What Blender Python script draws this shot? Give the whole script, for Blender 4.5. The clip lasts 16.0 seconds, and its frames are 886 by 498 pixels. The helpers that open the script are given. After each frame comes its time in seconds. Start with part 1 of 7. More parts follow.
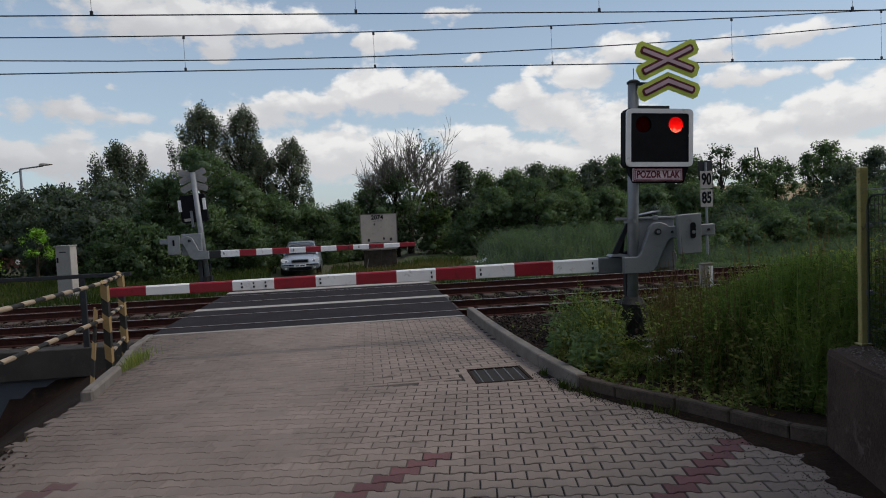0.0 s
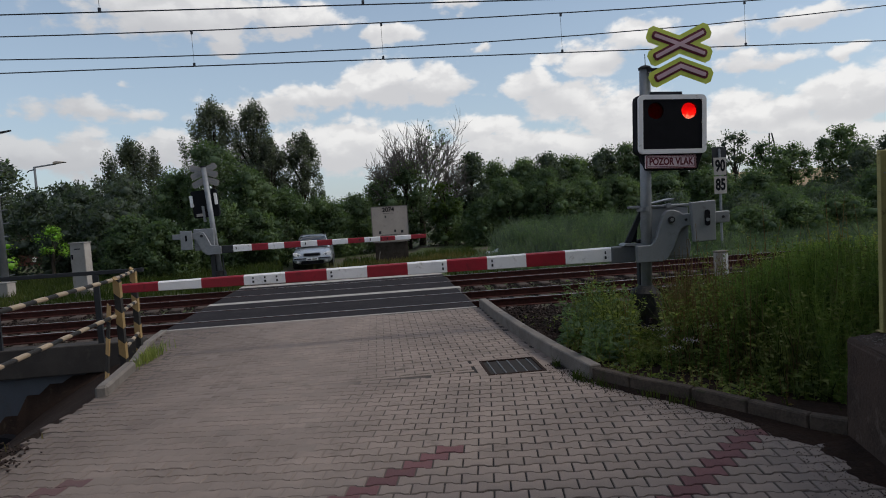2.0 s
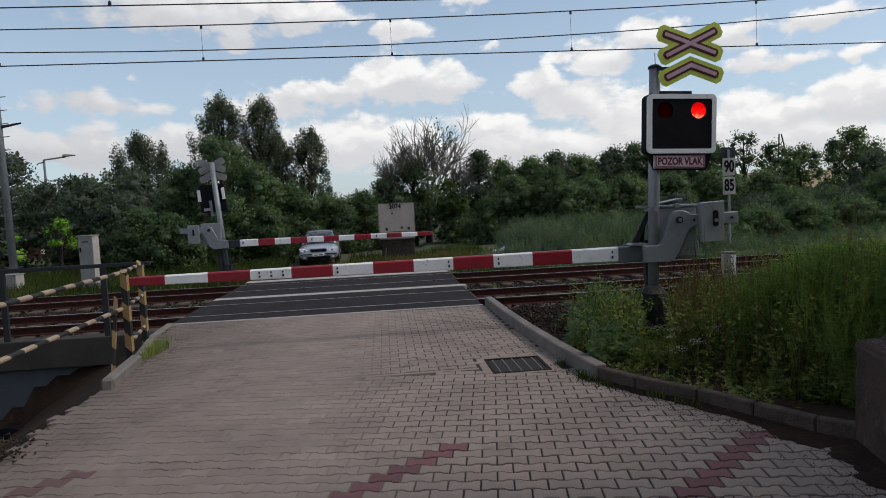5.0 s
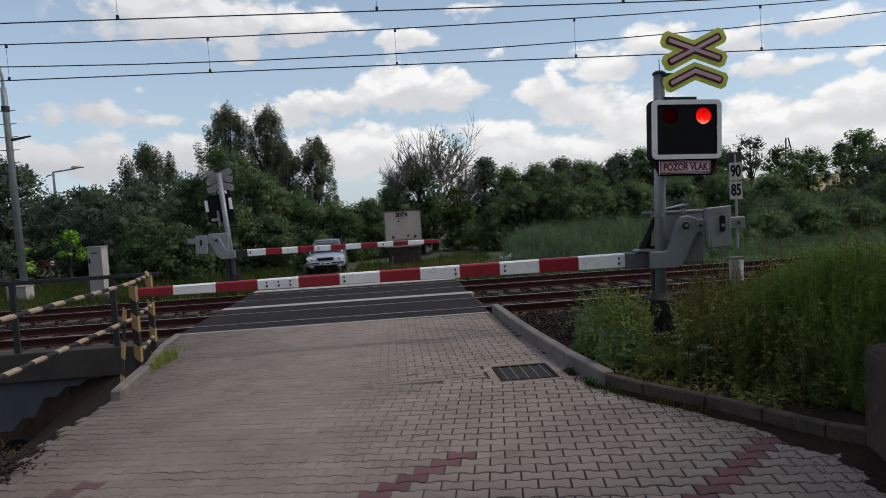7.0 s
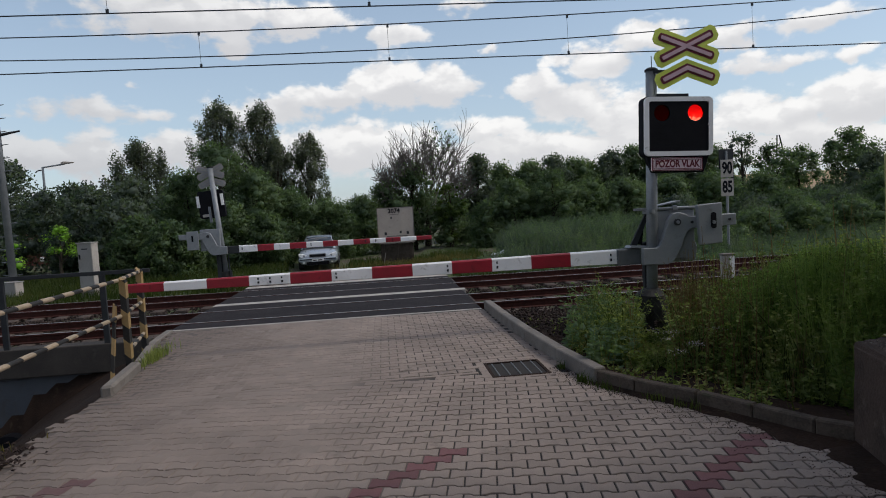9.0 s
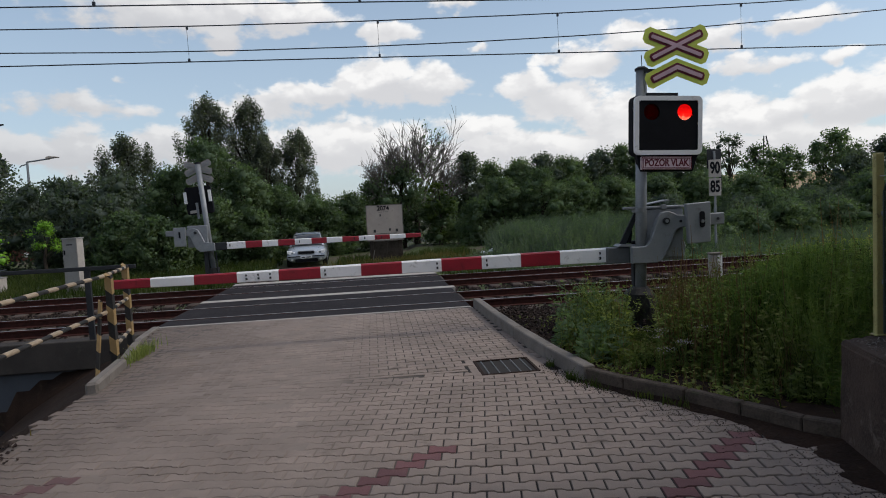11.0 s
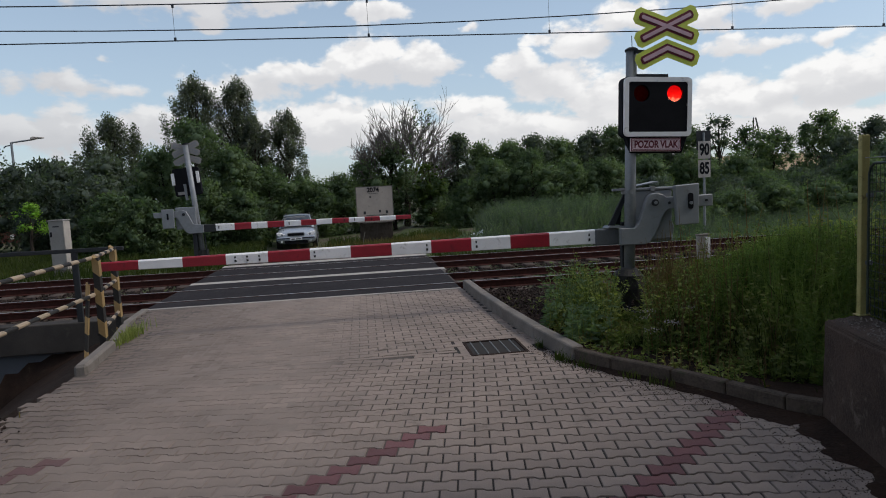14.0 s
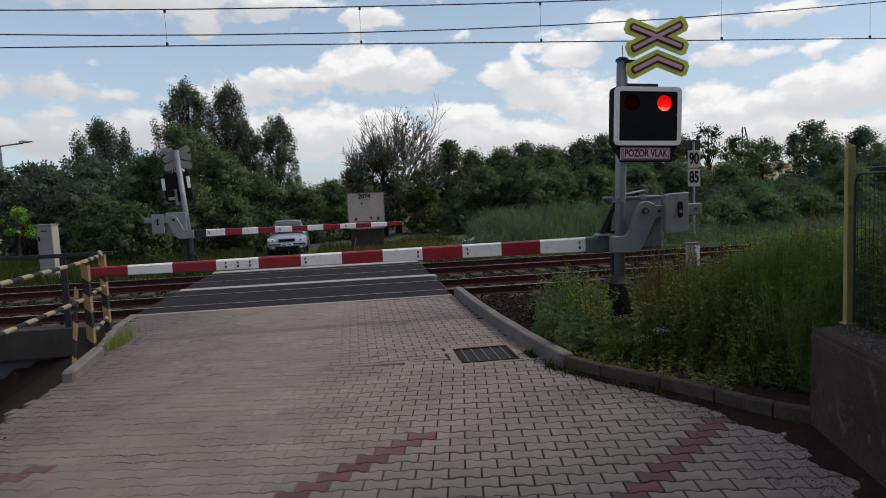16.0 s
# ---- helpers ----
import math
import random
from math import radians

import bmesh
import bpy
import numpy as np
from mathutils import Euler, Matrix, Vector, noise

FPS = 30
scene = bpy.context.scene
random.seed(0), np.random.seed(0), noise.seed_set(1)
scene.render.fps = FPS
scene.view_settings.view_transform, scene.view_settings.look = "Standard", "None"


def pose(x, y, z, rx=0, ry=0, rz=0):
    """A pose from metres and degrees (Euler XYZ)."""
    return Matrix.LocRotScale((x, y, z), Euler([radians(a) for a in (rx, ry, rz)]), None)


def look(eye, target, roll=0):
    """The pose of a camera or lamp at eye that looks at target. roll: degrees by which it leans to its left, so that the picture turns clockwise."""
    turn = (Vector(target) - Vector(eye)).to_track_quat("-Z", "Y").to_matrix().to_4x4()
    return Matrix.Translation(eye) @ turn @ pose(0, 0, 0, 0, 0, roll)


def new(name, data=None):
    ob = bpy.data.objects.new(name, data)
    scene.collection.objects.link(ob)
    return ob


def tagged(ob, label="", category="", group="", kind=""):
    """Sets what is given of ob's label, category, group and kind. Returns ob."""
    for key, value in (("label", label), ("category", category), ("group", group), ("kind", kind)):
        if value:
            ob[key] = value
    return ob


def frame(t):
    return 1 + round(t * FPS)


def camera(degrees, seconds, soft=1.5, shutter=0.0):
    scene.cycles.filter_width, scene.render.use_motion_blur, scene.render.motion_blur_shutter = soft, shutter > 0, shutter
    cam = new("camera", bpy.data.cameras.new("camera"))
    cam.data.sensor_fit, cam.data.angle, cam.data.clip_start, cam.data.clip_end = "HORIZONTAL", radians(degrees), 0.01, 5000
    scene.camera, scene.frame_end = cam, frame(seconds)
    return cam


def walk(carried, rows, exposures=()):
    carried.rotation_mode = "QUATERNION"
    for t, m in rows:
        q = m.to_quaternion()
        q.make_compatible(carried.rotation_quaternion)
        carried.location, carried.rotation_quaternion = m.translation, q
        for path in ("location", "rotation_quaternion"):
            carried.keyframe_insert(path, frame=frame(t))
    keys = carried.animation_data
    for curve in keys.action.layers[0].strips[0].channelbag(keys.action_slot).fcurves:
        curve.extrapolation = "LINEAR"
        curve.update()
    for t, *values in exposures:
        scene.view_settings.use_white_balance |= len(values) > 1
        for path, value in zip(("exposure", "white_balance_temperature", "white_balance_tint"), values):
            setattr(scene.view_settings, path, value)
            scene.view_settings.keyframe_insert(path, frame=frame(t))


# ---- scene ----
cam = camera(70.0, 16.0, 1.0)
PATH = [
    (0, (-0.029, -13.534, 2.042), (0.21, -11.551, 1.939), -2.6),
    (0.5, (-0.022, -13.494, 2.041), (0.195, -11.509, 1.937), -2.5),
    (1, (-0.015, -13.46, 2.044), (0.189, -11.474, 1.922), -3.0),
    (1.5, (-0.014, -13.462, 2.041), (0.184, -11.476, 1.906), -3.5),
    (2, (-0.006, -13.472, 2.038), (0.194, -11.486, 1.91), -3.5),
    (2.5, (0.0, -13.479, 2.046), (0.228, -11.496, 1.927), -3.4),
    (3, (-0.013, -13.468, 2.044), (0.219, -11.486, 1.909), -3.2),
    (3.5, (-0.001, -13.476, 2.035), (0.229, -11.495, 1.885), -3.4),
    (4, (-0.002, -13.48, 2.038), (0.23, -11.499, 1.887), -3.2),
    (4.5, (-0.002, -13.454, 2.033), (0.2, -11.47, 1.885), -2.8),
    (5, (-0.006, -13.455, 2.036), (0.174, -11.467, 1.901), -2.8),
    (7.5, (0.004, -13.476, 2.045), (0.163, -11.485, 1.935), -3.4),
    (8, (0.008, -13.463, 2.039), (0.171, -11.474, 1.915), -3.2),
    (8.5, (0.01, -13.478, 2.037), (0.187, -11.489, 1.931), -3.3),
    (9, (0.009, -13.465, 2.043), (0.191, -11.477, 1.92), -3.3),
    (11.5, (-0.003, -13.439, 2.031), (0.223, -11.456, 1.895), -2.8),
    (12, (-0.001, -13.454, 2.041), (0.234, -11.473, 1.894), -2.7),
    (12.5, (0.005, -13.449, 2.035), (0.257, -11.471, 1.877), -2.7),
    (13, (0.004, -13.462, 2.038), (0.271, -11.487, 1.871), -2.8),
    (13.5, (0.006, -13.455, 2.031), (0.257, -11.481, 1.833), -2.9),
    (14, (0.01, -13.446, 2.031), (0.253, -11.47, 1.841), -2.9),
    (14.5, (0.01, -13.44, 2.028), (0.256, -11.465, 1.836), -2.8),
    (15, (0.005, -13.438, 2.033), (0.252, -11.46, 1.867), -2.5),
    (15.5, (0.006, -13.455, 2.037), (0.27, -11.479, 1.882), -2.3),
    (16, (0.007, -13.462, 2.035), (0.279, -11.488, 1.865), -2.5),
]
walk(cam, [(t, look(eye, target, roll)) for t, eye, target, roll in PATH], [(0.0, -0.14), (4.0, -0.10), (4.9, 0.0), (16.0, 0.0)])

# ---- light ----
SUN_AZ, SUN_EL = 98.0, 46.0   # degrees clockwise from the road's far direction, and above the horizon
scene.view_settings.exposure = 0.0


class Nodes:
    """Short hand for wiring nodes."""

    def __init__(self, tree):
        self.tree, self.n, self.l = tree, tree.nodes, tree.links

    def put(self, value, socket):
        if hasattr(value, "is_output"):
            self.l.new(value, socket)
        else:
            socket.default_value = value

    def math(self, op, a, b=0.0, c=0.0):
        m = self.n.new("ShaderNodeMath")
        m.operation = op
        for k, v in enumerate((a, b, c)):
            self.put(v, m.inputs[k])
        return m.outputs[0]

    def noise(self, vec, scale, detail=4.0, rough=0.55, dist=0.0):
        t = self.n.new("ShaderNodeTexNoise")
        t.inputs["Scale"].default_value, t.inputs["Detail"].default_value = scale, detail
        t.inputs["Roughness"].default_value, t.inputs["Distortion"].default_value = rough, dist
        if vec is not None:
            self.l.new(vec, t.inputs["Vector"])
        return t.outputs["Fac"]

    def ramp(self, fac, stops):
        r = self.n.new("ShaderNodeValToRGB")
        e = r.color_ramp.elements
        while len(e) < len(stops):
            e.new(0.5)
        for k, (p, c) in enumerate(stops):
            e[k].position, e[k].color = p, (*c, 1) if len(c) == 3 else c
        self.l.new(fac, r.inputs[0])
        return r.outputs[0]

    def mix(self, fac, a, b, blend="MIX"):
        m = self.n.new("ShaderNodeMix")
        m.data_type, m.blend_type = "RGBA", blend
        self.put(fac, m.inputs[0])
        for v, s in ((a, m.inputs[6]), (b, m.inputs[7])):
            self.put((*v, 1) if isinstance(v, tuple) and len(v) == 3 else v, s)
        return m.outputs[2]

    def smooth(self, v, lo, hi):
        r = self.n.new("ShaderNodeMapRange")
        r.interpolation_type = "SMOOTHSTEP"
        self.put(v, r.inputs[0])
        r.inputs[1].default_value, r.inputs[2].default_value = lo, hi
        return r.outputs[0]


# cumulus banks: azimuth and elevation of the middle, half width, half height (degrees), weight
CLOUDS = [
    (-15.0, 16.8, 11.0, 2.6, 0.95), (-6.5, 16.6, 5.5, 1.9, 0.95), (-11.5, 14.6, 3.0, 1.0, 0.8), (1.9, 15.2, 3.0, 1.2, 0.85),
    (1.0, 11.2, 5.0, 2.2, 1.1), (5.5, 11.0, 4.6, 1.7, 1.05), (-4.0, 10.2, 4.5, 1.5, 0.9), (-9.6, 9.4, 6.0, 1.5, 0.95), (-22.3, 9.3, 7.6, 1.2, 0.72),
    (-27.0, 6.2, 10.0, 1.8, 0.70), (-17.0, 6.2, 6.0, 1.6, 0.66), (9.6, 6.9, 4.4, 1.3, 1.0), (14.2, 10.4, 2.8, 1.6, 1.0), (17.6, 8.8, 4.4, 1.9, 1.05), (21.8, 7.2, 3.6, 1.8, 1.0),
    (20.0, 12.0, 4.2, 2.0, 1.05), (16.0, 12.3, 2.4, 0.7, 0.8), (24.0, 13.4, 3.4, 1.6, 0.9), (32.8, 10.1, 4.4, 1.0, 0.9), (30.0, 12.4, 2.4, 1.1, 0.9), (35.8, 12.3, 4.1, 1.2, 0.85),
    (32.6, 6.3, 4.6, 1.7, 1.0), (38.6, 6.8, 4.2, 1.7, 1.0), (45.0, 8.0, 5.0, 2.2, 0.9), (9.0, 17.5, 2.8, 0.8, 0.8), (10.6, 13.9, 1.0, 0.5, 0.7),
    (39.2, 9.7, 2.1, 0.8, 0.8), (-20.3, 11.4, 1.0, 0.5, 0.6), (16.4, 4.9, 14.0, 1.8, 0.9), (-2.6, 6.2, 9.0, 2.3, 0.85), (34.0, 3.6, 14.0, 1.4, 0.85),
]


def sky():
    w = bpy.data.worlds.new("world")
    w.use_nodes = True
    scene.world = w
    N = Nodes(w.node_tree)
    N.n.clear()
    tex = N.n.new("ShaderNodeTexSky")
    tex.sky_type, tex.sun_disc = "NISHITA", False
    tex.sun_elevation, tex.sun_rotation = radians(SUN_EL), radians(SUN_AZ)
    tex.dust_density, tex.ozone_density = 1.1, 1.6
    co = N.n.new("ShaderNodeTexCoord").outputs["Generated"]
    sep = N.n.new("ShaderNodeSeparateXYZ")
    N.l.new(co, sep.inputs[0])
    az = N.math("MULTIPLY", N.math("ARCTAN2", sep.outputs[0], sep.outputs[1]), 57.2958)
    el = N.math("MULTIPLY", N.math("ARCSINE", sep.outputs[2]), 57.2958)

    def spot(da, de):
        c = N.n.new("ShaderNodeCombineXYZ")
        N.put(N.math("MULTIPLY", N.math("ADD", az, da), 0.075), c.inputs[0])
        N.put(N.math("MULTIPLY", N.math("ADD", el, de), 0.115), c.inputs[1])
        return c.outputs[0]

    flat = spot(0.0, 0.0)
    fine = N.noise(flat, 5.0, 9.0, 0.56, 0.15)
    # lit side: thinner cloud above and towards the sun
    lit = N.smooth(N.math("SUBTRACT", N.noise(flat, 5.0, 4.0, 0.5, 0.15), N.noise(spot(0.5, 0.8), 5.0, 4.0, 0.5, 0.15)), -0.12, 0.10)
    broad = N.noise(flat, 0.75, 3.0, 0.5)
    # the banks billow: their outlines are pushed about by slow noise
    warp_a = N.math("MULTIPLY", N.math("SUBTRACT", N.noise(flat, 2.2, 4.0, 0.55), 0.5), 7.0)
    warp_e = N.math("MULTIPLY", N.math("SUBTRACT", N.noise(spot(40.0, 9.0), 2.6, 4.0, 0.55), 0.5), 3.4)
    wa_, we_ = N.math("ADD", az, warp_a), N.math("ADD", el, warp_e)
    total, height = None, None
    for a0, e0, wa, we, s in CLOUDS:
        da = N.math("DIVIDE", N.math("SUBTRACT", wa_, a0), wa)
        de = N.math("DIVIDE", N.math("SUBTRACT", we_, e0), we)
        d2 = N.math("ADD", N.math("MULTIPLY", da, da), N.math("MULTIPLY", de, de))
        g = N.math("MULTIPLY", N.math("EXPONENT", N.math("MULTIPLY", d2, -1.0)), s)
        total = g if total is None else N.math("MAXIMUM", total, g)
        h = N.math("MULTIPLY", g, de)
        height = h if height is None else N.math("ADD", height, h)
    # away from the banks the same kind of broken cloud goes on
    out = N.smooth(N.math("ABSOLUTE", N.math("SUBTRACT", az, 5.0)), 42.0, 60.0)
    up = N.smooth(el, 24.0, 34.0)
    rest = N.math("MULTIPLY", N.math("MAXIMUM", out, up), N.smooth(broad, 0.36, 0.66))
    total = N.math("MAXIMUM", total, rest)
    haze = N.math("MULTIPLY", N.math("SUBTRACT", 1.0, N.smooth(el, 3.0, 11.0)), 0.30)
    dens = N.math("ADD", N.math("ADD", total, haze), N.math("MULTIPLY", N.math("SUBTRACT", fine, 0.5), 1.35))
    mask = N.smooth(dens, 0.345, 0.69)
    body = N.smooth(height, -0.45, 0.30)
    light = N.math("MULTIPLY", body, N.math("ADD", 0.45, N.math("MULTIPLY", lit, 0.55)))
    east = N.smooth(az, -34.0, 2.0)
    bright = N.mix(east, (0.68, 0.69, 0.71), (0.97, 0.96, 0.95))
    white = N.mix(light, N.mix(east, (0.54, 0.55, 0.58), (0.68, 0.68, 0.70)), bright)
    blue = N.mix(1.0, tex.outputs[0], (SKY, SKY, SKY), "MULTIPLY")
    veil = N.mix(N.math("MULTIPLY", N.math("SUBTRACT", 1.0, N.smooth(el, 0.0, 45.0)), 0.55), blue, (0.56, 0.68, 0.79))
    col = N.mix(N.math("MULTIPLY", mask, 0.96), veil, white)
    bg = N.n.new("ShaderNodeBackground")
    N.l.new(col, bg.inputs[0])
    bg.inputs[1].default_value = 1.0
    N.l.new(bg.outputs[0], N.n.new("ShaderNodeOutputWorld").inputs[0])


SKY = 0.128
sky()
sun = bpy.data.lights.new("sun", "SUN")
sun.energy, sun.angle, sun.color = 1.62, radians(12), (1.0, 0.92, 0.82)
lamp = new("sun", sun)
az, el = radians(SUN_AZ), radians(SUN_EL)
lamp.matrix_world = look((0, 0, 30), (-math.sin(az) * math.cos(el), -math.cos(az) * math.cos(el), 30 - math.sin(el)))


# ---- materials ----
def mat(name, c1, c2=None, scale=6.0, rough=0.7, metal=0.0, bump=0.2, fine=60.0, spots=None, vary=0.0, spec=0.5, coat=0.0):
    """A surface of two tones in blotches, with fine grain and relief. spots: a third tone in stains. vary: change from piece to piece."""
    m = bpy.data.materials.new(name)
    m.use_nodes = True
    N = Nodes(m.node_tree)
    b = N.n["Principled BSDF"]
    c2 = c2 or tuple(min(1, v * 0.8) for v in c1)
    co = N.n.new("ShaderNodeTexCoord").outputs["Object"]
    big = N.noise(co, scale, 5.0, 0.6)
    small = N.noise(co, fine, 4.0, 0.6)
    f = N.math("ADD", N.math("MULTIPLY", big, 0.65), N.math("MULTIPLY", small, 0.35))
    col = N.mix(N.smooth(f, 0.36, 0.64), c1, c2)
    if spots:
        col = N.mix(N.math("MULTIPLY", N.smooth(N.noise(co, scale * 2.3, 6.0, 0.7, 0.4), 0.56, 0.70), 0.8), col, spots)
    if vary:
        info = N.n.new("ShaderNodeObjectInfo").outputs["Random"]
        isl = N.n.new("ShaderNodeNewGeometry").outputs["Random Per Island"]
        both = N.math("FRACT", N.math("ADD", info, isl))
        k = N.math("ADD", 1.0 - vary, N.math("MULTIPLY", both, 2 * vary))
        hsv = N.n.new("ShaderNodeHueSaturation")
        N.l.new(k, hsv.inputs["Value"])
        N.l.new(col, hsv.inputs["Color"])
        col = hsv.outputs[0]
    N.l.new(col, b.inputs["Base Color"])
    N.put(N.math("ADD", rough - 0.1, N.math("MULTIPLY", small, 0.2)), b.inputs["Roughness"])
    b.inputs["Metallic"].default_value = metal
    b.inputs["Specular IOR Level"].default_value = spec
    b.inputs["Coat Weight"].default_value = coat
    if bump:
        bp = N.n.new("ShaderNodeBump")
        bp.inputs["Strength"].default_value, bp.inputs["Distance"].default_value = bump, 0.01
        N.l.new(N.math("ADD", small, big), bp.inputs["Height"])
        N.l.new(bp.outputs[0], b.inputs["Normal"])
    return m


def leaf_mat(name, c1, c2, c3, gloss=0.6, vary=0.24):
    """Foliage: tone from leaf to leaf and in broad patches, some light through the blade."""
    m = bpy.data.materials.new(name)
    m.use_nodes = True
    N = Nodes(m.node_tree)
    b = N.n["Principled BSDF"]
    isl = N.n.new("ShaderNodeNewGeometry").outputs["Random Per Island"]
    co = N.n.new("ShaderNodeTexCoord").outputs["Object"]
    patch = N.noise(co, 0.7, 3.0)
    f = N.math("ADD", N.math("MULTIPLY", isl, vary), N.math("MULTIPLY", N.smooth(patch, 0.3, 0.7), 0.6))
    col = N.ramp(f, [(0.15, c1), (0.55, c2), (0.95, c3)])
    N.l.new(col, b.inputs["Base Color"])
    b.inputs["Roughness"].default_value = gloss
    b.inputs["Specular IOR Level"].default_value = 0.2
    tr = N.n.new("ShaderNodeBsdfTranslucent")
    N.l.new(N.mix(1.0, col, (1.0, 1.15, 0.5), "MULTIPLY"), tr.inputs[0])
    mx = N.n.new("ShaderNodeMixShader")
    mx.inputs[0].default_value = 0.55
    N.l.new(b.outputs[0], mx.inputs[1])
    N.l.new(tr.outputs[0], mx.inputs[2])
    N.l.new(mx.outputs[0], N.n["Material Output"].inputs[0])
    return m


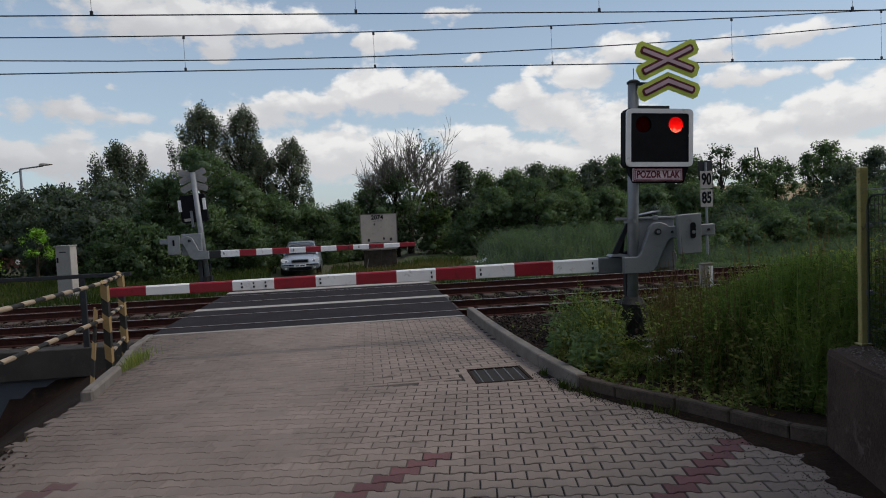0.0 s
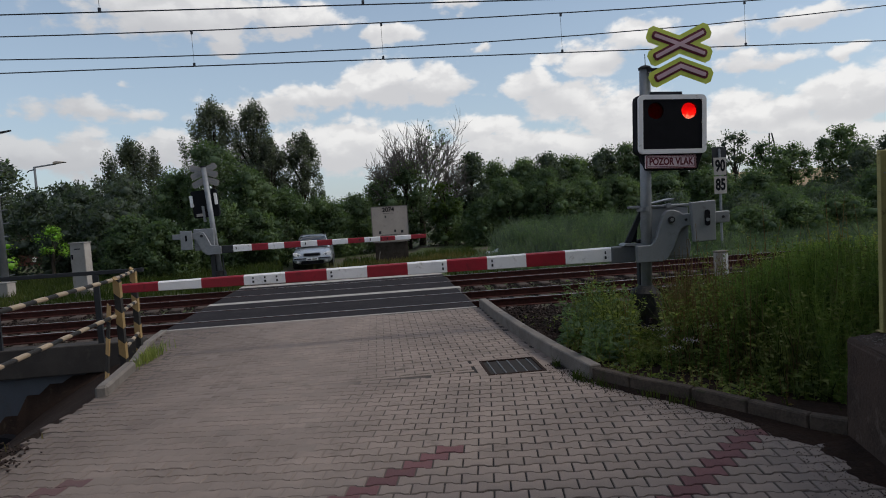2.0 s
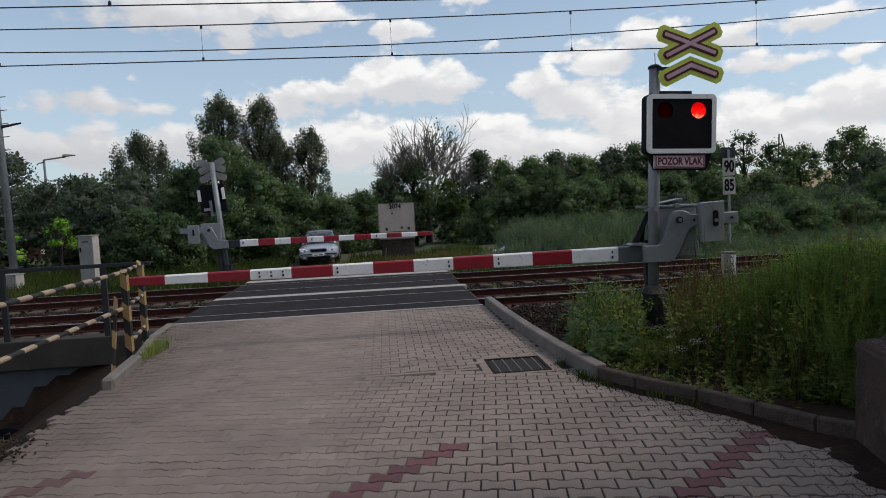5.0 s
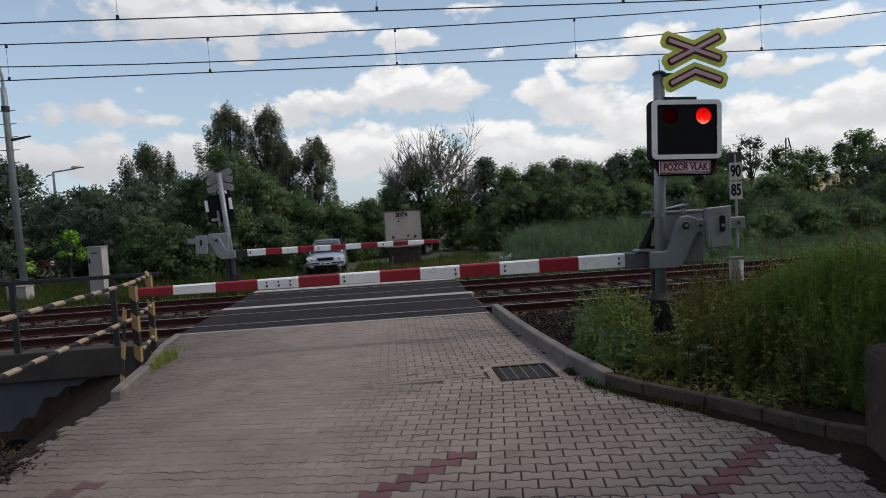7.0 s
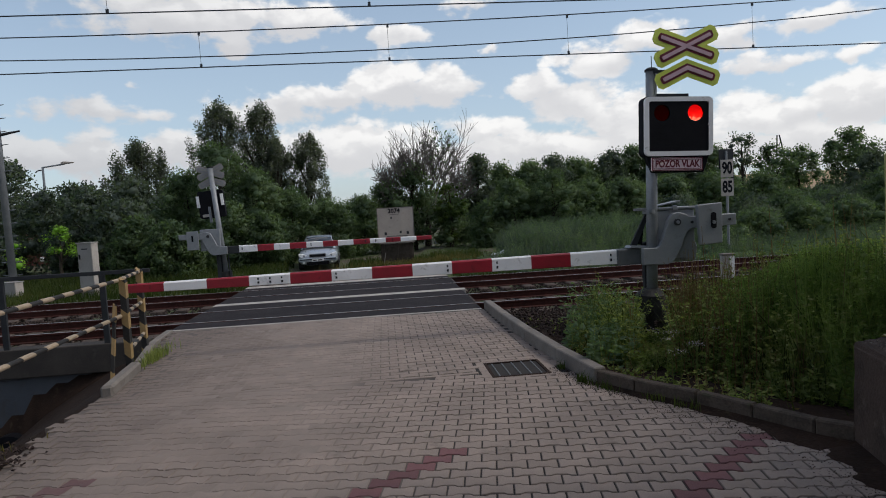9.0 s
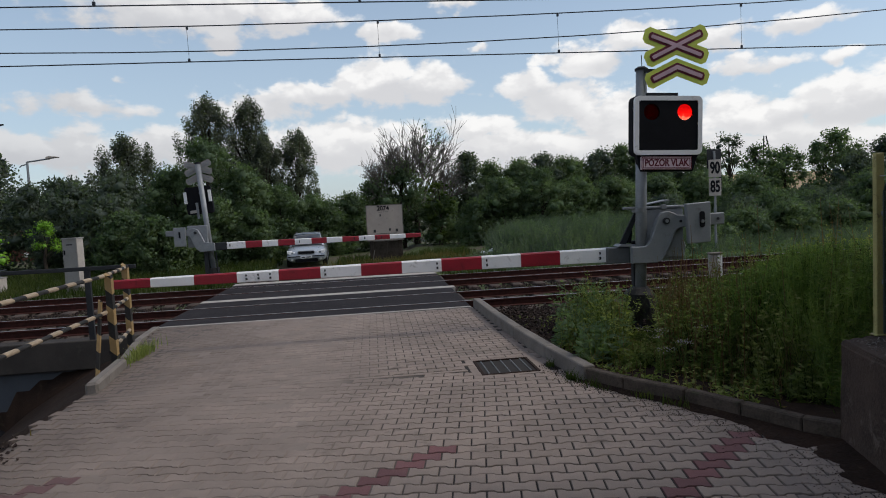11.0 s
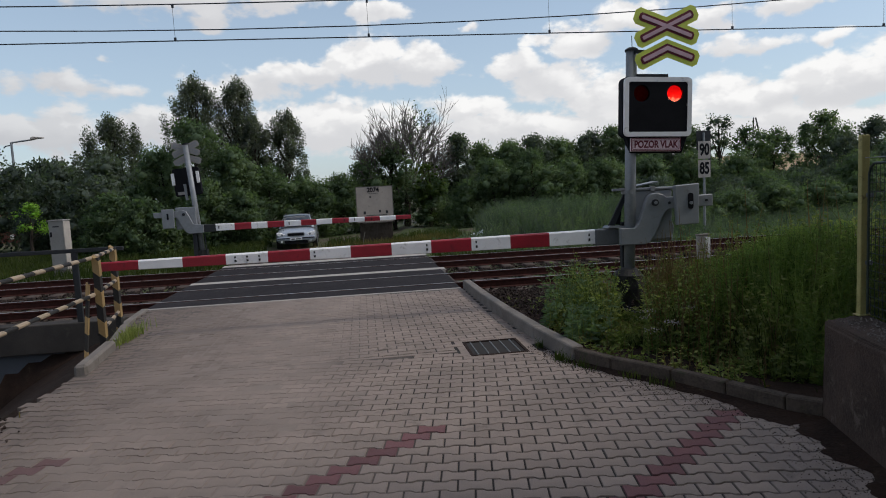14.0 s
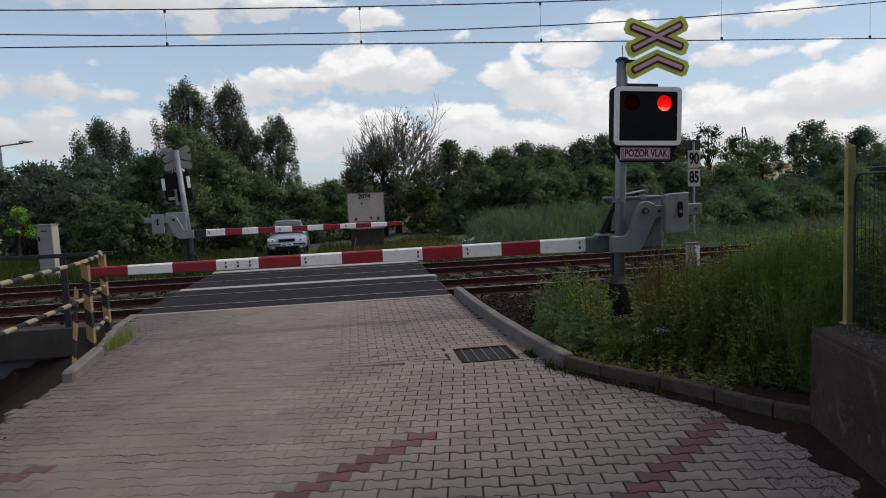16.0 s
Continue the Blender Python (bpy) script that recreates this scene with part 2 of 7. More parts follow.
M = dict(
    paver=mat("paver_concrete", (0.270, 0.220, 0.192), (0.199, 0.163, 0.144), 1.1, 0.9, 0, 0.35, 90, (0.133, 0.109, 0.098), vary=0.08, spec=0.25),
    paver_red=mat("paver_red", (0.145, 0.064, 0.068), (0.11, 0.05, 0.053), 1.5, 0.88, 0, 0.35, 90, (0.13, 0.085, 0.085), vary=0.14),
    sand=mat("joint_sand", (0.055, 0.048, 0.042), (0.03, 0.027, 0.024), 8, 0.95, 0, 0.4, 120),
    asphalt=mat("crossing_rubber", (0.030, 0.027, 0.030), (0.019, 0.0175, 0.020), 1.4, 0.95, 0, 0.4, 130, (0.05, 0.045, 0.045), spec=0.12),
    concrete=mat("concrete", (0.215, 0.195, 0.178), (0.15, 0.136, 0.125), 3, 0.85, 0, 0.4, 70, (0.12, 0.108, 0.10), spec=0.12),
    pale=mat("pale_concrete", (0.40, 0.37, 0.345), (0.31, 0.288, 0.27), 3, 0.85, 0, 0.3, 70, (0.28, 0.26, 0.25)),
    old=mat("old_concrete", (0.075, 0.053, 0.044), (0.039, 0.029, 0.024), 2.2, 0.95, 0, 0.9, 45, (0.130, 0.106, 0.092), spec=0.2),
    # brown kerb concrete with greenish stains, its tone darkened for shade
    kerb_shaded=mat("shaded_kerb_concrete", (0.088, 0.070, 0.058), (0.045, 0.037, 0.030), 4.0, 0.95, 0, 0.9, 45, (0.05, 0.052, 0.03), spec=0.2),
    wallgrey=mat("grey_concrete", (0.068, 0.061, 0.056), (0.044, 0.040, 0.038), 1.5, 0.85, 0, 0.4, 60, (0.080, 0.072, 0.064), spec=0.12),
    # bare concrete; the blue sky light on it is put into the colour
    bluewall=mat("sky_tinted_concrete", (0.075, 0.085, 0.105), (0.052, 0.06, 0.075), 0.9, 0.7, 0, 0.2, 50, (0.06, 0.06, 0.065)),
    earth=mat("earth", (0.030, 0.018, 0.013), (0.017, 0.011, 0.009), 2.5, 0.95, 0, 0.9, 40, (0.055, 0.043, 0.027), spec=0.12),
    stone=mat("ballast_stone", (0.050, 0.036, 0.033), (0.022, 0.017, 0.015), 12, 0.9, 0, 0.5, 80, (0.044, 0.026, 0.021), vary=0.4, spec=0.12),
    sleeper=mat("sleeper_concrete", (0.105, 0.085, 0.076), (0.055, 0.044, 0.040), 5, 0.9, 0, 0.4, 60, (0.08, 0.055, 0.046), spec=0.12),
    rail=mat("rusty_rail_steel", (0.062, 0.020, 0.016), (0.032, 0.012, 0.010), 8, 0.85, 0.0, 0.3, 90, spec=0.2),
    railtop=mat("worn_rail_head", (0.42, 0.40, 0.39), (0.30, 0.28, 0.27), 5, 0.38, 0.8, 0.1, 90),
    galv=mat("galvanised_steel", (0.25, 0.265, 0.285), (0.19, 0.205, 0.225), 5, 0.5, 0.35, 0.08, 70),
    grey=mat("grey_paint", (0.235, 0.25, 0.265), (0.195, 0.21, 0.225), 3, 0.55, 0.1, 0.08, 60, (0.15, 0.155, 0.16)),
    midgrey=mat("mid_grey_steel", (0.10, 0.108, 0.116), (0.078, 0.085, 0.092), 4, 0.6, 0.1, 0.1, 60, (0.06, 0.062, 0.066)),
    dgrey=mat("dark_grey_paint", (0.032, 0.035, 0.040), (0.022, 0.024, 0.028), 4, 0.7, 0.0, 0.1, 60, spec=0.25),
    black=mat("matt_black", (0.009, 0.0095, 0.013), (0.006, 0.0065, 0.009), 4, 0.75, 0, 0.05, 60, spec=0.12),
    rubber=mat("black_rubber", (0.018, 0.017, 0.017), (0.01, 0.01, 0.01), 8, 0.8, 0, 0.3, 60),
    white=mat("white_paint", (0.84, 0.84, 0.85), (0.77, 0.77, 0.78), 3, 0.5, 0, 0.06, 60, (0.50, 0.49, 0.48)),
    offwhite=mat("dull_white_sheet", (0.40, 0.35, 0.31), (0.33, 0.29, 0.26), 2, 0.7, 0, 0.1, 50, (0.26, 0.235, 0.21)),
    red=mat("red_reflective", (0.30, 0.009, 0.024), (0.23, 0.008, 0.019), 4, 0.5, 0, 0.05, 60, (0.16, 0.008, 0.016)),
    lime=mat("fluorescent_yellow_green", (0.68, 0.76, 0.13), (0.62, 0.70, 0.11), 4, 0.5, 0, 0.04, 60),
    maroon=mat("sign_dark_red", (0.15, 0.016, 0.032), (0.12, 0.013, 0.027), 5, 0.5, 0, 0.03, 60),
    # red of the discs added behind the signal lenses
    reflector=mat("unlit_lens_backing", (0.075, 0.003, 0.006), (0.05, 0.002, 0.004), 8, 0.3, 0, 0.03, 60),
    pink=mat("sign_faded_white", (0.64, 0.44, 0.50), (0.56, 0.38, 0.44), 5, 0.5, 0, 0.03, 60),
    cabinet=mat("pale_grey_cabinet", (0.27, 0.26, 0.25), (0.22, 0.21, 0.20), 2, 0.6, 0, 0.08, 50, (0.17, 0.16, 0.15)),
    plate=mat("pale_pink_plate", (0.78, 0.66, 0.70), (0.72, 0.60, 0.64), 5, 0.5, 0, 0.03, 60),
    yellow=mat("yellow_paint", (0.30, 0.20, 0.08), (0.24, 0.16, 0.068), 6, 0.6, 0, 0.1, 60, (0.22, 0.15, 0.08)),
    cream=mat("cream_paint", (0.36, 0.28, 0.195), (0.29, 0.23, 0.16), 6, 0.6, 0, 0.1, 60, (0.28, 0.22, 0.16)),
    post=mat("old_yellow_post", (0.36, 0.33, 0.13), (0.30, 0.27, 0.105), 7, 0.6, 0.1, 0.15, 60, (0.15, 0.11, 0.05)),
    wire=mat("dark_wire", (0.03, 0.035, 0.045), None, 5, 0.5, 0.5, 0, 60),
    bark=mat("bark", (0.055, 0.045, 0.037), (0.03, 0.025, 0.02), 3, 0.95, 0, 0.8, 25, spec=0.12),
    twig=mat("dead_wood", (0.16, 0.145, 0.13), (0.10, 0.09, 0.08), 3, 0.9, 0, 0.3, 25),
    rust=mat("rusty_grate", (0.033, 0.019, 0.015), (0.019, 0.012, 0.010), 9, 0.9, 0.0, 0.3, 60, spec=0.15),
    silver=mat("silver_car_paint", (0.38, 0.42, 0.48), (0.35, 0.39, 0.45), 2, 0.3, 0.35, 0.0, 60, coat=0.8),
    roof=mat("red_roof", (0.16, 0.06, 0.045), (0.11, 0.045, 0.035), 4, 0.85, 0, 0.3, 40),
    plaster=mat("house_plaster", (0.42, 0.39, 0.34), (0.35, 0.32, 0.28), 1, 0.9, 0, 0.2, 40),
    straw=mat("dry_field", (0.34, 0.25, 0.14), (0.26, 0.19, 0.11), 0.6, 0.95, 0, 0.3, 10),
    leaf_dark=leaf_mat("leaves_dark", (0.074, 0.103, 0.094), (0.131, 0.166, 0.143), (0.186, 0.224, 0.189)),
    leaf_poplar=leaf_mat("leaves_poplar", (0.093, 0.113, 0.106), (0.153, 0.177, 0.163), (0.207, 0.230, 0.211)),
    leaf_mid=leaf_mat("leaves_mid", (0.086, 0.134, 0.086), (0.149, 0.212, 0.124), (0.216, 0.277, 0.161)),
    leaf_light=leaf_mat("leaves_light", (0.045, 0.080, 0.018), (0.085, 0.125, 0.028), (0.16, 0.20, 0.045)),
    # the sun on these leaves is put into their bright colour
    leaf_lime=leaf_mat("leaves_painted_sun", (0.256, 0.470, 0.072), (0.336, 0.567, 0.115), (0.416, 0.648, 0.173)),
    weed=leaf_mat("weed_leaves", (0.078, 0.110, 0.034), (0.176, 0.220, 0.075), (0.338, 0.354, 0.142), vary=0.55),
    feather=leaf_mat("feathery_leaves", (0.102, 0.166, 0.048), (0.190, 0.276, 0.079), (0.307, 0.388, 0.113), vary=0.55),
    russet=leaf_mat("russet_stalks", (0.156, 0.098, 0.058), (0.221, 0.156, 0.085), (0.299, 0.234, 0.117)),
    netting=mat("green_coated_wire", (0.020, 0.034, 0.028), None, 5, 0.5, 0.2, 0, 60),
    sheet=mat("pale_plastic_sheet", (0.52, 0.58, 0.58), (0.42, 0.50, 0.50), 3, 0.5, 0, 0.2, 40),
    grass=leaf_mat("grass_blades", (0.032, 0.050, 0.013), (0.061, 0.083, 0.023), (0.122, 0.126, 0.047)),
    dry=leaf_mat("dry_stems", (0.10, 0.09, 0.035), (0.15, 0.12, 0.05), (0.22, 0.17, 0.075)),
)


def ground_mat():
    """Soil, short grass and bare patches in one sheet."""
    m = bpy.data.materials.new("ground")
    m.use_nodes = True
    N = Nodes(m.node_tree)
    b = N.n["Principled BSDF"]
    co = N.n.new("ShaderNodeTexCoord").outputs["Object"]
    a, f, g = N.noise(co, 0.35, 5.0, 0.6), N.noise(co, 3.0, 6.0, 0.65), N.noise(co, 40.0, 4.0)
    grass = N.mix(g, (0.030, 0.050, 0.014), (0.075, 0.105, 0.030))
    soil = N.mix(g, (0.045, 0.034, 0.027), (0.095, 0.075, 0.058))
    col = N.mix(N.smooth(N.math("ADD", N.math("MULTIPLY", a, 0.6), N.math("MULTIPLY", f, 0.4)), 0.44, 0.58), grass, soil)
    N.l.new(col, b.inputs["Base Color"])
    b.inputs["Roughness"].default_value = 0.95
    bp = N.n.new("ShaderNodeBump")
    bp.inputs["Strength"].default_value, bp.inputs["Distance"].default_value = 0.8, 0.03
    N.l.new(N.math("ADD", f, g), bp.inputs["Height"])
    N.l.new(bp.outputs[0], b.inputs["Normal"])
    return m


def edge_tone(m):
    """A darker tone over the paving towards its open edge, in uneven drifts."""
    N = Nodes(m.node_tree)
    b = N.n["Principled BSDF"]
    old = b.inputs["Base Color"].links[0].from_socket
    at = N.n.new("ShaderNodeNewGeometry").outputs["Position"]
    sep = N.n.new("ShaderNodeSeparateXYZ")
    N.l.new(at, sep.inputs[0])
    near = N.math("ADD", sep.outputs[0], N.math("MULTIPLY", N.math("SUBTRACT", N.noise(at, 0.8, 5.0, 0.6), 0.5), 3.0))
    darken = N.math("MULTIPLY", N.math("SUBTRACT", 1.0, N.smooth(near, -4.2, -0.4)), 0.58)
    N.l.new(N.mix(darken, old, (0.088, 0.070, 0.062)), b.inputs["Base Color"])


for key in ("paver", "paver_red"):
    edge_tone(M[key])

M["ground"] = ground_mat()


def joint_mat():
    """Joint sand: swept full and pale on the driven side, dark and open elsewhere."""
    m = bpy.data.materials.new("joint_fill")
    m.use_nodes = True
    N = Nodes(m.node_tree)
    b = N.n["Principled BSDF"]
    co = N.n.new("ShaderNodeTexCoord").outputs["Object"]
    sep = N.n.new("ShaderNodeSeparateXYZ")
    N.l.new(co, sep.inputs[0])
    side = N.math("ADD", sep.outputs[0], N.math("MULTIPLY", N.math("SUBTRACT", N.noise(co, 0.9, 4.0), 0.5), 1.8))
    fill = N.math("MULTIPLY", N.math("MULTIPLY", N.math("SUBTRACT", 1.0, N.smooth(side, -0.9, 0.7)), N.math("ADD", 0.35, N.math("MULTIPLY", N.smooth(side, -3.4, -2.2), 0.65))), N.smooth(N.noise(co, 3.5, 4.0), 0.12, 0.34))
    N.l.new(N.mix(fill, (0.018, 0.015, 0.014), (0.205, 0.168, 0.148)), b.inputs["Base Color"])
    b.inputs["Roughness"].default_value = 0.95
    return m


M["joint"] = joint_mat()


def lens_mats():
    """Dark red lens glass of the unlit lamp, and the lit lamp behind it."""
    g = bpy.data.materials.new("red_lens")
    g.use_nodes = True
    b = g.node_tree.nodes["Principled BSDF"]
    b.inputs["Base Color"].default_value = (0.92, 0.27, 0.22, 1)
    b.inputs["Roughness"].default_value = 0.05
    b.inputs["Transmission Weight"].default_value = 1.0
    b.inputs["IOR"].default_value = 1.1
    e = bpy.data.materials.new("lamp_lit")
    e.use_nodes = True
    N = Nodes(e.node_tree)
    p = N.n["Principled BSDF"]
    co = N.n.new("ShaderNodeTexCoord").outputs["Object"]
    sep = N.n.new("ShaderNodeSeparateXYZ")
    N.l.new(co, sep.inputs[0])
    v = N.math("ADD", N.math("MULTIPLY", sep.outputs[2], -4.5), N.math("MULTIPLY", N.noise(co, 22, 3.0), 0.9))
    N.l.new(N.ramp(v, [(0.1, (0.45, 0.005, 0.008)), (0.50, (0.78, 0.012, 0.012)), (0.74, (1.0, 0.06, 0.04)), (0.90, (1.0, 0.62, 0.42))]), p.inputs["Emission Color"])
    p.inputs["Emission Strength"].default_value = LAMP
    p.inputs["Base Color"].default_value = (0.3, 0.02, 0.02, 1)
    return g, e


LAMP = 1.5
M["lens"], M["lit"] = lens_mats()


def glass_mat():
    m = bpy.data.materials.new("car_glass")
    m.use_nodes = True
    b = m.node_tree.nodes["Principled BSDF"]
    b.inputs["Base Color"].default_value = (0.03, 0.035, 0.04, 1)
    b.inputs["Roughness"].default_value = 0.06
    b.inputs["Specular IOR Level"].default_value = 0.8
    return m


M["glass"] = glass_mat()


# ---- shape helpers ----
def link(name, bm, material, parent=None, label="", smooth=False):
    me = bpy.data.meshes.new(name)
    bmesh.ops.recalc_face_normals(bm, faces=bm.faces)
    bm.to_mesh(me)
    bm.free()
    for x in (material if isinstance(material, (list, tuple)) else [material]):
        me.materials.append(x)
    if smooth:
        for p in me.polygons:
            p.use_smooth = True
    ob = new(name, me)
    if parent:
        ob.parent = parent
    if label:
        ob["label"] = label
    return ob


def part(name, bm, material, parent, label="", smooth=False):
    return link(name, bm, material, parent, label, smooth)


def thing(name, m, label, category, group="", kind=""):
    e = new(name)
    e.empty_display_size = 0.2
    e.matrix_basis = m
    return tagged(e, label, category, group, kind)


def box(x0, x1, y0, y1, z0, z1, bevel=0.0, bm=None):
    own = bmesh.new()
    bmesh.ops.create_cube(own, size=1)
    for v in own.verts:
        v.co = Vector((x0 + (v.co.x + 0.5) * (x1 - x0), y0 + (v.co.y + 0.5) * (y1 - y0), z0 + (v.co.z + 0.5) * (z1 - z0)))
    if bevel:
        bmesh.ops.bevel(own, geom=own.edges[:], offset=bevel, segments=2, affect="EDGES", profile=0.5)
    return merge(bm, own)


def merge(bm, own):
    if bm is None:
        return own
    me = bpy.data.meshes.new("tmp")
    own.to_mesh(me)
    own.free()
    bm.from_mesh(me)
    bpy.data.meshes.remove(me)
    return bm


def tube(points, radii, sides=10, bm=None, cap=True):
    """A round bar along points."""
    bm = bm or bmesh.new()
    if not isinstance(radii, (list, tuple)):
        radii = [radii] * len(points)
    pts = [Vector(p) for p in points]
    rings = []
    side = None
    for k, p in enumerate(pts):
        d = (pts[min(k + 1, len(pts) - 1)] - pts[max(k - 1, 0)]).normalized()
        if side is None:
            side = d.orthogonal().normalized()
        side = (side - d * side.dot(d)).normalized()
        up = d.cross(side)
        rings.append([bm.verts.new(p + (side * math.cos(a) + up * math.sin(a)) * radii[k]) for a in [2 * math.pi * i / sides for i in range(sides)]])
    for a, b in zip(rings, rings[1:]):
        for i in range(sides):
            bm.faces.new((a[i], a[(i + 1) % sides], b[(i + 1) % sides], b[i]))
    if cap:
        bm.faces.new(rings[0][::-1])
        bm.faces.new(rings[-1])
    return bm


def slab(outline, y0, y1, bevel=0.0, bm=None):
    """An outline in x and z, drawn out from y0 to y1."""
    own = bmesh.new()
    front = own.faces.new([own.verts.new((x, y0, z)) for x, z in outline])
    r = bmesh.ops.extrude_face_region(own, geom=[front])
    for v in [g for g in r["geom"] if isinstance(g, bmesh.types.BMVert)]:
        v.co.y = y1
    if bevel:
        bmesh.ops.bevel(own, geom=own.edges[:], offset=bevel, segments=1, affect="EDGES")
    return merge(bm, own)


def plan(outline, z0, z1, bevel=0.0, bm=None):
    """An outline in x and y, drawn up from z0 to z1."""
    own = bmesh.new()
    f = own.faces.new([own.verts.new((x, y, z0)) for x, y in outline])
    r = bmesh.ops.extrude_face_region(own, geom=[f])
    for v in [g for g in r["geom"] if isinstance(g, bmesh.types.BMVert)]:
        v.co.z = z1
    if bevel:
        bmesh.ops.bevel(own, geom=own.edges[:], offset=bevel, segments=1, affect="EDGES")
    return merge(bm, own)


def rounded(x0, x1, z0, z1, r, n=5):
    out = []
    for cx, cz, a0 in ((x1 - r, z1 - r, 0), (x0 + r, z1 - r, 90), (x0 + r, z0 + r, 180), (x1 - r, z0 + r, 270)):
        for i in range(n + 1):
            a = radians(a0 + 90 * i / n)
            out.append((cx + r * math.cos(a), cz + r * math.sin(a)))
    return out


def disc(x, z, r, n=24):
    return [(x + r * math.cos(2 * math.pi * i / n), z + r * math.sin(2 * math.pi * i / n)) for i in range(n)]


def sweep(line, width, z0, z1, bevel=0.012):
    """A kerb-like bar along a line in plan; line points lie on its inner edge, the width goes to the right of the way."""
    pts = [Vector(p) for p in line]
    inner, outer = [], []
    for k, p in enumerate(pts):
        d = (pts[min(k + 1, len(pts) - 1)] - pts[max(k - 1, 0)]).normalized()
        inner.append((p.x, p.y))
        outer.append((p.x + d.y * width, p.y - d.x * width))
    return plan(inner + outer[::-1], z0, z1, bevel)


def text(name, body, size, m, material, parent, label=""):
    cu = bpy.data.curves.new(name, "FONT")
    cu.body, cu.size, cu.align_x, cu.align_y = body, size, "CENTER", "CENTER"
    cu.extrude, cu.offset = 0.002, size * 0.035
    tmp = new("tmp", cu)
    me = bpy.data.meshes.new_from_object(tmp)
    bpy.data.objects.remove(tmp)
    me.materials.clear()
    me.materials.append(material)
    ob = new(name, me)
    ob.parent = parent
    ob.matrix_basis = m
    if label:
        ob["label"] = label
    return ob


def cloud_mesh(name, verts, faces, material, parent=None, label=""):
    me = bpy.data.meshes.new(name)
    me.from_pydata(verts, [], faces)
    for x in (material if isinstance(material, (list, tuple)) else [material]):
        me.materials.append(x)
    ob = new(name, me)
    if parent:
        ob.parent = parent
    if label:
        ob["label"] = label
    return ob


# ---- ground ----
RAILS = (0.0, 1.505, 4.0, 5.505)
ROAD_L, ROAD_R = -4.3, 1.9       # the crossing's edges
WALL_Y = -1.8                    # face of the retaining wall beside the track
EDGE = [(-4.19, -0.76), (-4.09, -2.04), (-3.73, -3.8), (-3.60, -5.74), (-3.56, -7.2), (-3.4, -8.2)]


def edge_x(y):
    """Left edge of the paving at y."""
    pts = EDGE
    if y > pts[0][1]:
        return pts[0][0]
    for (xa, ya), (xb, yb) in zip(pts, pts[1:]):
        if yb <= y <= ya:
            return xa + (xb - xa) * (ya - y) / (ya - yb)
    return -3.4 - (-8.2 - y) * 0.9      # the yard opens out behind


def kerb_x(y):
    """Right edge of the paving at y."""
    pts = [(1.89, -0.76), (1.96, -3.4), (2.08, -4.83), (2.17, -5.94), (2.26, -6.66), (2.50, -7.12), (2.90, -7.68), (3.17, -8.18), (3.43, -8.68), (3.64, -8.9)]
    if y > pts[0][1]:
        return pts[0][0]
    for (xa, ya), (xb, yb) in zip(pts, pts[1:]):
        if yb <= y <= ya:
            return xa + (xb - xa) * (ya - y) / (ya - yb)
    return 3.64


def ground_z(x, y):
    n = 0.05 * noise.noise(Vector((x * 0.6, y * 0.6, 0)))
    if y >= 8.5 or y > -1.6:
        road = ROAD_L - 0.2 < x < ROAD_R + 0.2
        base = -0.26
        if y > 8:
            base = -0.26 + min((y - 8) / 8, 1) * 0.08
        if road and y > 6.6:
            return -0.06 - 0.04 * (y - 6.6) if y < 13.1 else -0.32
        far = max(0.0, y - 40) * 0.004
        return base + n * 0.6 + far - (0.12 if road else 0)
    e, k = edge_x(y), kerb_x(y)
    if x < e - 0.05:
        if y < -8.2:
            return -0.11
        d = e - x
        heap = 0.06 if y < -7.1 else 0.0
        d = max(0.0, d - (0.45 if y < -7.1 else 0.0))
        fall = 0.45 * d + 0.045 * d * d if d < 2.2 else 1.21 + 1.8 * (d - 2.2)
        if y < -4.6:
            fall = max(fall, 0.95 * d * min(1.0, (-4.6 - y) / 1.2))
        return max(-0.06 + heap - fall, -2.6) + n
    if x > k + 0.1:
        return 0.08 + n - 0.20 * min(1.0, (x - k) / 2.5) - max(0.0, (y + 4.5) / 2.9) * 0.16
    return -0.11


def ground():
    xs = sorted(set([-900, -400, -200, -120, -80, -60, -45, -35, -28, -22] + [round(-18 + 0.4 * i, 3) for i in range(96)] + [22, 26, 32, 40, 55, 80, 120, 200, 400, 900]))
    ys = sorted(set([-600, -250, -120, -60, -35, -24, -18] + [round(-15 + 0.3 * i, 3) for i in range(118)] + [22, 25, 30, 36, 45, 60, 80, 120, 200, 400, 1200]))
    ys = [y for y in ys if not (-1.95 < y < -1.55)] + [WALL_Y - 0.02, WALL_Y + 0.25]
    ys.sort()
    verts, faces = [], []
    for y in ys:
        for x in xs:
            verts.append((x, y, ground_z(x, y)))
    w = len(xs)
    for j in range(len(ys) - 1):
        for i in range(w - 1):
            a = j * w + i
            faces.append((a, a + 1, a + w + 1, a + w))
    ob = cloud_mesh("ground", verts, faces, [M["ground"], M["earth"]])
    for p in ob.data.polygons:
        p.use_smooth = True
        c = p.center
        if -9 < c.y < -1.6 and c.x < -3.3 and c.x > -16:
            p.material_index = 1
        elif -9.2 < c.y < -2.0 and kerb_x(c.y) - 0.3 < c.x < kerb_x(c.y) + 4.0:
            p.material_index = 1
    tagged(ob, "grassy ground with bare soil beside the railway", "ground", kind="structure")


ground()


# ---- railway ----
def rail_profile():
    return [(-0.075, 0), (-0.075, 0.012), (-0.012, 0.03), (-0.012, 0.125), (-0.036, 0.14), (-0.036, 0.168), (-0.028, 0.172), (0.028, 0.172),
            (0.036, 0.168), (0.036, 0.14), (0.012, 0.125), (0.012, 0.03), (0.075, 0.012), (0.075, 0)]


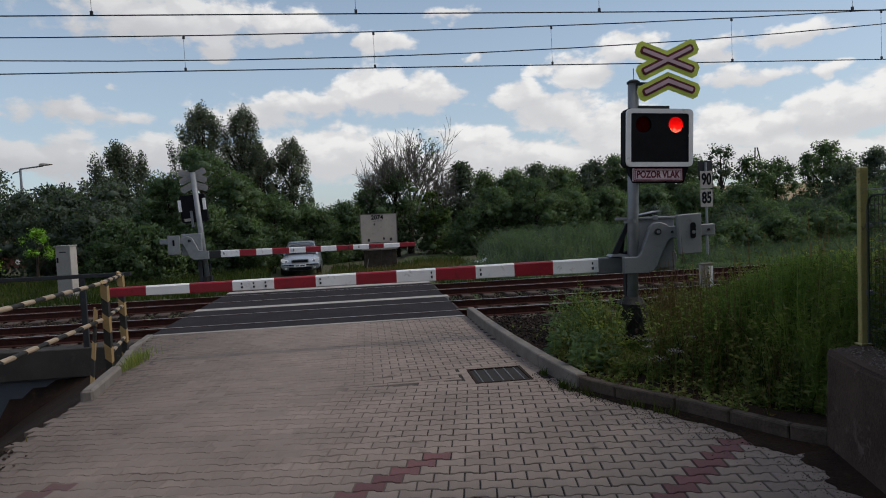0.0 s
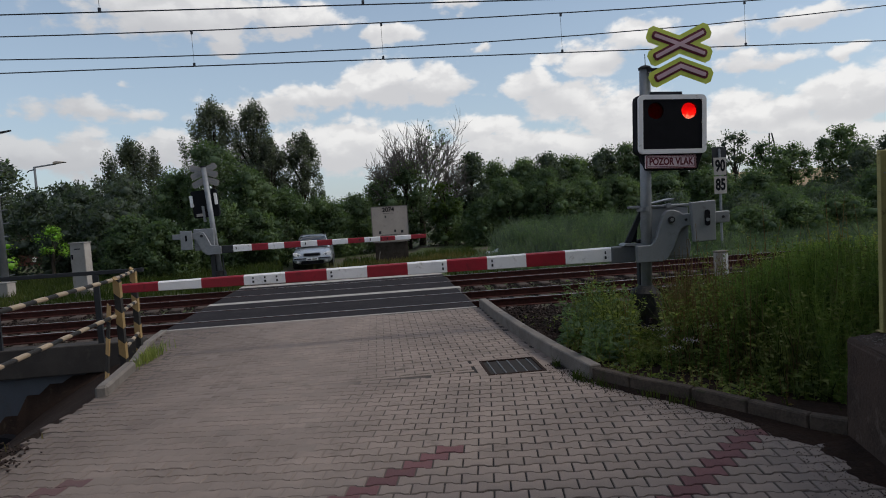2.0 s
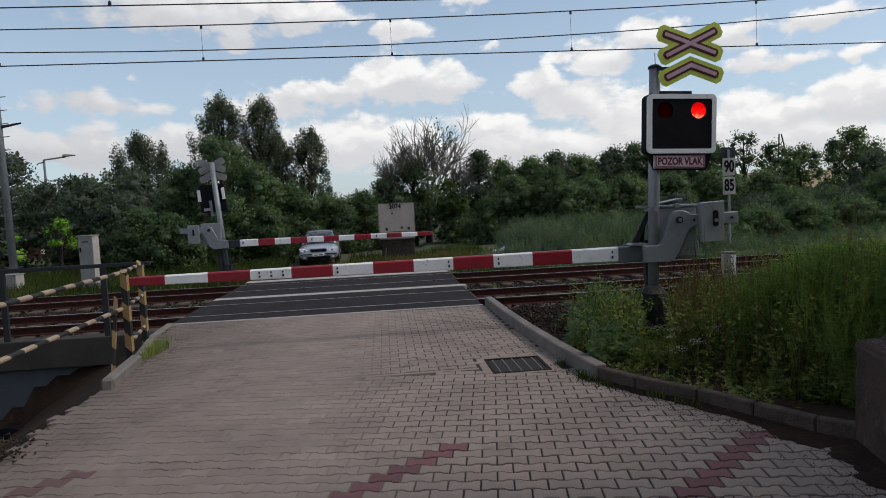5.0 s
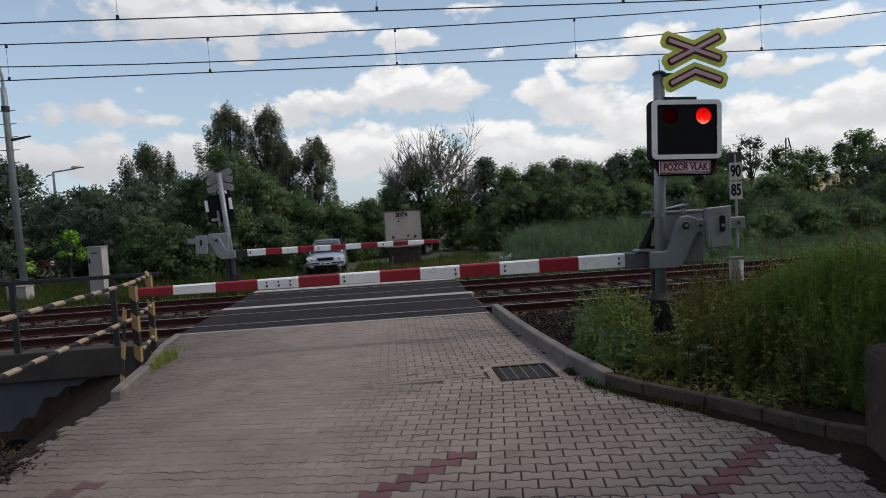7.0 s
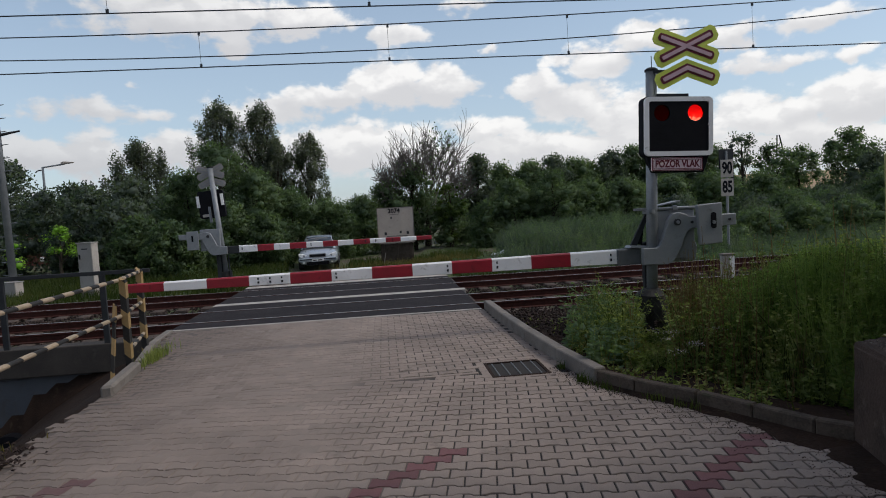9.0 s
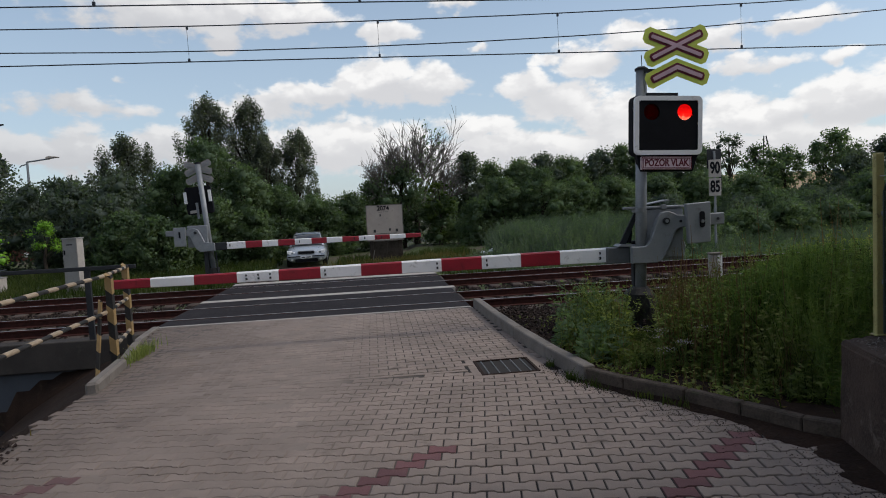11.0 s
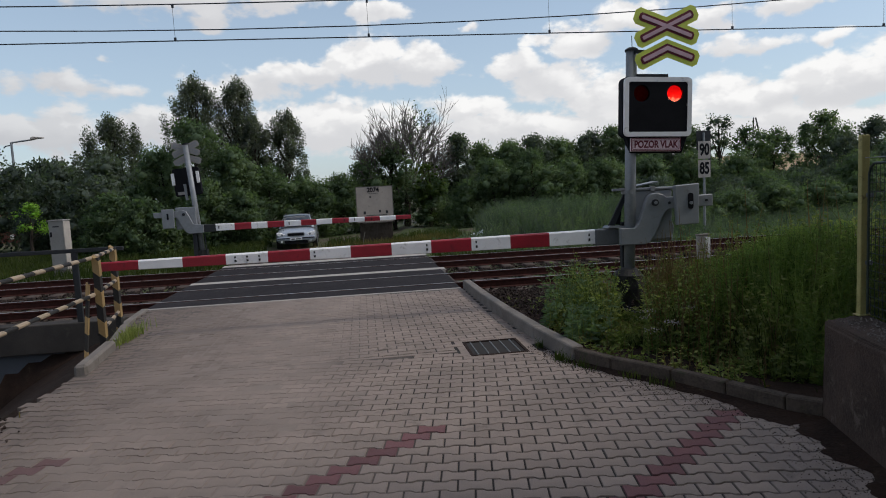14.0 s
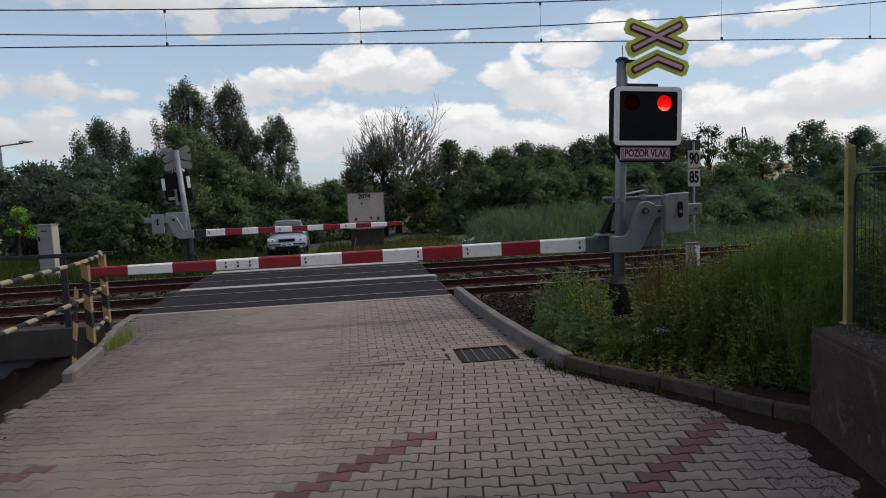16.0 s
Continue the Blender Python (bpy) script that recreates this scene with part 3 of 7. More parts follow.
def rail_mesh(x0, x1):
    bm = bmesh.new()
    a = [bm.verts.new((x0, y, z - 0.172)) for y, z in rail_profile()]
    b = [bm.verts.new((x1, y, z - 0.172)) for y, z in rail_profile()]
    n = len(a)
    for i in range(n):
        f = bm.faces.new((a[i], a[(i + 1) % n], b[(i + 1) % n], b[i]))
        f.material_index = 1 if i in (6,) else 0
    bm.faces.new(a)
    bm.faces.new(b[::-1])
    return bm


def track(y0, label):
    t = thing("railway_track", pose(0, y0, 0), label, "railway track", "tracks")
    for dy in (0.0, 1.505):
        r = part("rail", rail_mesh(-140, 160), [M["rail"], M["railtop"]], t, "rusty rail with worn bright head")
        r.location = (0, dy, 0.0)
    bm = plan([(-0.14, -1.25), (0.14, -1.25), (0.14, 1.25), (-0.14, 1.25)], -0.10, 0.0, 0.02)
    for v in bm.verts:
        v.co.z += -0.03 if abs(v.co.y) < 0.3 else 0.0
    first = part("sleeper", bm, M["sleeper"], t, "weathered concrete sleeper")
    xs = [x for x in [-24 + 0.62 * i for i in range(100)] if not (ROAD_L - 0.1 < x < ROAD_R + 0.1)]
    first.location = (xs[0], 0.7525, -0.172)
    rnd = random.Random(7)
    for x in xs[1:]:
        s = new("sleeper", first.data)
        s.parent = t
        s.location = (x + rnd.uniform(-0.02, 0.02), 0.7525 + rnd.uniform(-0.02, 0.02), -0.172 + rnd.uniform(-0.006, 0.006))
    return t


track(0.0, "nearer railway track with rusty rails on concrete sleepers")
track(4.0, "farther railway track with rusty rails on concrete sleepers")


def stones(name, count, place, size, material, label, kind="stuff", cat="gravel"):
    rnd = np.random.default_rng(len(name) + count)
    base = np.array([(1, 0, 0), (-1, 0, 0), (0, 1, 0), (0, -1, 0), (0, 0, 1), (0, 0, -1)], float)
    tri = [(0, 2, 4), (2, 1, 4), (1, 3, 4), (3, 0, 4), (2, 0, 5), (1, 2, 5), (3, 1, 5), (0, 3, 5)]
    verts, faces = [], []
    for _ in range(count):
        x, y, z = place(rnd)
        s = size * rnd.uniform(0.55, 1.5)
        q = base * rnd.uniform(0.5, 1.1, (6, 3)) * s + rnd.uniform(-0.3, 0.3, (6, 3)) * s
        a = rnd.uniform(0, 6.28)
        c, d = math.cos(a), math.sin(a)
        k = len(verts)
        for px, py, pz in q:
            verts.append((x + c * px - d * py, y + d * px + c * py, z + pz * 0.75))
        faces += [(k + i, k + j, k + m) for i, j, m in tri]
    return tagged(cloud_mesh(name, verts, faces, material), label, cat, kind=kind)


def bed(rnd):
    while True:
        x, y = rnd.uniform(-12, 14), rnd.uniform(-1.55, 7.0)
        if ROAD_L - 0.15 < x < ROAD_R + 0.15:
            continue
        on = min(abs(y - r) for r in RAILS)
        if on < 0.09:
            continue
        return x, y, -0.225 + rnd.uniform(-0.02, 0.03)


stones("track_ballast", 15000, bed, 0.040, M["stone"], "crushed stone ballast round the railway sleepers")


def kerb_gravel(rnd):
    y = rnd.uniform(-4.6, -0.7)
    return 2.1 + abs(rnd.normal(0, 0.9)), y, ground_z(3.0, y) * 0.5 + rnd.uniform(-0.02, 0.08)


stones("loose_gravel", 1800, kerb_gravel, 0.035, M["stone"], "loose grey gravel behind the concrete kerb")


def heap(rnd):
    x, y = -3.85 + rnd.normal(0, 0.22), -7.7 + rnd.normal(0, 0.3)
    return x, y, 0.0 + 0.10 * math.exp(-((x + 3.85) ** 2 + (y + 7.7) ** 2) * 6)


stones("gravel_heap", 700, heap, 0.022, M["stone"], "small heap of gravel and dry grass at the paving edge")


# ---- crossing surface ----
def crossing():
    bands = [(-0.74, -0.075), (0.06, 1.445), (1.575, 2.45), (2.80, 3.925), (4.06, 5.445), (5.575, 6.1)]
    t = thing("road", pose(0, 0, 0), "dark rubber and asphalt crossing surface between the rails", "road", kind="structure")
    for y0, y1 in bands:
        part("panel", plan([(ROAD_L + 0.02, y0), (ROAD_R, y0), (ROAD_R, y1), (ROAD_L + 0.02, y1)], -0.16, -0.004, 0.012), M["asphalt"], t)
    part("strip", plan([(ROAD_L, 2.462), (ROAD_R + 0.1, 2.462), (ROAD_R + 0.1, 2.79), (ROAD_L, 2.79)], -0.16, 0.0, 0.01), M["pale"], t, "pale concrete strip between the tracks")
    part("strip", plan([(ROAD_L, 6.11), (ROAD_R, 6.11), (ROAD_R, 6.6), (ROAD_L, 6.6)], -0.16, 0.0, 0.01), M["pale"], t, "pale concrete strip behind the tracks")
    part("edging", plan([(ROAD_L + 0.05, -0.83), (ROAD_R, -0.83), (ROAD_R, -0.75), (ROAD_L + 0.05, -0.75)], -0.16, 0.002, 0.008), M["pale"], t, "pale concrete edging")
    for x in (ROAD_L - 0.02, ROAD_R + 0.005):
        for y0, y1 in ((0.1, 1.4), (4.1, 5.4)):
            part("deflector", plan([(x, y0), (x + 0.05, y0), (x + 0.05, y1), (x, y1)], -0.15, -0.02, 0.01), M["sleeper"], t, "pale concrete end strip")
    far = bmesh.new()
    far = plan([(ROAD_L + 0.1, 6.62), (ROAD_R - 0.1, 6.62), (-1.6, 13.1), (-4.4, 13.1)], -0.4, -0.04, 0)
    for v in far.verts:
        if v.co.y > 10:
            v.co.z -= 0.255
    part("lane", far, M["earth"], t, "brown dirt lane beyond the tracks")


crossing()


# ---- kerbs, walls ----
def curbs():
    t = thing("kerb_east", pose(0, 0, 0), "pale concrete kerb along the paving's planted edge", "kerb", kind="structure")
    line = [(1.93, -0.86), (1.965, -2.6), (2.03, -4.1), (2.13, -5.5), (2.26, -6.62)]
    for a, b in zip(line[::-1], line[::-1][1:]):
        part("kerbstone", sweep([(b[0], b[1] - 0.004), (a[0], a[1] + 0.004)][::-1], 0.15, -0.12, 0.17 if a[1] < -2 else 0.13, 0.014), M["concrete"], t)
    u = thing("kerb_south", pose(0, 0, 0), "dark brown kerb curving to the low wall, shade in its colour", "kerb", kind="structure")
    line = [(2.275, -6.64), (2.52, -7.12), (2.91, -7.68), (3.18, -8.18), (3.43, -8.66), (3.63, -8.87)]
    for a, b in zip(line, line[1:]):
        d = (Vector(b) - Vector(a)).normalized() * 0.006
        part("kerbstone", sweep([(b[0] - d.x, b[1] - d.y), (a[0] + d.x, a[1] + d.y)], 0.105, -0.12, 0.150, 0.012), M["kerb_shaded"], u)
    w = thing("kerb_west", pose(0, 0, 0), "pale concrete kerb at the paving's open edge", "kerb", kind="structure")
    line = [(-4.19, -0.84), (-4.09, -2.04), (-3.76, -3.55)]
    for a, b in zip(line, line[1:]):
        part("kerbstone", sweep([a, b], 0.12, -0.2, 0.03, 0.01), M["concrete"], w)
    part("kerbstone", sweep([(-3.58, -4.1), (-3.42, -5.46)], 0.15, -0.3, 0.13, 0.03), M["concrete"], w, "slanted worn concrete block")
    b = thing("paving_border", pose(0, 0, 0), "flush concrete strip across the paving", "kerb", kind="structure")
    for i in range(5):
        x0 = -3.58 + i * 0.93
        part("edging", plan([(x0 + 0.003, -5.79), (x0 + 0.927, -5.79), (x0 + 0.927, -5.72), (x0 + 0.003, -5.72)], -0.1, 0.0, 0.004), M["paver"], b)


curbs()


def retaining_wall():
    t = thing("wall_west", pose(0, 0, 0), "stained concrete retaining wall with a projecting coping beside the track", "wall", kind="structure")
    part("coping", box(-30, -4.35, WALL_Y, -1.45, -0.50, 0.02, 0.02), M["wallgrey"], t, "thick grey concrete coping")
    low = box(-30, -4.0, WALL_Y + 0.12, -1.5, -3.0, -0.52, 0)
    part("face", low, M["bluewall"], t, "smooth concrete wall face, tinted blue for sky light")
    # closed black cylinder; the shade inside the mouth is its colour
    part("culvert_ring", tube([(-6.78, WALL_Y - 0.12, -1.83), (-6.78, WALL_Y + 0.10, -1.83)], 0.36, 24), M["black"], t, "culvert mouth, the dark inside drawn as a black disc")
    return t


retaining_wall()


def low_wall():
    t = thing("wall_east", pose(0, 0, 0), "low weathered concrete wall with a rough top", "wall", kind="structure")
    rnd = random.Random(3)
    bm = plan([(3.63, -8.84), (4.11, -8.70), (3.20, -12.0), (2.69, -12.0)][::-1], -0.2, 0.82, 0.03)
    bmesh.ops.subdivide_edges(bm, edges=bm.edges[:], cuts=5, use_grid_fill=True)
    for v in bm.verts:
        v.co += Vector((rnd.uniform(-1, 1), rnd.uniform(-1, 1), rnd.uniform(-1, 1))) * 0.008
    part("core", bm, M["old"], t)
    return t


def wall_grit(rnd):
    s = rnd.uniform(0.1, 2.0)
    return 3.63 - 0.295 * s + rnd.uniform(0.10, 0.42), -8.84 - s + rnd.uniform(0, 0.1), 0.826


stones("wall_grit", 520, wall_grit, 0.0075, M["concrete"], "pale grit lying on the low wall", cat="gravel")


low_wall()


def wire_fence():
    t = thing("wire_fence", pose(4.03, -8.78, 0.82), "green wire mesh fence panel on a yellow painted steel post", "fence")
    part("post", box(-0.036, 0.036, -0.022, 0.022, -0.02, 1.47, 0.008), M["post"], t, "old yellow painted steel post")
    part("base_plate", box(-0.055, 0.055, -0.04, 0.04, 0.0, 0.014, 0.004), M["post"], t)
    dx, dy = -0.29, -0.957
    at = lambda s, z: (dx * s, dy * s, z)
    end, top = 2.6, 1.24
    part("panel_frame", tube([at(0.09, 0.03), at(0.09, top - 0.09), at(0.115, top - 0.03), at(0.18, top), at(end, top)], 0.010, 8), M["netting"], t, "dark green panel frame with a rounded corner")
    part("wire", tube([at(0.0, top + 0.045), at(end, top + 0.045)], 0.004, 6), M["galv"], t, "top tension wire")
    for k in range(17):
        z = 0.04 + k * 0.07
        part("strand", tube([at(0.09, z), at(end, z)], 0.0028, 5), M["netting"], t)
    for k in range(40):
        s = 0.14 + k * 0.062
        part("strand", tube([at(s, 0.04), at(s, top)], 0.0022, 5), M["netting"], t)
    part("post", tube([at(end, -0.8), at(end, 1.4)], 0.03, 10), M["post"], t)
    for z in (0.42, 0.97):
        part("clip", box(0.005, 0.05, -0.05, -0.018, z, z + 0.035, 0.004), M["galv"], t, "small galvanised clip")


wire_fence()


# ---- striped guard rail and dark handrail ----
def striped(name, a, b, r, t, step=0.22, square=True):
    """A bar in black and yellow bands."""
    a, b = Vector(a), Vector(b)
    n = max(2, round((b - a).length / step))
    k, sides = r * (1.3 if square else 1), 4 if square else 10
    d = (b - a).normalized()
    side = d.cross(Vector((0.2, 1, 0.1))).normalized()
    bar = part(name, tube([a, b], k, sides), M["rubber"], t, "black and yellow striped steel tube")
    for i in range(0, n, 2):
        bm = tube([a.lerp(b, i / n), a.lerp(b, (i + 1) / n)], k + 0.003, sides)
        for v in bm.verts:
            v.co += d * (v.co - a).dot(side) * 0.9
        part("band", bm, M["yellow"] if square else M["cream"], bar, "yellow band")
    return bar


def guard():
    t = thing("guard_rail", pose(0, 0, 0), "black and yellow striped guard rail at the paving's open edge", "railing")
    far, near, back = Vector((-4.16, -2.35, 0)), Vector((-3.79, -3.96, 0)), Vector((-3.56, -8.6, 0))
    up = Vector((0, 0, 1))
    striped("post", far - up * 0.25, far + up * 1.33, 0.047, t)
    striped("post", near - up * 0.25, near + up * 1.30, 0.047, t)
    striped("post", back - up * 0.25, back + up * 1.30, 0.055, t)
    striped("brace", near + Vector((-0.13, -0.35, -0.2)), near + Vector((-0.13, -0.02, 0.95)), 0.022, t)
    for h in (1.30, 0.78):
        striped("bar", far + up * h, near + up * h + Vector((-0.06, 0, 0)), 0.026, t, 0.2, False)
        striped("bar", near + up * h + Vector((-0.06, 0, 0)), back + up * h + Vector((-0.06, 0, 0)), 0.026, t, 0.26, False)
    striped("bar", far + up * 0.25, near + up * 0.2 + Vector((-0.06, 0, 0)), 0.026, t, 0.2, False)
    h = thing("handrail", pose(0, 0, 0), "dark grey steel handrail on the retaining wall", "railing")
    part("bar", box(-30, -4.2, WALL_Y + 0.02, WALL_Y + 0.07, 1.24, 1.31, 0.008), M["dgrey"], h)
    for x in (-5.02, -6.72, -8.9, -11.2, -14.0):
        part("post", box(x - 0.05, x + 0.05, WALL_Y + 0.02, WALL_Y + 0.07, 0.0, 1.24, 0.006), M["dgrey"], h)


guard()


# ---- warning signals ----
def arm_outline(cx, cz, angle, length, width, cut):
    """A board with clipped corners."""
    l, w = length / 2, width / 2
    pts = [(-l, -w + cut), (-l + cut, -w), (l - cut, -w), (l, -w + cut), (l, w - cut), (l - cut, w), (-l + cut, w), (-l, w - cut)]
    c, s = math.cos(radians(angle)), math.sin(radians(angle))
    return [(cx + c * x - s * z, cz + s * x + c * z) for x, z in pts]


def half_outline(cx, cz, angle, length, width, cut, side):
    """One leg of a chevron, mitred at the apex."""
    a = radians(angle)
    w = width / 2
    k = math.tan(a) * w
    if side > 0:
        pts = [(k, -w), (length - cut, -w), (length, -w + cut), (length, w - cut), (length - cut, w), (-k, w)]
    else:
        pts = [(-k, -w), (-length + cut, -w), (-length, -w + cut), (-length, w - cut), (-length + cut, w), (k, w)]
    s = -a if side > 0 else a
    return [(cx + math.cos(s) * x - math.sin(s) * z, cz + math.sin(s) * x + math.cos(s) * z) for x, z in pts]


def turned(outline, cx, cz, angle):
    c, s = math.cos(radians(angle)), math.sin(radians(angle))
    return [(cx + c * (x - cx) - s * (z - cz), cz + s * (x - cx) + c * (z - cz)) for x, z in outline]


def crossbuck(t, cx, cz, y, face, rim, core, tilt=19.5, size=1.0, turn=0.0):
    """Double crossing sign: a cross and a chevron, each a board with a border band and a pale stripe."""
    L, W = 1.12 * size, 0.262 * size
    T = lambda o: turned(o, cx, cz, turn)
    for k, ang in enumerate((-tilt, tilt)):
        b = part("sign_arm", slab(T(arm_outline(cx, cz, ang, L, W, 0.058 * size)), y - 0.005 * k, y + 0.02 - 0.005 * k), face, t)
        part("border", slab(T(arm_outline(cx, cz, ang, L * 0.86, 0.13 * size, 0.03)), y - 0.007 - 0.005 * k, y - 0.004 - 0.005 * k), rim, b)
    for k, ang in enumerate((-tilt, tilt)):
        part("stripe", slab(T(arm_outline(cx, cz, ang, L * 0.79, 0.056 * size, 0.012)), y - 0.018 - 0.003 * k, y - 0.012), core, t)
    zc = cz - 0.335 * size
    for side in (1, -1):
        b = part("chevron_leg", slab(T(half_outline(cx, zc, tilt, L / 2, W, 0.058 * size, side)), y + 0.012, y + 0.03), face, t)
        part("border", slab(T(half_outline(cx, zc, tilt, L * 0.43, 0.13 * size, 0.03, side)), y + 0.004, y + 0.010), rim, b)
        part("stripe", slab(T(half_outline(cx, zc, tilt, L * 0.395, 0.062 * size, 0.012, side)), y - 0.004, y + 0.002), core, b)


def ring_frame(outer, inner, y0, y1):
    """A flat frame between two outlines of equal count."""
    bm = bmesh.new()
    rows = [[bm.verts.new((x, y, z)) for x, z in o] for o, y in ((outer, y1), (outer, y0), (inner, y0), (inner, y1))]
    n = len(outer)
    for a, b in zip(rows, rows[1:] + rows[:1]):
        for i in range(n):
            bm.faces.new((a[i], a[(i + 1) % n], b[(i + 1) % n], b[i]))
    return bm


LAMP_R, LAMP_DX, LAMP_X = 0.132, 0.28, 0.39


def holed_panel(x0, x1, z0, z1, holes, y0, y1):
    """A panel with round holes right through it: a grid of cells round each hole."""
    bm = bmesh.new()
    n = 32
    xs = [x0, (holes[0][0] + holes[1][0]) / 2, x1]
    for k, (hx, hz, r) in enumerate(holes):
        a0, a1 = xs[k], xs[k + 1]
        zlo, zhi = hz - 0.2, z1
        ring = disc(hx, hz, r, n)
        sq = []
        for x, z in ring:
            dx, dz = x - hx, z - hz
            f = min(((a1 - hx) if dx > 0 else (a0 - hx)) / dx if abs(dx) > 1e-9 else 1e9, ((zhi - hz) if dz > 0 else (zlo - hz)) / dz if abs(dz) > 1e-9 else 1e9)
            sq.append((hx + dx * f, hz + dz * f))
        rows = [[bm.verts.new((x, y, z)) for x, z in o] for o, y in ((sq, y0), (ring, y0), (ring, y1), (sq, y1))]
        for a, b in zip(rows, rows[1:]):
            for i in range(n):
                bm.faces.new((a[i], a[(i + 1) % n], b[(i + 1) % n], b[i]))
    zlo = holes[0][1] - 0.2
    bm = box(x0, x1, y0, y1, z0, zlo, 0, bm)
    return bm


def lamp_head(t, y, back):
    """The black board with its pale frame, two lenses, and the lit lamp that shifts from one lens to the other."""
    x0, x1, z0, z1 = -0.19, 0.97, 2.695, 3.655
    part("housing", slab(rounded(x0, x1, z0, z1, 0.09), y + 0.02, y + 0.20, 0.01), M["black"], t, "black housing")
    part("frame", ring_frame(rounded(x0 + 0.012, x1 - 0.012, z0 + 0.012, z1 - 0.012, 0.08), rounded(x0 + 0.085, x1 - 0.085, z0 + 0.085, z1 - 0.085, 0.02), y - 0.035, y + 0.02),
         M["white"], t, "white frame with rounded corners")
    cx, cz = LAMP_X, 3.39
    # panel with two openings; the lamp stands behind it
    part("panel", holed_panel(x0 + 0.083, x1 - 0.083, z0 + 0.083, z1 - 0.083, [(cx - LAMP_DX, cz, LAMP_R), (cx + LAMP_DX, cz, LAMP_R)], y - 0.026, y - 0.02), M["black"], t, "black panel with two round openings")
    for s in (-1, 1):
        part("lens", slab(disc(cx + s * LAMP_DX, cz, LAMP_R - 0.002, 28), y - 0.024, y - 0.021), M["lens"], t, "dark red glass lens")
        # added disc: lends the unlit lens its faint red
        part("reflector", slab(disc(cx + s * LAMP_DX, cz, LAMP_R - 0.002, 28), y + 0.0125, y + 0.0185), M["reflector"], t, "added red disc that tints the unlit lens")
    # lamp unit
    own = bmesh.new()
    bmesh.ops.create_circle(own, cap_ends=True, radius=LAMP_R - 0.004, segments=28, matrix=pose(0, 0, 0, 90, 0, 0))
    r = bmesh.ops.extrude_face_region(own, geom=own.faces[:])
    for v in [g for g in r["geom"] if isinstance(g, bmesh.types.BMVert)]:
        v.co.y += 0.006
    lit = part("lamp", own, M["lit"], t, "glowing red lamp")
    lit.location = (cx + LAMP_DX, y + 0.002, cz)
    # lower skirt and name plate
    part("skirt", slab([(x0 + 0.06, z0 + 0.02), (x1 - 0.05, z0 + 0.02), (x1 - 0.14, z0 - 0.25), (x0 + 0.14, z0 - 0.25)], y + 0.02, y + 0.14, 0.01), M["black"], t, "black skirt")
    p = part("name_plate", slab(rounded(-0.06, 0.79, z0 - 0.225, z0 - 0.012, 0.015), y - 0.015, y + 0.02), M["plate"], t, "pale plate with dark red border")
    part("border", ring_frame(rounded(-0.057, 0.787, z0 - 0.222, z0 - 0.015, 0.012), rounded(-0.044, 0.774, z0 - 0.209, z0 - 0.028, 0.01), y - 0.019, y - 0.012), M["maroon"], p)
    part("border", ring_frame(rounded(-0.032, 0.762, z0 - 0.197, z0 - 0.040, 0.01), rounded(-0.023, 0.753, z0 - 0.188, z0 - 0.049, 0.01), y - 0.019, y - 0.012), M["maroon"], p)
    w = text("lettering", "POZOR VLAK", 0.155, pose(0.365, y - 0.017, z0 - 0.118, 90, 0, 0) @ Matrix.Diagonal((0.78, 1.0, 1, 1)), M["maroon"], p, "dark red capital letters")
    part("bracket", box(0.05, 0.44, y + 0.03, y + 0.08, z1, z1 + 0.045, 0.006), M["dgrey"], t, "dark bracket on the housing")
    return lit


def signal_mast():
    t = thing("warning_signal", pose(4.31, -3.50, 0.0, 0, 1.9, 0), "crossing warning signal, red lamps and yellow crossbuck on grey pole", "signal", "warning signals")
    part("pole", tube([(0, 0, -0.05), (0, 0, 4.08)], 0.088, 20), M["galv"], t, "grey galvanised pole", True)
    part("cap", tube([(0, 0, 4.07), (0, 0, 4.10), (0, 0, 4.13)], [0.105, 0.105, 0.06], 20), M["dgrey"], t, "dark pole cap")
    part("aerial", tube([(0.01, 0, 4.1), (0.0, 0, 4.32)], 0.006, 6), M["dgrey"], t)
    part("bracket", box(0.05, 0.60, -0.06, 0.06, 3.66, 3.71, 0.006), M["dgrey"], t)
    bag = tube([(0.03, -0.03, -0.20), (0.06, -0.05, -0.05), (0.05, -0.04, 0.10), (0.03, -0.02, 0.24), (0.0, 0, 0.36), (-0.02, 0, 0.46), (0, 0, 0.53), (0, 0, 0.57)], [0.14, 0.17, 0.19, 0.22, 0.25, 0.24, 0.17, 0.11], 22)
    for v in bag.verts:
        k = noise.noise(v.co * 9.0) * 0.035 + noise.noise(v.co * 22.0) * 0.014
        v.co += Vector((v.co.x, v.co.y, 0)).normalized() * k
    part("sleeve", bag, M["rubber"], t, "crumpled black plastic bag tied round the foot")
    crossbuck(t, 0.505, 4.43, -0.17, M["lime"], M["maroon"], M["pink"], 22.6, 1.0, 3.6)
    part("bracket", box(0.0, 0.6, -0.14, -0.08, 4.02, 4.07, 0.005), M["dgrey"], t)
    lit = lamp_head(t, -0.13, False)
    return t, lit


SIGNAL, LIT = signal_mast()


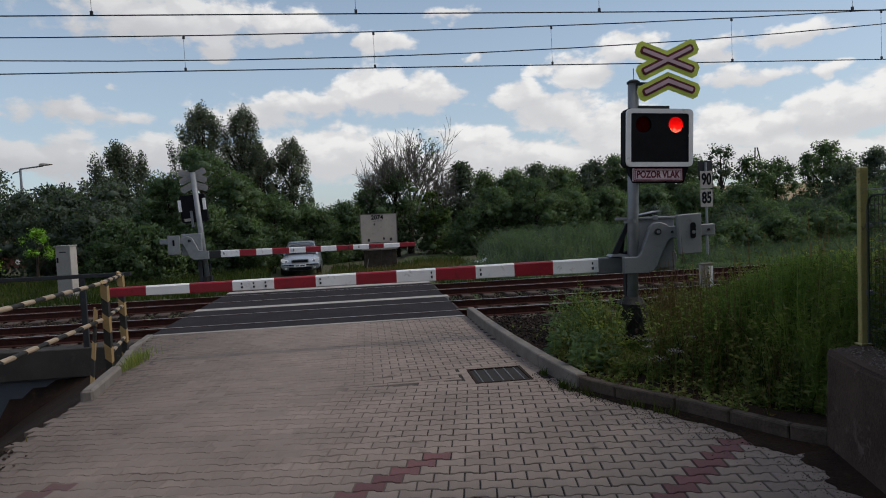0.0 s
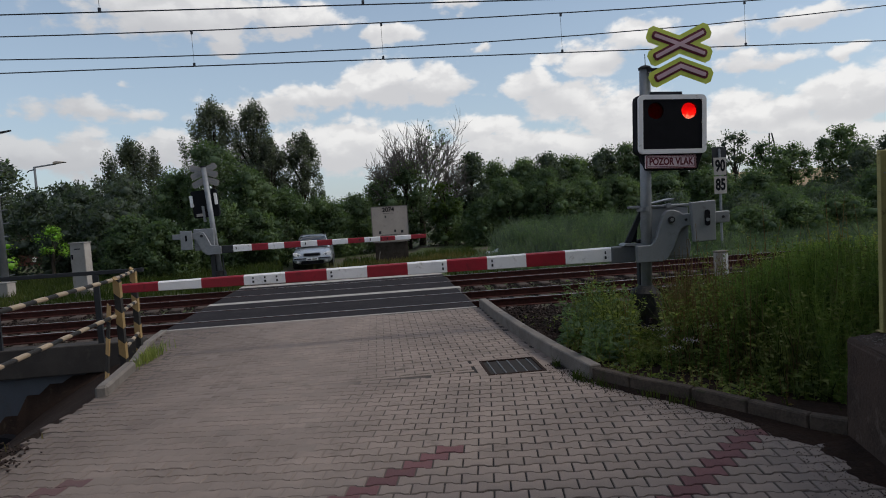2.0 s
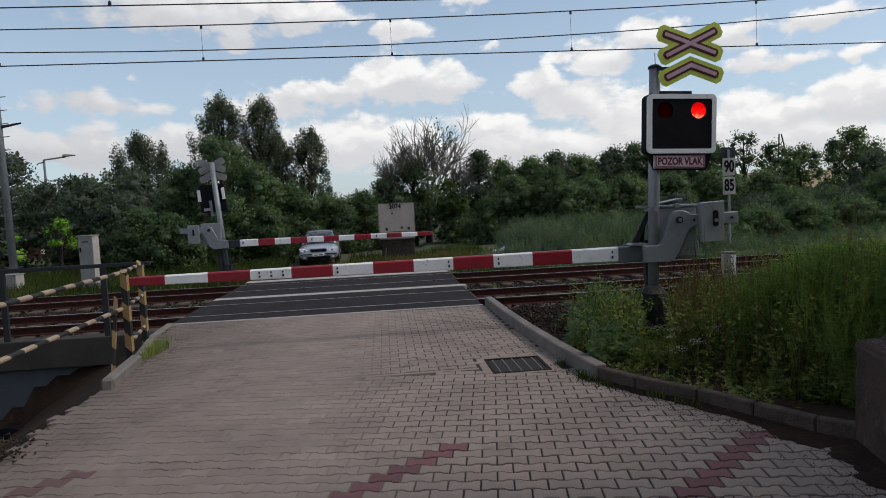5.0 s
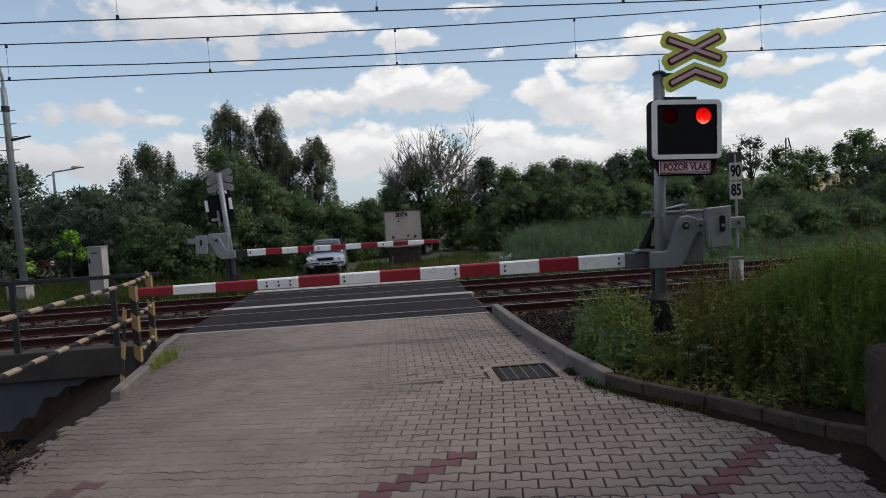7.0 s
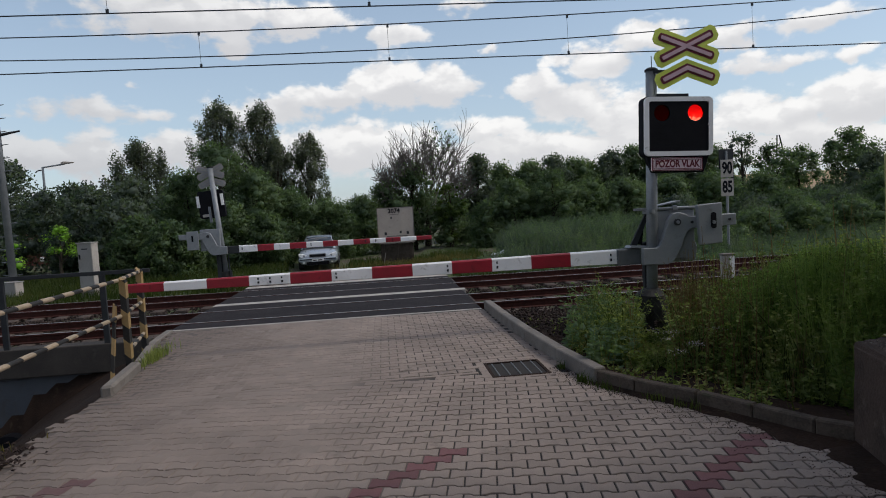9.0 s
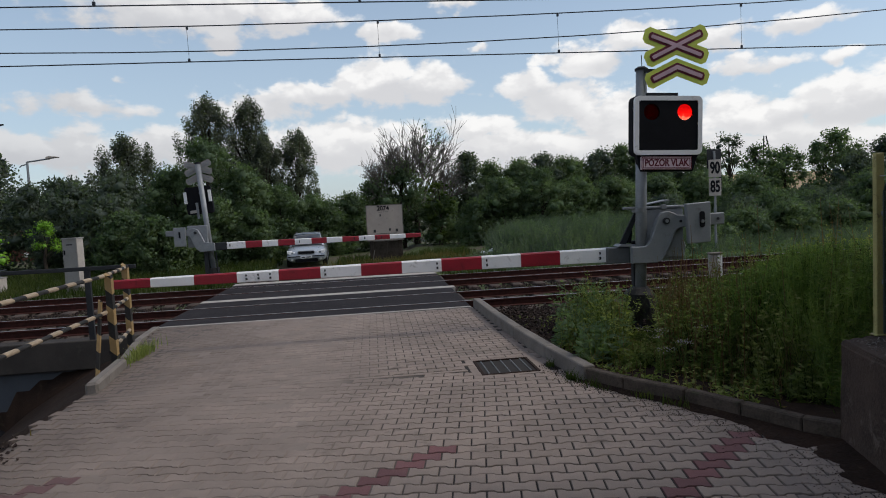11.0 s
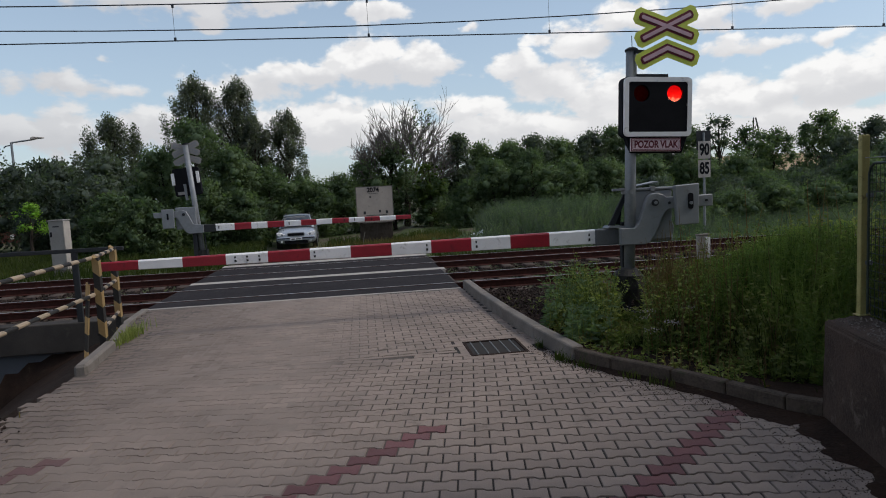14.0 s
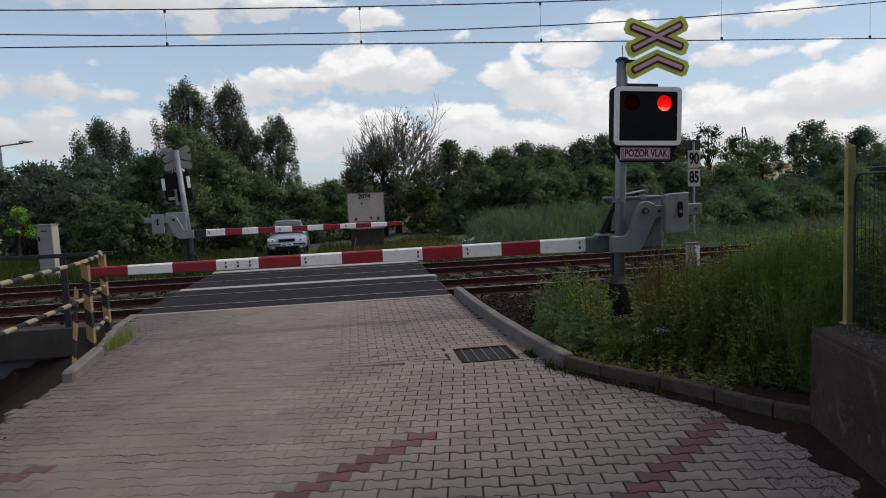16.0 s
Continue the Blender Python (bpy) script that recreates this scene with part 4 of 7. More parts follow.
# ---- barriers ----
def boom(name, x_root, x_tip, cuts, z, h0, h1, d, t, first):
    """Tapering beam in white and red fields."""
    b = new(name)
    b.parent = t
    b["label"] = "red and white striped barrier boom"
    for k, (xa, xb) in enumerate(zip(cuts, cuts[1:])):
        fa, fb = (xa - x_root) / (x_tip - x_root), (xb - x_root) / (x_tip - x_root)
        ha, hb = h0 + (h1 - h0) * fa, h0 + (h1 - h0) * fb
        da, db = d * (1 - 0.35 * fa), d * (1 - 0.35 * fb)
        bm = bmesh.new()
        ring = []
        for x, hh, dd in ((xa, ha, da), (xb, hb, db)):
            ring.append([bm.verts.new((x, y, zz)) for y, zz in ((-dd / 2, z - hh / 2 + 0.01), (-dd / 2 + 0.01, z - hh / 2), (dd / 2 - 0.01, z - hh / 2), (dd / 2, z - hh / 2 + 0.01),
                                                              (dd / 2, z + hh / 2 - 0.02), (dd / 2 - 0.02, z + hh / 2), (-dd / 2 + 0.02, z + hh / 2), (-dd / 2, z + hh / 2 - 0.02))])
        for i in range(8):
            bm.faces.new((ring[0][i], ring[0][(i + 1) % 8], ring[1][(i + 1) % 8], ring[1][i]))
        bm.faces.new(ring[0])
        bm.faces.new(ring[1][::-1])
        red = (k % 2 == 0) == (first == "red")
        part("field", bm, M["red"] if red else M["white"], b, "red reflective field" if red else "white field")
    return b


def near_barrier():
    t = thing("crossing_barrier", pose(4.6, -3.4, 0), "lowered level crossing barrier with red and white boom and grey machine", "barrier", "barriers")
    X = lambda x: x - 4.6 - 0.085 * min(1.0, max(0.0, (x - 4.25) / 0.5))
    xs = [3.80, 2.99, 2.34, 1.70, 1.05, 0.42, -0.22, -0.85, -1.49, -2.12, -2.76, -3.40, -4.04]
    b = boom("boom", X(3.80), X(-4.04), [X(x) for x in xs], 1.115, 0.235, 0.135, 0.15, t, "white")
    for x in (3.66, 1.78, 0.98, -0.78, -1.62, -1.98, -1.80):
        f = (3.76 - x) / 7.8
        z, h = 1.115, 0.235 - 0.10 * f
        part("clip", box(X(x) - 0.012, X(x) + 0.018, -0.083 + 0.026 * f, -0.070 + 0.026 * f, z - h * 0.28, z - h * 0.08, 0.003), M["dgrey"], b, "small dark clip")
        part("clip", box(X(x) - 0.012, X(x) + 0.012, -0.083 + 0.026 * f, -0.070 + 0.026 * f, z + h * 0.08, z + h * 0.26, 0.003), M["dgrey"], b)
    part("sleeve", box(X(3.76), X(4.16), -0.11, 0.09, 0.97, 1.235, 0.02), M["midgrey"], t, "grey steel boom sleeve")
    part("plate", slab([(X(3.95), 1.25), (X(4.36), 1.23), (X(4.36), 1.26), (X(4.0), 1.285)], -0.14, 0.10), M["grey"], t)
    # lever: a stepped arm from the boom up to the pivot and out to the weight
    arm = [(4.14, 0.965), (4.62, 0.955), (4.72, 0.985), (4.80, 1.08), (4.87, 1.22), (4.93, 1.36), (4.99, 1.47), (5.06, 1.51), (5.16, 1.52), (5.82, 1.53), (5.82, 1.72), (5.02, 1.71),
           (4.97, 1.75), (4.86, 1.79), (4.75, 1.775), (4.67, 1.71), (4.62, 1.60), (4.52, 1.36), (4.46, 1.27), (4.40, 1.235), (4.14, 1.24)]
    part("lever", slab([(X(x), z) for x, z in arm], -0.235, -0.135, 0.012), M["grey"], t, "grey steel lever arm")
    part("pivot_bolt", tube([(X(4.81), -0.27, 1.63), (X(4.81), -0.20, 1.63)], 0.055, 14), M["dgrey"], t, "dark pivot bolt")
    part("nut", tube([(X(4.81), -0.285, 1.63), (X(4.81), -0.26, 1.63)], 0.03, 6), M["galv"], t)
    part("weight", slab([(X(5.11), 1.89), (X(5.53), 1.91), (X(5.52), 1.255), (X(5.15), 1.245)], -0.335, -0.24, 0.012), M["grey"], t, "grey counterweight plate")
    slot = slab(rounded(X(5.33), X(5.42), 1.50, 1.76, 0.04), -0.345, -0.33)
    part("slot", slot, M["black"], t, "dark slot in the counterweight")
    part("screw", tube([(X(5.375), -0.37, 1.60), (X(5.375), -0.33, 1.60)], 0.028, 8), M["galv"], t)
    part("bolt", tube([(X(5.06), -0.255, 1.615), (X(5.06), -0.225, 1.615)], 0.022, 8), M["dgrey"], t)
    part("bolt", tube([(X(5.70), -0.255, 1.625), (X(5.70), -0.225, 1.625)], 0.022, 8), M["dgrey"], t)
    # machine
    part("casing", box(X(4.46), X(5.16), -0.13, 0.30, 1.02, 1.83, 0.02), M["grey"], t, "grey machine casing")
    part("lid", box(X(4.42), X(5.20), -0.15, 0.32, 1.835, 1.875, 0.012), M["galv"], t, "pale machine lid")
    part("clasp", box(X(4.78), X(4.86), -0.17, -0.14, 1.82, 1.90, 0.006), M["galv"], t)
    part("drip_rail", slab([(X(4.50), 1.89), (X(4.98), 1.955), (X(4.98), 1.975), (X(4.50), 1.905)], -0.02, 0.25), M["galv"], t)
    part("counter_arm", slab([(X(4.80), 0.98), (X(5.18), 0.98), (X(5.22), 1.2), (X(5.1), 1.5), (X(4.9), 1.5)], -0.09, 0.34, 0.012), M["grey"], t, "grey guard under the casing")
    part("strut", slab([(X(4.02), 1.28), (X(4.12), 1.26), (X(4.32), 1.66), (X(4.32), 1.82)], -0.02, 0.02), M["dgrey"], t)
    part("strut", slab([(X(4.10), 1.30), (X(4.24), 1.28), (X(4.28), 1.58), (X(4.16), 1.50)], 0.03, 0.06), M["black"], t)
    part("clamp", tube([(X(4.34), -0.10, 1.79), (X(4.34), -0.10, 1.86)], 0.105, 16), M["galv"], t, "pipe clamp")
    part("clamp_bolt", box(X(4.06), X(4.26), -0.16, -0.08, 1.845, 1.885, 0.006), M["galv"], t)
    part("stand", box(X(4.27), X(4.38), 0.03, 0.14, -0.2, 1.30, 0.01), M["dgrey"], t, "dark machine stand behind the pole")
    part("bracket", box(X(4.27), X(4.60), 0.03, 0.14, 1.20, 1.32, 0.01), M["dgrey"], t)
    return t


near_barrier()


def far_barrier():
    t = thing("crossing_barrier", pose(-5.75, 9.0, -0.1), "far lowered crossing barrier with red and white boom, seen from behind", "barrier", "barriers")
    Z = 0.1
    xs = [-5.03, -4.38, -3.82, -3.28, -2.71, -2.14, -1.62, -1.08, -0.50, 0.05, 0.58, 1.14, 1.68]
    X = lambda x: x + 5.75
    b = boom("boom", X(-5.03), X(1.68), [X(x) for x in xs], 1.10 + Z, 0.24, 0.14, 0.14, t, "white")
    for x in (-4.9, -2.55, -0.66, -0.3, 0.1, 0.3):
        part("clip", box(X(x) - 0.015, X(x) + 0.015, -0.085, -0.06, 1.06 + Z, 1.15 + Z, 0.003), M["dgrey"], b)
    part("sleeve", box(X(-5.42), X(-5.0), -0.09, 0.09, 0.96 + Z, 1.22 + Z, 0.02), M["dgrey"], t, "grey boom sleeve")
    arm = [(-5.38, 0.95), (-5.86, 0.94), (-6.0, 1.06), (-6.12, 1.32), (-6.2, 1.5), (-6.95, 1.52), (-6.95, 1.70), (-6.2, 1.72), (-6.05, 1.76), (-5.9, 1.7), (-5.8, 1.5), (-5.7, 1.26), (-5.38, 1.22)]
    part("lever", slab([(X(x), z + Z) for x, z in arm[::-1]], -0.20, -0.10, 0.01), M["galv"], t, "grey lever arm")
    part("weight", box(X(-6.66), X(-6.28), -0.30, -0.21, 1.16 + Z, 1.80 + Z, 0.012), M["galv"], t, "grey counterweight plate")
    part("slot", box(X(-6.50), X(-6.44), -0.31, -0.29, 1.45 + Z, 1.65 + Z, 0.006), M["black"], t)
    part("casing", box(X(-6.28), X(-5.62), -0.08, 0.34, 1.10 + Z, 1.84 + Z, 0.02), M["galv"], t, "grey machine casing")
    part("bolt", tube([(X(-5.98), -0.24, 1.60 + Z), (X(-5.98), -0.18, 1.60 + Z)], 0.05, 10), M["dgrey"], t)
    part("stand", box(X(-5.80), X(-5.66), 0.0, 0.2, 0.0, 1.12 + Z, 0.012), M["dgrey"], t, "dark machine stand")
    part("stay", tube([(X(-5.40), 0.0, 1.0), (X(-5.36), 0.0, 0.0)], 0.02, 8), M["dgrey"], t)
    s = thing("warning_signal", pose(-5.52, 9.15, -0.1, 0, -4.3, 0), "far crossing warning signal seen from behind on a grey pole", "signal", "warning signals")
    part("pole", tube([(0, 0, 0), (0, 0, 4.05)], 0.09, 16), M["galv"], s, "grey galvanised pole", True)
    part("cap", tube([(0, 0, 4.05), (0, 0, 4.1)], 0.10, 16), M["dgrey"], s)
    crossbuck(s, -0.05, 3.93, 0.14, M["cabinet"], M["grey"], M["cabinet"], 22.0, 0.86)
    part("housing", slab(rounded(-0.62, 0.26, 2.35, 3.30, 0.08), 0.16, 0.34, 0.01), M["black"], s, "black lamp housing from behind")
    for x in (-0.66, 0.16):
        part("side_plate", box(x, x + 0.10, 0.10, 0.15, 2.75, 3.15, 0.006), M["white"], s, "white side plate")
    part("label_plate", box(-0.52, -0.28, 0.13, 0.15, 2.40, 2.50, 0.004), M["pale"], s)
    part("cable_box", box(-0.30, -0.22, 0.10, 0.16, 2.20, 2.75, 0.006), M["galv"], s)
    part("sleeve", tube([(0, 0, 0), (0, 0, 0.45)], 0.2, 14), M["rubber"], s)
    return t


far_barrier()


# ---- wires ----
def wires():
    def run(name, y, z_of, r, droppers, label, top_of=None):
        t = thing(name, pose(0, y, 0), label, "overhead wire", "overhead wires")
        xs = [-52 + 4 * i for i in range(27)]
        part("contact_wire", tube([(x, 0, z_of(x)) for x in xs], r, 6, cap=False), M["wire"], t)
        if top_of:
            part("carrying_wire", tube([(x, 0, top_of(x)) for x in xs], r, 6, cap=False), M["wire"], t)
        for x in droppers:
            part("dropper", tube([(x, 0, z_of(x)), (x - 0.01, 0, top_of(x))], 0.005, 5), M["wire"], t)
            part("clamp", box(x - 0.03, x + 0.03, -0.02, 0.02, z_of(x) - 0.01, z_of(x) + 0.09, 0.004), M["wire"], t)
            part("clamp", box(x - 0.03, x + 0.03, -0.02, 0.02, top_of(x) - 0.09, top_of(x) + 0.01, 0.004), M["wire"], t)

    run("overhead_line", 0.75, lambda x: 6.58, 0.0135, (-12, -5.5, 0.0, 5.57, 11.96, 18), "dark overhead contact wire of the nearer track", lambda x: 7.75 + 0.0010 * (x + 2) ** 2)
    run("overhead_line", 4.75, lambda x: 6.335, 0.0155, (-10, -4.7, 0.47, 5.66, 11.3, 16.3, 21.5), "dark overhead contact wire of the farther track", lambda x: 7.28 + 0.00104 * (x + 7.5) ** 2)
    for x in (-52, 52):
        m = thing("catenary_mast", pose(x, 8.6, -0.3), "grey steel catenary mast holding the overhead wires", "mast", "masts")
        part("pole", tube([(0, 0, 0), (0, 0, 12.6)], [0.16, 0.11], 12), M["galv"], m)
        part("beam", tube([(0, 0, 7.1), (0, -8.0, 7.1)], 0.05, 8), M["galv"], m)
        for y, z0, z1 in ((0.75, 6.88, 10.9), (4.75, 6.63, 11.5)):
            part("hanger", tube([(0, y - 8.6, z0), (0, y - 8.6, z1)], 0.03, 6), M["galv"], m)
        part("beam", tube([(0, 0, 11.0), (0, -8.0, 11.0)], 0.05, 8), M["galv"], m)
        part("hanger", tube([(0, 0, 12.0), (0, 0.4, 12.5)], 0.03, 6), M["galv"], m)
    run("feeder_line", 9.0, lambda x: 7.68 + 0.00165 * (x + 4.5) ** 2, 0.0185, (), "dark sagging feeder cable")


wires()


# ---- trackside things ----
def cabinets():
    t = thing("relay_cabinet", pose(-10.05, 9.05, -0.1, 0, 0, -12), "tall pale grey metal relay cabinet", "cabinet", "cabinets")
    part("body", box(-0.25, 0.25, -0.17, 0.17, 0.08, 1.70, 0.012), M["cabinet"], t)
    # the sunlit side is painted: a panel paler than the body
    part("side", box(0.255, 0.275, -0.165, 0.165, 0.1, 1.69, 0.004), M["pale"], t, "side panel with sunlight put into its tone")
    part("roof", box(-0.28, 0.29, -0.2, 0.2, 1.70, 1.745, 0.012), M["cabinet"], t)
    part("plinth", box(-0.25, 0.25, -0.16, 0.16, -0.2, 0.08, 0.01), M["concrete"], t)
    part("handle", box(-0.205, -0.155, -0.195, -0.168, 1.18, 1.34, 0.006), M["black"], t, "dark lock plate")
    part("vent", box(-0.1, 0.12, -0.176, -0.168, 1.5, 1.54, 0.002), M["dgrey"], t)
    s = thing("junction_box", pose(-13.2, 10.0, -0.12, 0, 0, -10), "low pale metal box on a concrete foot", "box", "cabinets")
    part("body", box(-0.36, 0.36, -0.2, 0.2, 0.0, 0.48, 0.012), M["cabinet"], s)
    # same paler panel standing in for sun on this side
    part("side", box(0.365, 0.38, -0.19, 0.19, 0.02, 0.47, 0.004), M["pale"], s)
    part("roof", box(-0.39, 0.40, -0.23, 0.23, 0.48, 0.515, 0.01), M["cabinet"], s)
    m = thing("marker_post", pose(6.59, -1.8, -0.3), "short white marker post with a grey cap among the weeds", "post")
    part("body", box(-0.12, 0.12, -0.06, 0.06, 0.0, 1.15, 0.012), M["pale"], m)
    part("face", box(0.02, 0.115, -0.066, -0.058, 0.2, 1.13, 0.003), M["white"], m, "white painted face")
    part("cap", box(-0.13, 0.13, -0.07, 0.07, 1.15, 1.19, 0.01), M["concrete"], m)


cabinets()


def mast():
    t = thing("catenary_mast", pose(-13.2, 10.3, -0.2, 0, -0.6, 0), "grey tubular steel mast with short side pegs", "mast")
    part("pole", tube([(0, 0, 0), (0, 0, 6.8), (0, 0, 7.6)], [0.13, 0.105, 0.09], 16), M["galv"], t, "", True)
    part("collar", tube([(0, 0, 6.75), (0, 0, 6.95)], 0.13, 16), M["dgrey"], t)
    part("neck", tube([(0, 0, 7.0), (0, 0, 8.0), (-0.1, 0, 8.5), (-0.5, 0, 8.8)], [0.06, 0.05, 0.045, 0.04], 12), M["galv"], t)
    for k in range(14):
        z = 0.8 + 0.46 * k
        for s in (-1, 1):
            part("peg", tube([(s * 0.1, 0, z), (s * 0.33, 0, z + 0.02)], [0.02, 0.012], 6), M["galv"], t)
    part("side_arm", tube([(0.05, 0, 5.75), (0.75, 0, 5.86)], [0.06, 0.03], 8), M["dgrey"], t, "dark side bracket")
    part("side_arm", tube([(-0.05, 0, 4.55), (-1.2, 0, 4.9)], [0.06, 0.06], 8), M["dgrey"], t)
    l = thing("street_lamp", pose(-19.2, 25, -0.2), "slim grey street lamp with a short arm", "street lamp")
    part("pole", tube([(0, 0, 0), (0, 0, 6.0)], [0.09, 0.06], 12), M["galv"], l)
    part("arm", tube([(0, 0, 5.98), (1.2, 0, 6.12)], 0.045, 8), M["galv"], l)
    part("lamp_head", slab([(1.05, 6.10), (1.7, 6.17), (1.72, 6.21), (1.2, 6.27), (1.05, 6.22)], -0.13, 0.13, 0.02), M["offwhite"], l, "pale lamp head")
    part("bracket", tube([(0.0, 0, 5.85), (-0.3, 0, 5.8), (-0.42, 0, 5.7)], 0.03, 6), M["dgrey"], l)


mast()


def speed_sign():
    t = thing("speed_sign", pose(13.05, 9.5, -0.3), "two white railway speed plates on a dark post", "sign")
    part("post", tube([(0, 0, 0), (0, 0, 3.95)], 0.045, 10), M["galv"], t)
    part("back_board", box(-0.27, 0.30, 0.03, 0.06, 3.3, 4.02, 0.006), M["dgrey"], t, "dark upper board")
    part("back_board", box(0.20, 0.30, 0.03, 0.06, 2.45, 3.3, 0.006), M["dgrey"], t)
    for z, s in ((3.29, "90"), (2.58, "85")):
        p = part("plate", box(-0.26, 0.23, -0.06, -0.03, z - 0.33, z + 0.33, 0.006), M["pale"], t, "white plate with black figures")
        text("figures", s, 0.60, pose(-0.015, -0.068, z, 90, 0, 0) @ Matrix.Diagonal((0.66, 1, 1, 1)), M["black"], p, "black figures")
    return t


speed_sign()


def notice_board():
    t = thing("notice_board", pose(0.53, 14.0, -0.2), "weathered off-white notice board on dark legs", "sign")
    part("board", box(-0.77, 0.77, -0.04, 0.04, 0.95, 2.46, 0.01), M["offwhite"], t, "dull white sheet")
    part("edge", ring_frame([(-0.79, 0.93), (0.79, 0.93), (0.79, 2.48), (-0.79, 2.48)], [(-0.76, 0.96), (0.76, 0.96), (0.76, 2.45), (-0.76, 2.45)], -0.05, 0.045), M["concrete"], t)
    text("figures", "2074", 0.26, pose(-0.05, -0.047, 2.32, 90, 0, 0), M["black"], t, "black figures")
    for x, z, w, h in ((-0.05, 2.17, 0.42, 0.012), (-0.18, 2.03, 0.06, 0.09), (-0.45, 1.36, 0.10, 0.12), (0.20, 1.40, 0.08, 0.10), (0.50, 1.36, 0.10, 0.12), (0.05, 1.24, 0.9, 0.02)):
        part("bar", box(x - w / 2, x + w / 2, -0.047, -0.038, z - h / 2, z + h / 2, 0), M["dgrey"], t)
    for x in (-0.6, 0.0, 0.6):
        part("leg", box(x - 0.06, x + 0.06, 0.05, 0.13, -0.1, 1.6, 0.01), M["bark"], t, "dark wooden leg")
    part("skirting", box(-0.7, 0.72, 0.06, 0.5, -0.1, 0.9, 0.02), M["bark"], t, "dark timber backing under the board")
    part("stake", tube([(-0.62, -0.3, 0.0), (-0.5, -0.22, 0.55)], 0.02, 6), M["twig"], t)


notice_board()


def drain():
    t = thing("drain_grate", pose(1.56, -5.69, 0.0), "rusty cast iron drain grate set in the paving", "drain grate")
    part("frame", ring_frame([(-0.36, -0.36), (0.36, -0.36), (0.36, 0.36), (-0.36, 0.36)], [(-0.325, -0.325), (0.325, -0.325), (0.325, 0.325), (-0.325, 0.325)], -0.005, 0.06), M["rust"], t).rotation_euler = (radians(-90), 0, 0)
    part("surround", ring_frame([(-0.46, -0.43), (0.48, -0.43), (0.48, 0.46), (-0.46, 0.46)], [(-0.362, -0.362), (0.362, -0.362), (0.362, 0.362), (-0.362, 0.362)], 0.002, 0.08), M["paver"], t, "concrete surround").rotation_euler = (radians(-90), 0, 0)
    for k in range(5):
        x = -0.26 + 0.13 * k
        part("bar", box(x - 0.009, x + 0.009, -0.325, 0.325, -0.05, 0.0, 0.003), M["midgrey"], t, "worn bright bar")
    for k in range(12):
        y = -0.30 + 0.0545 * k
        part("rib", box(-0.325, 0.325, y - 0.012, y + 0.012, -0.055, -0.012, 0), M["rust"], t)
    part("sump", box(-0.33, 0.33, -0.33, 0.33, -0.10, -0.06, 0), M["black"], t)


drain()


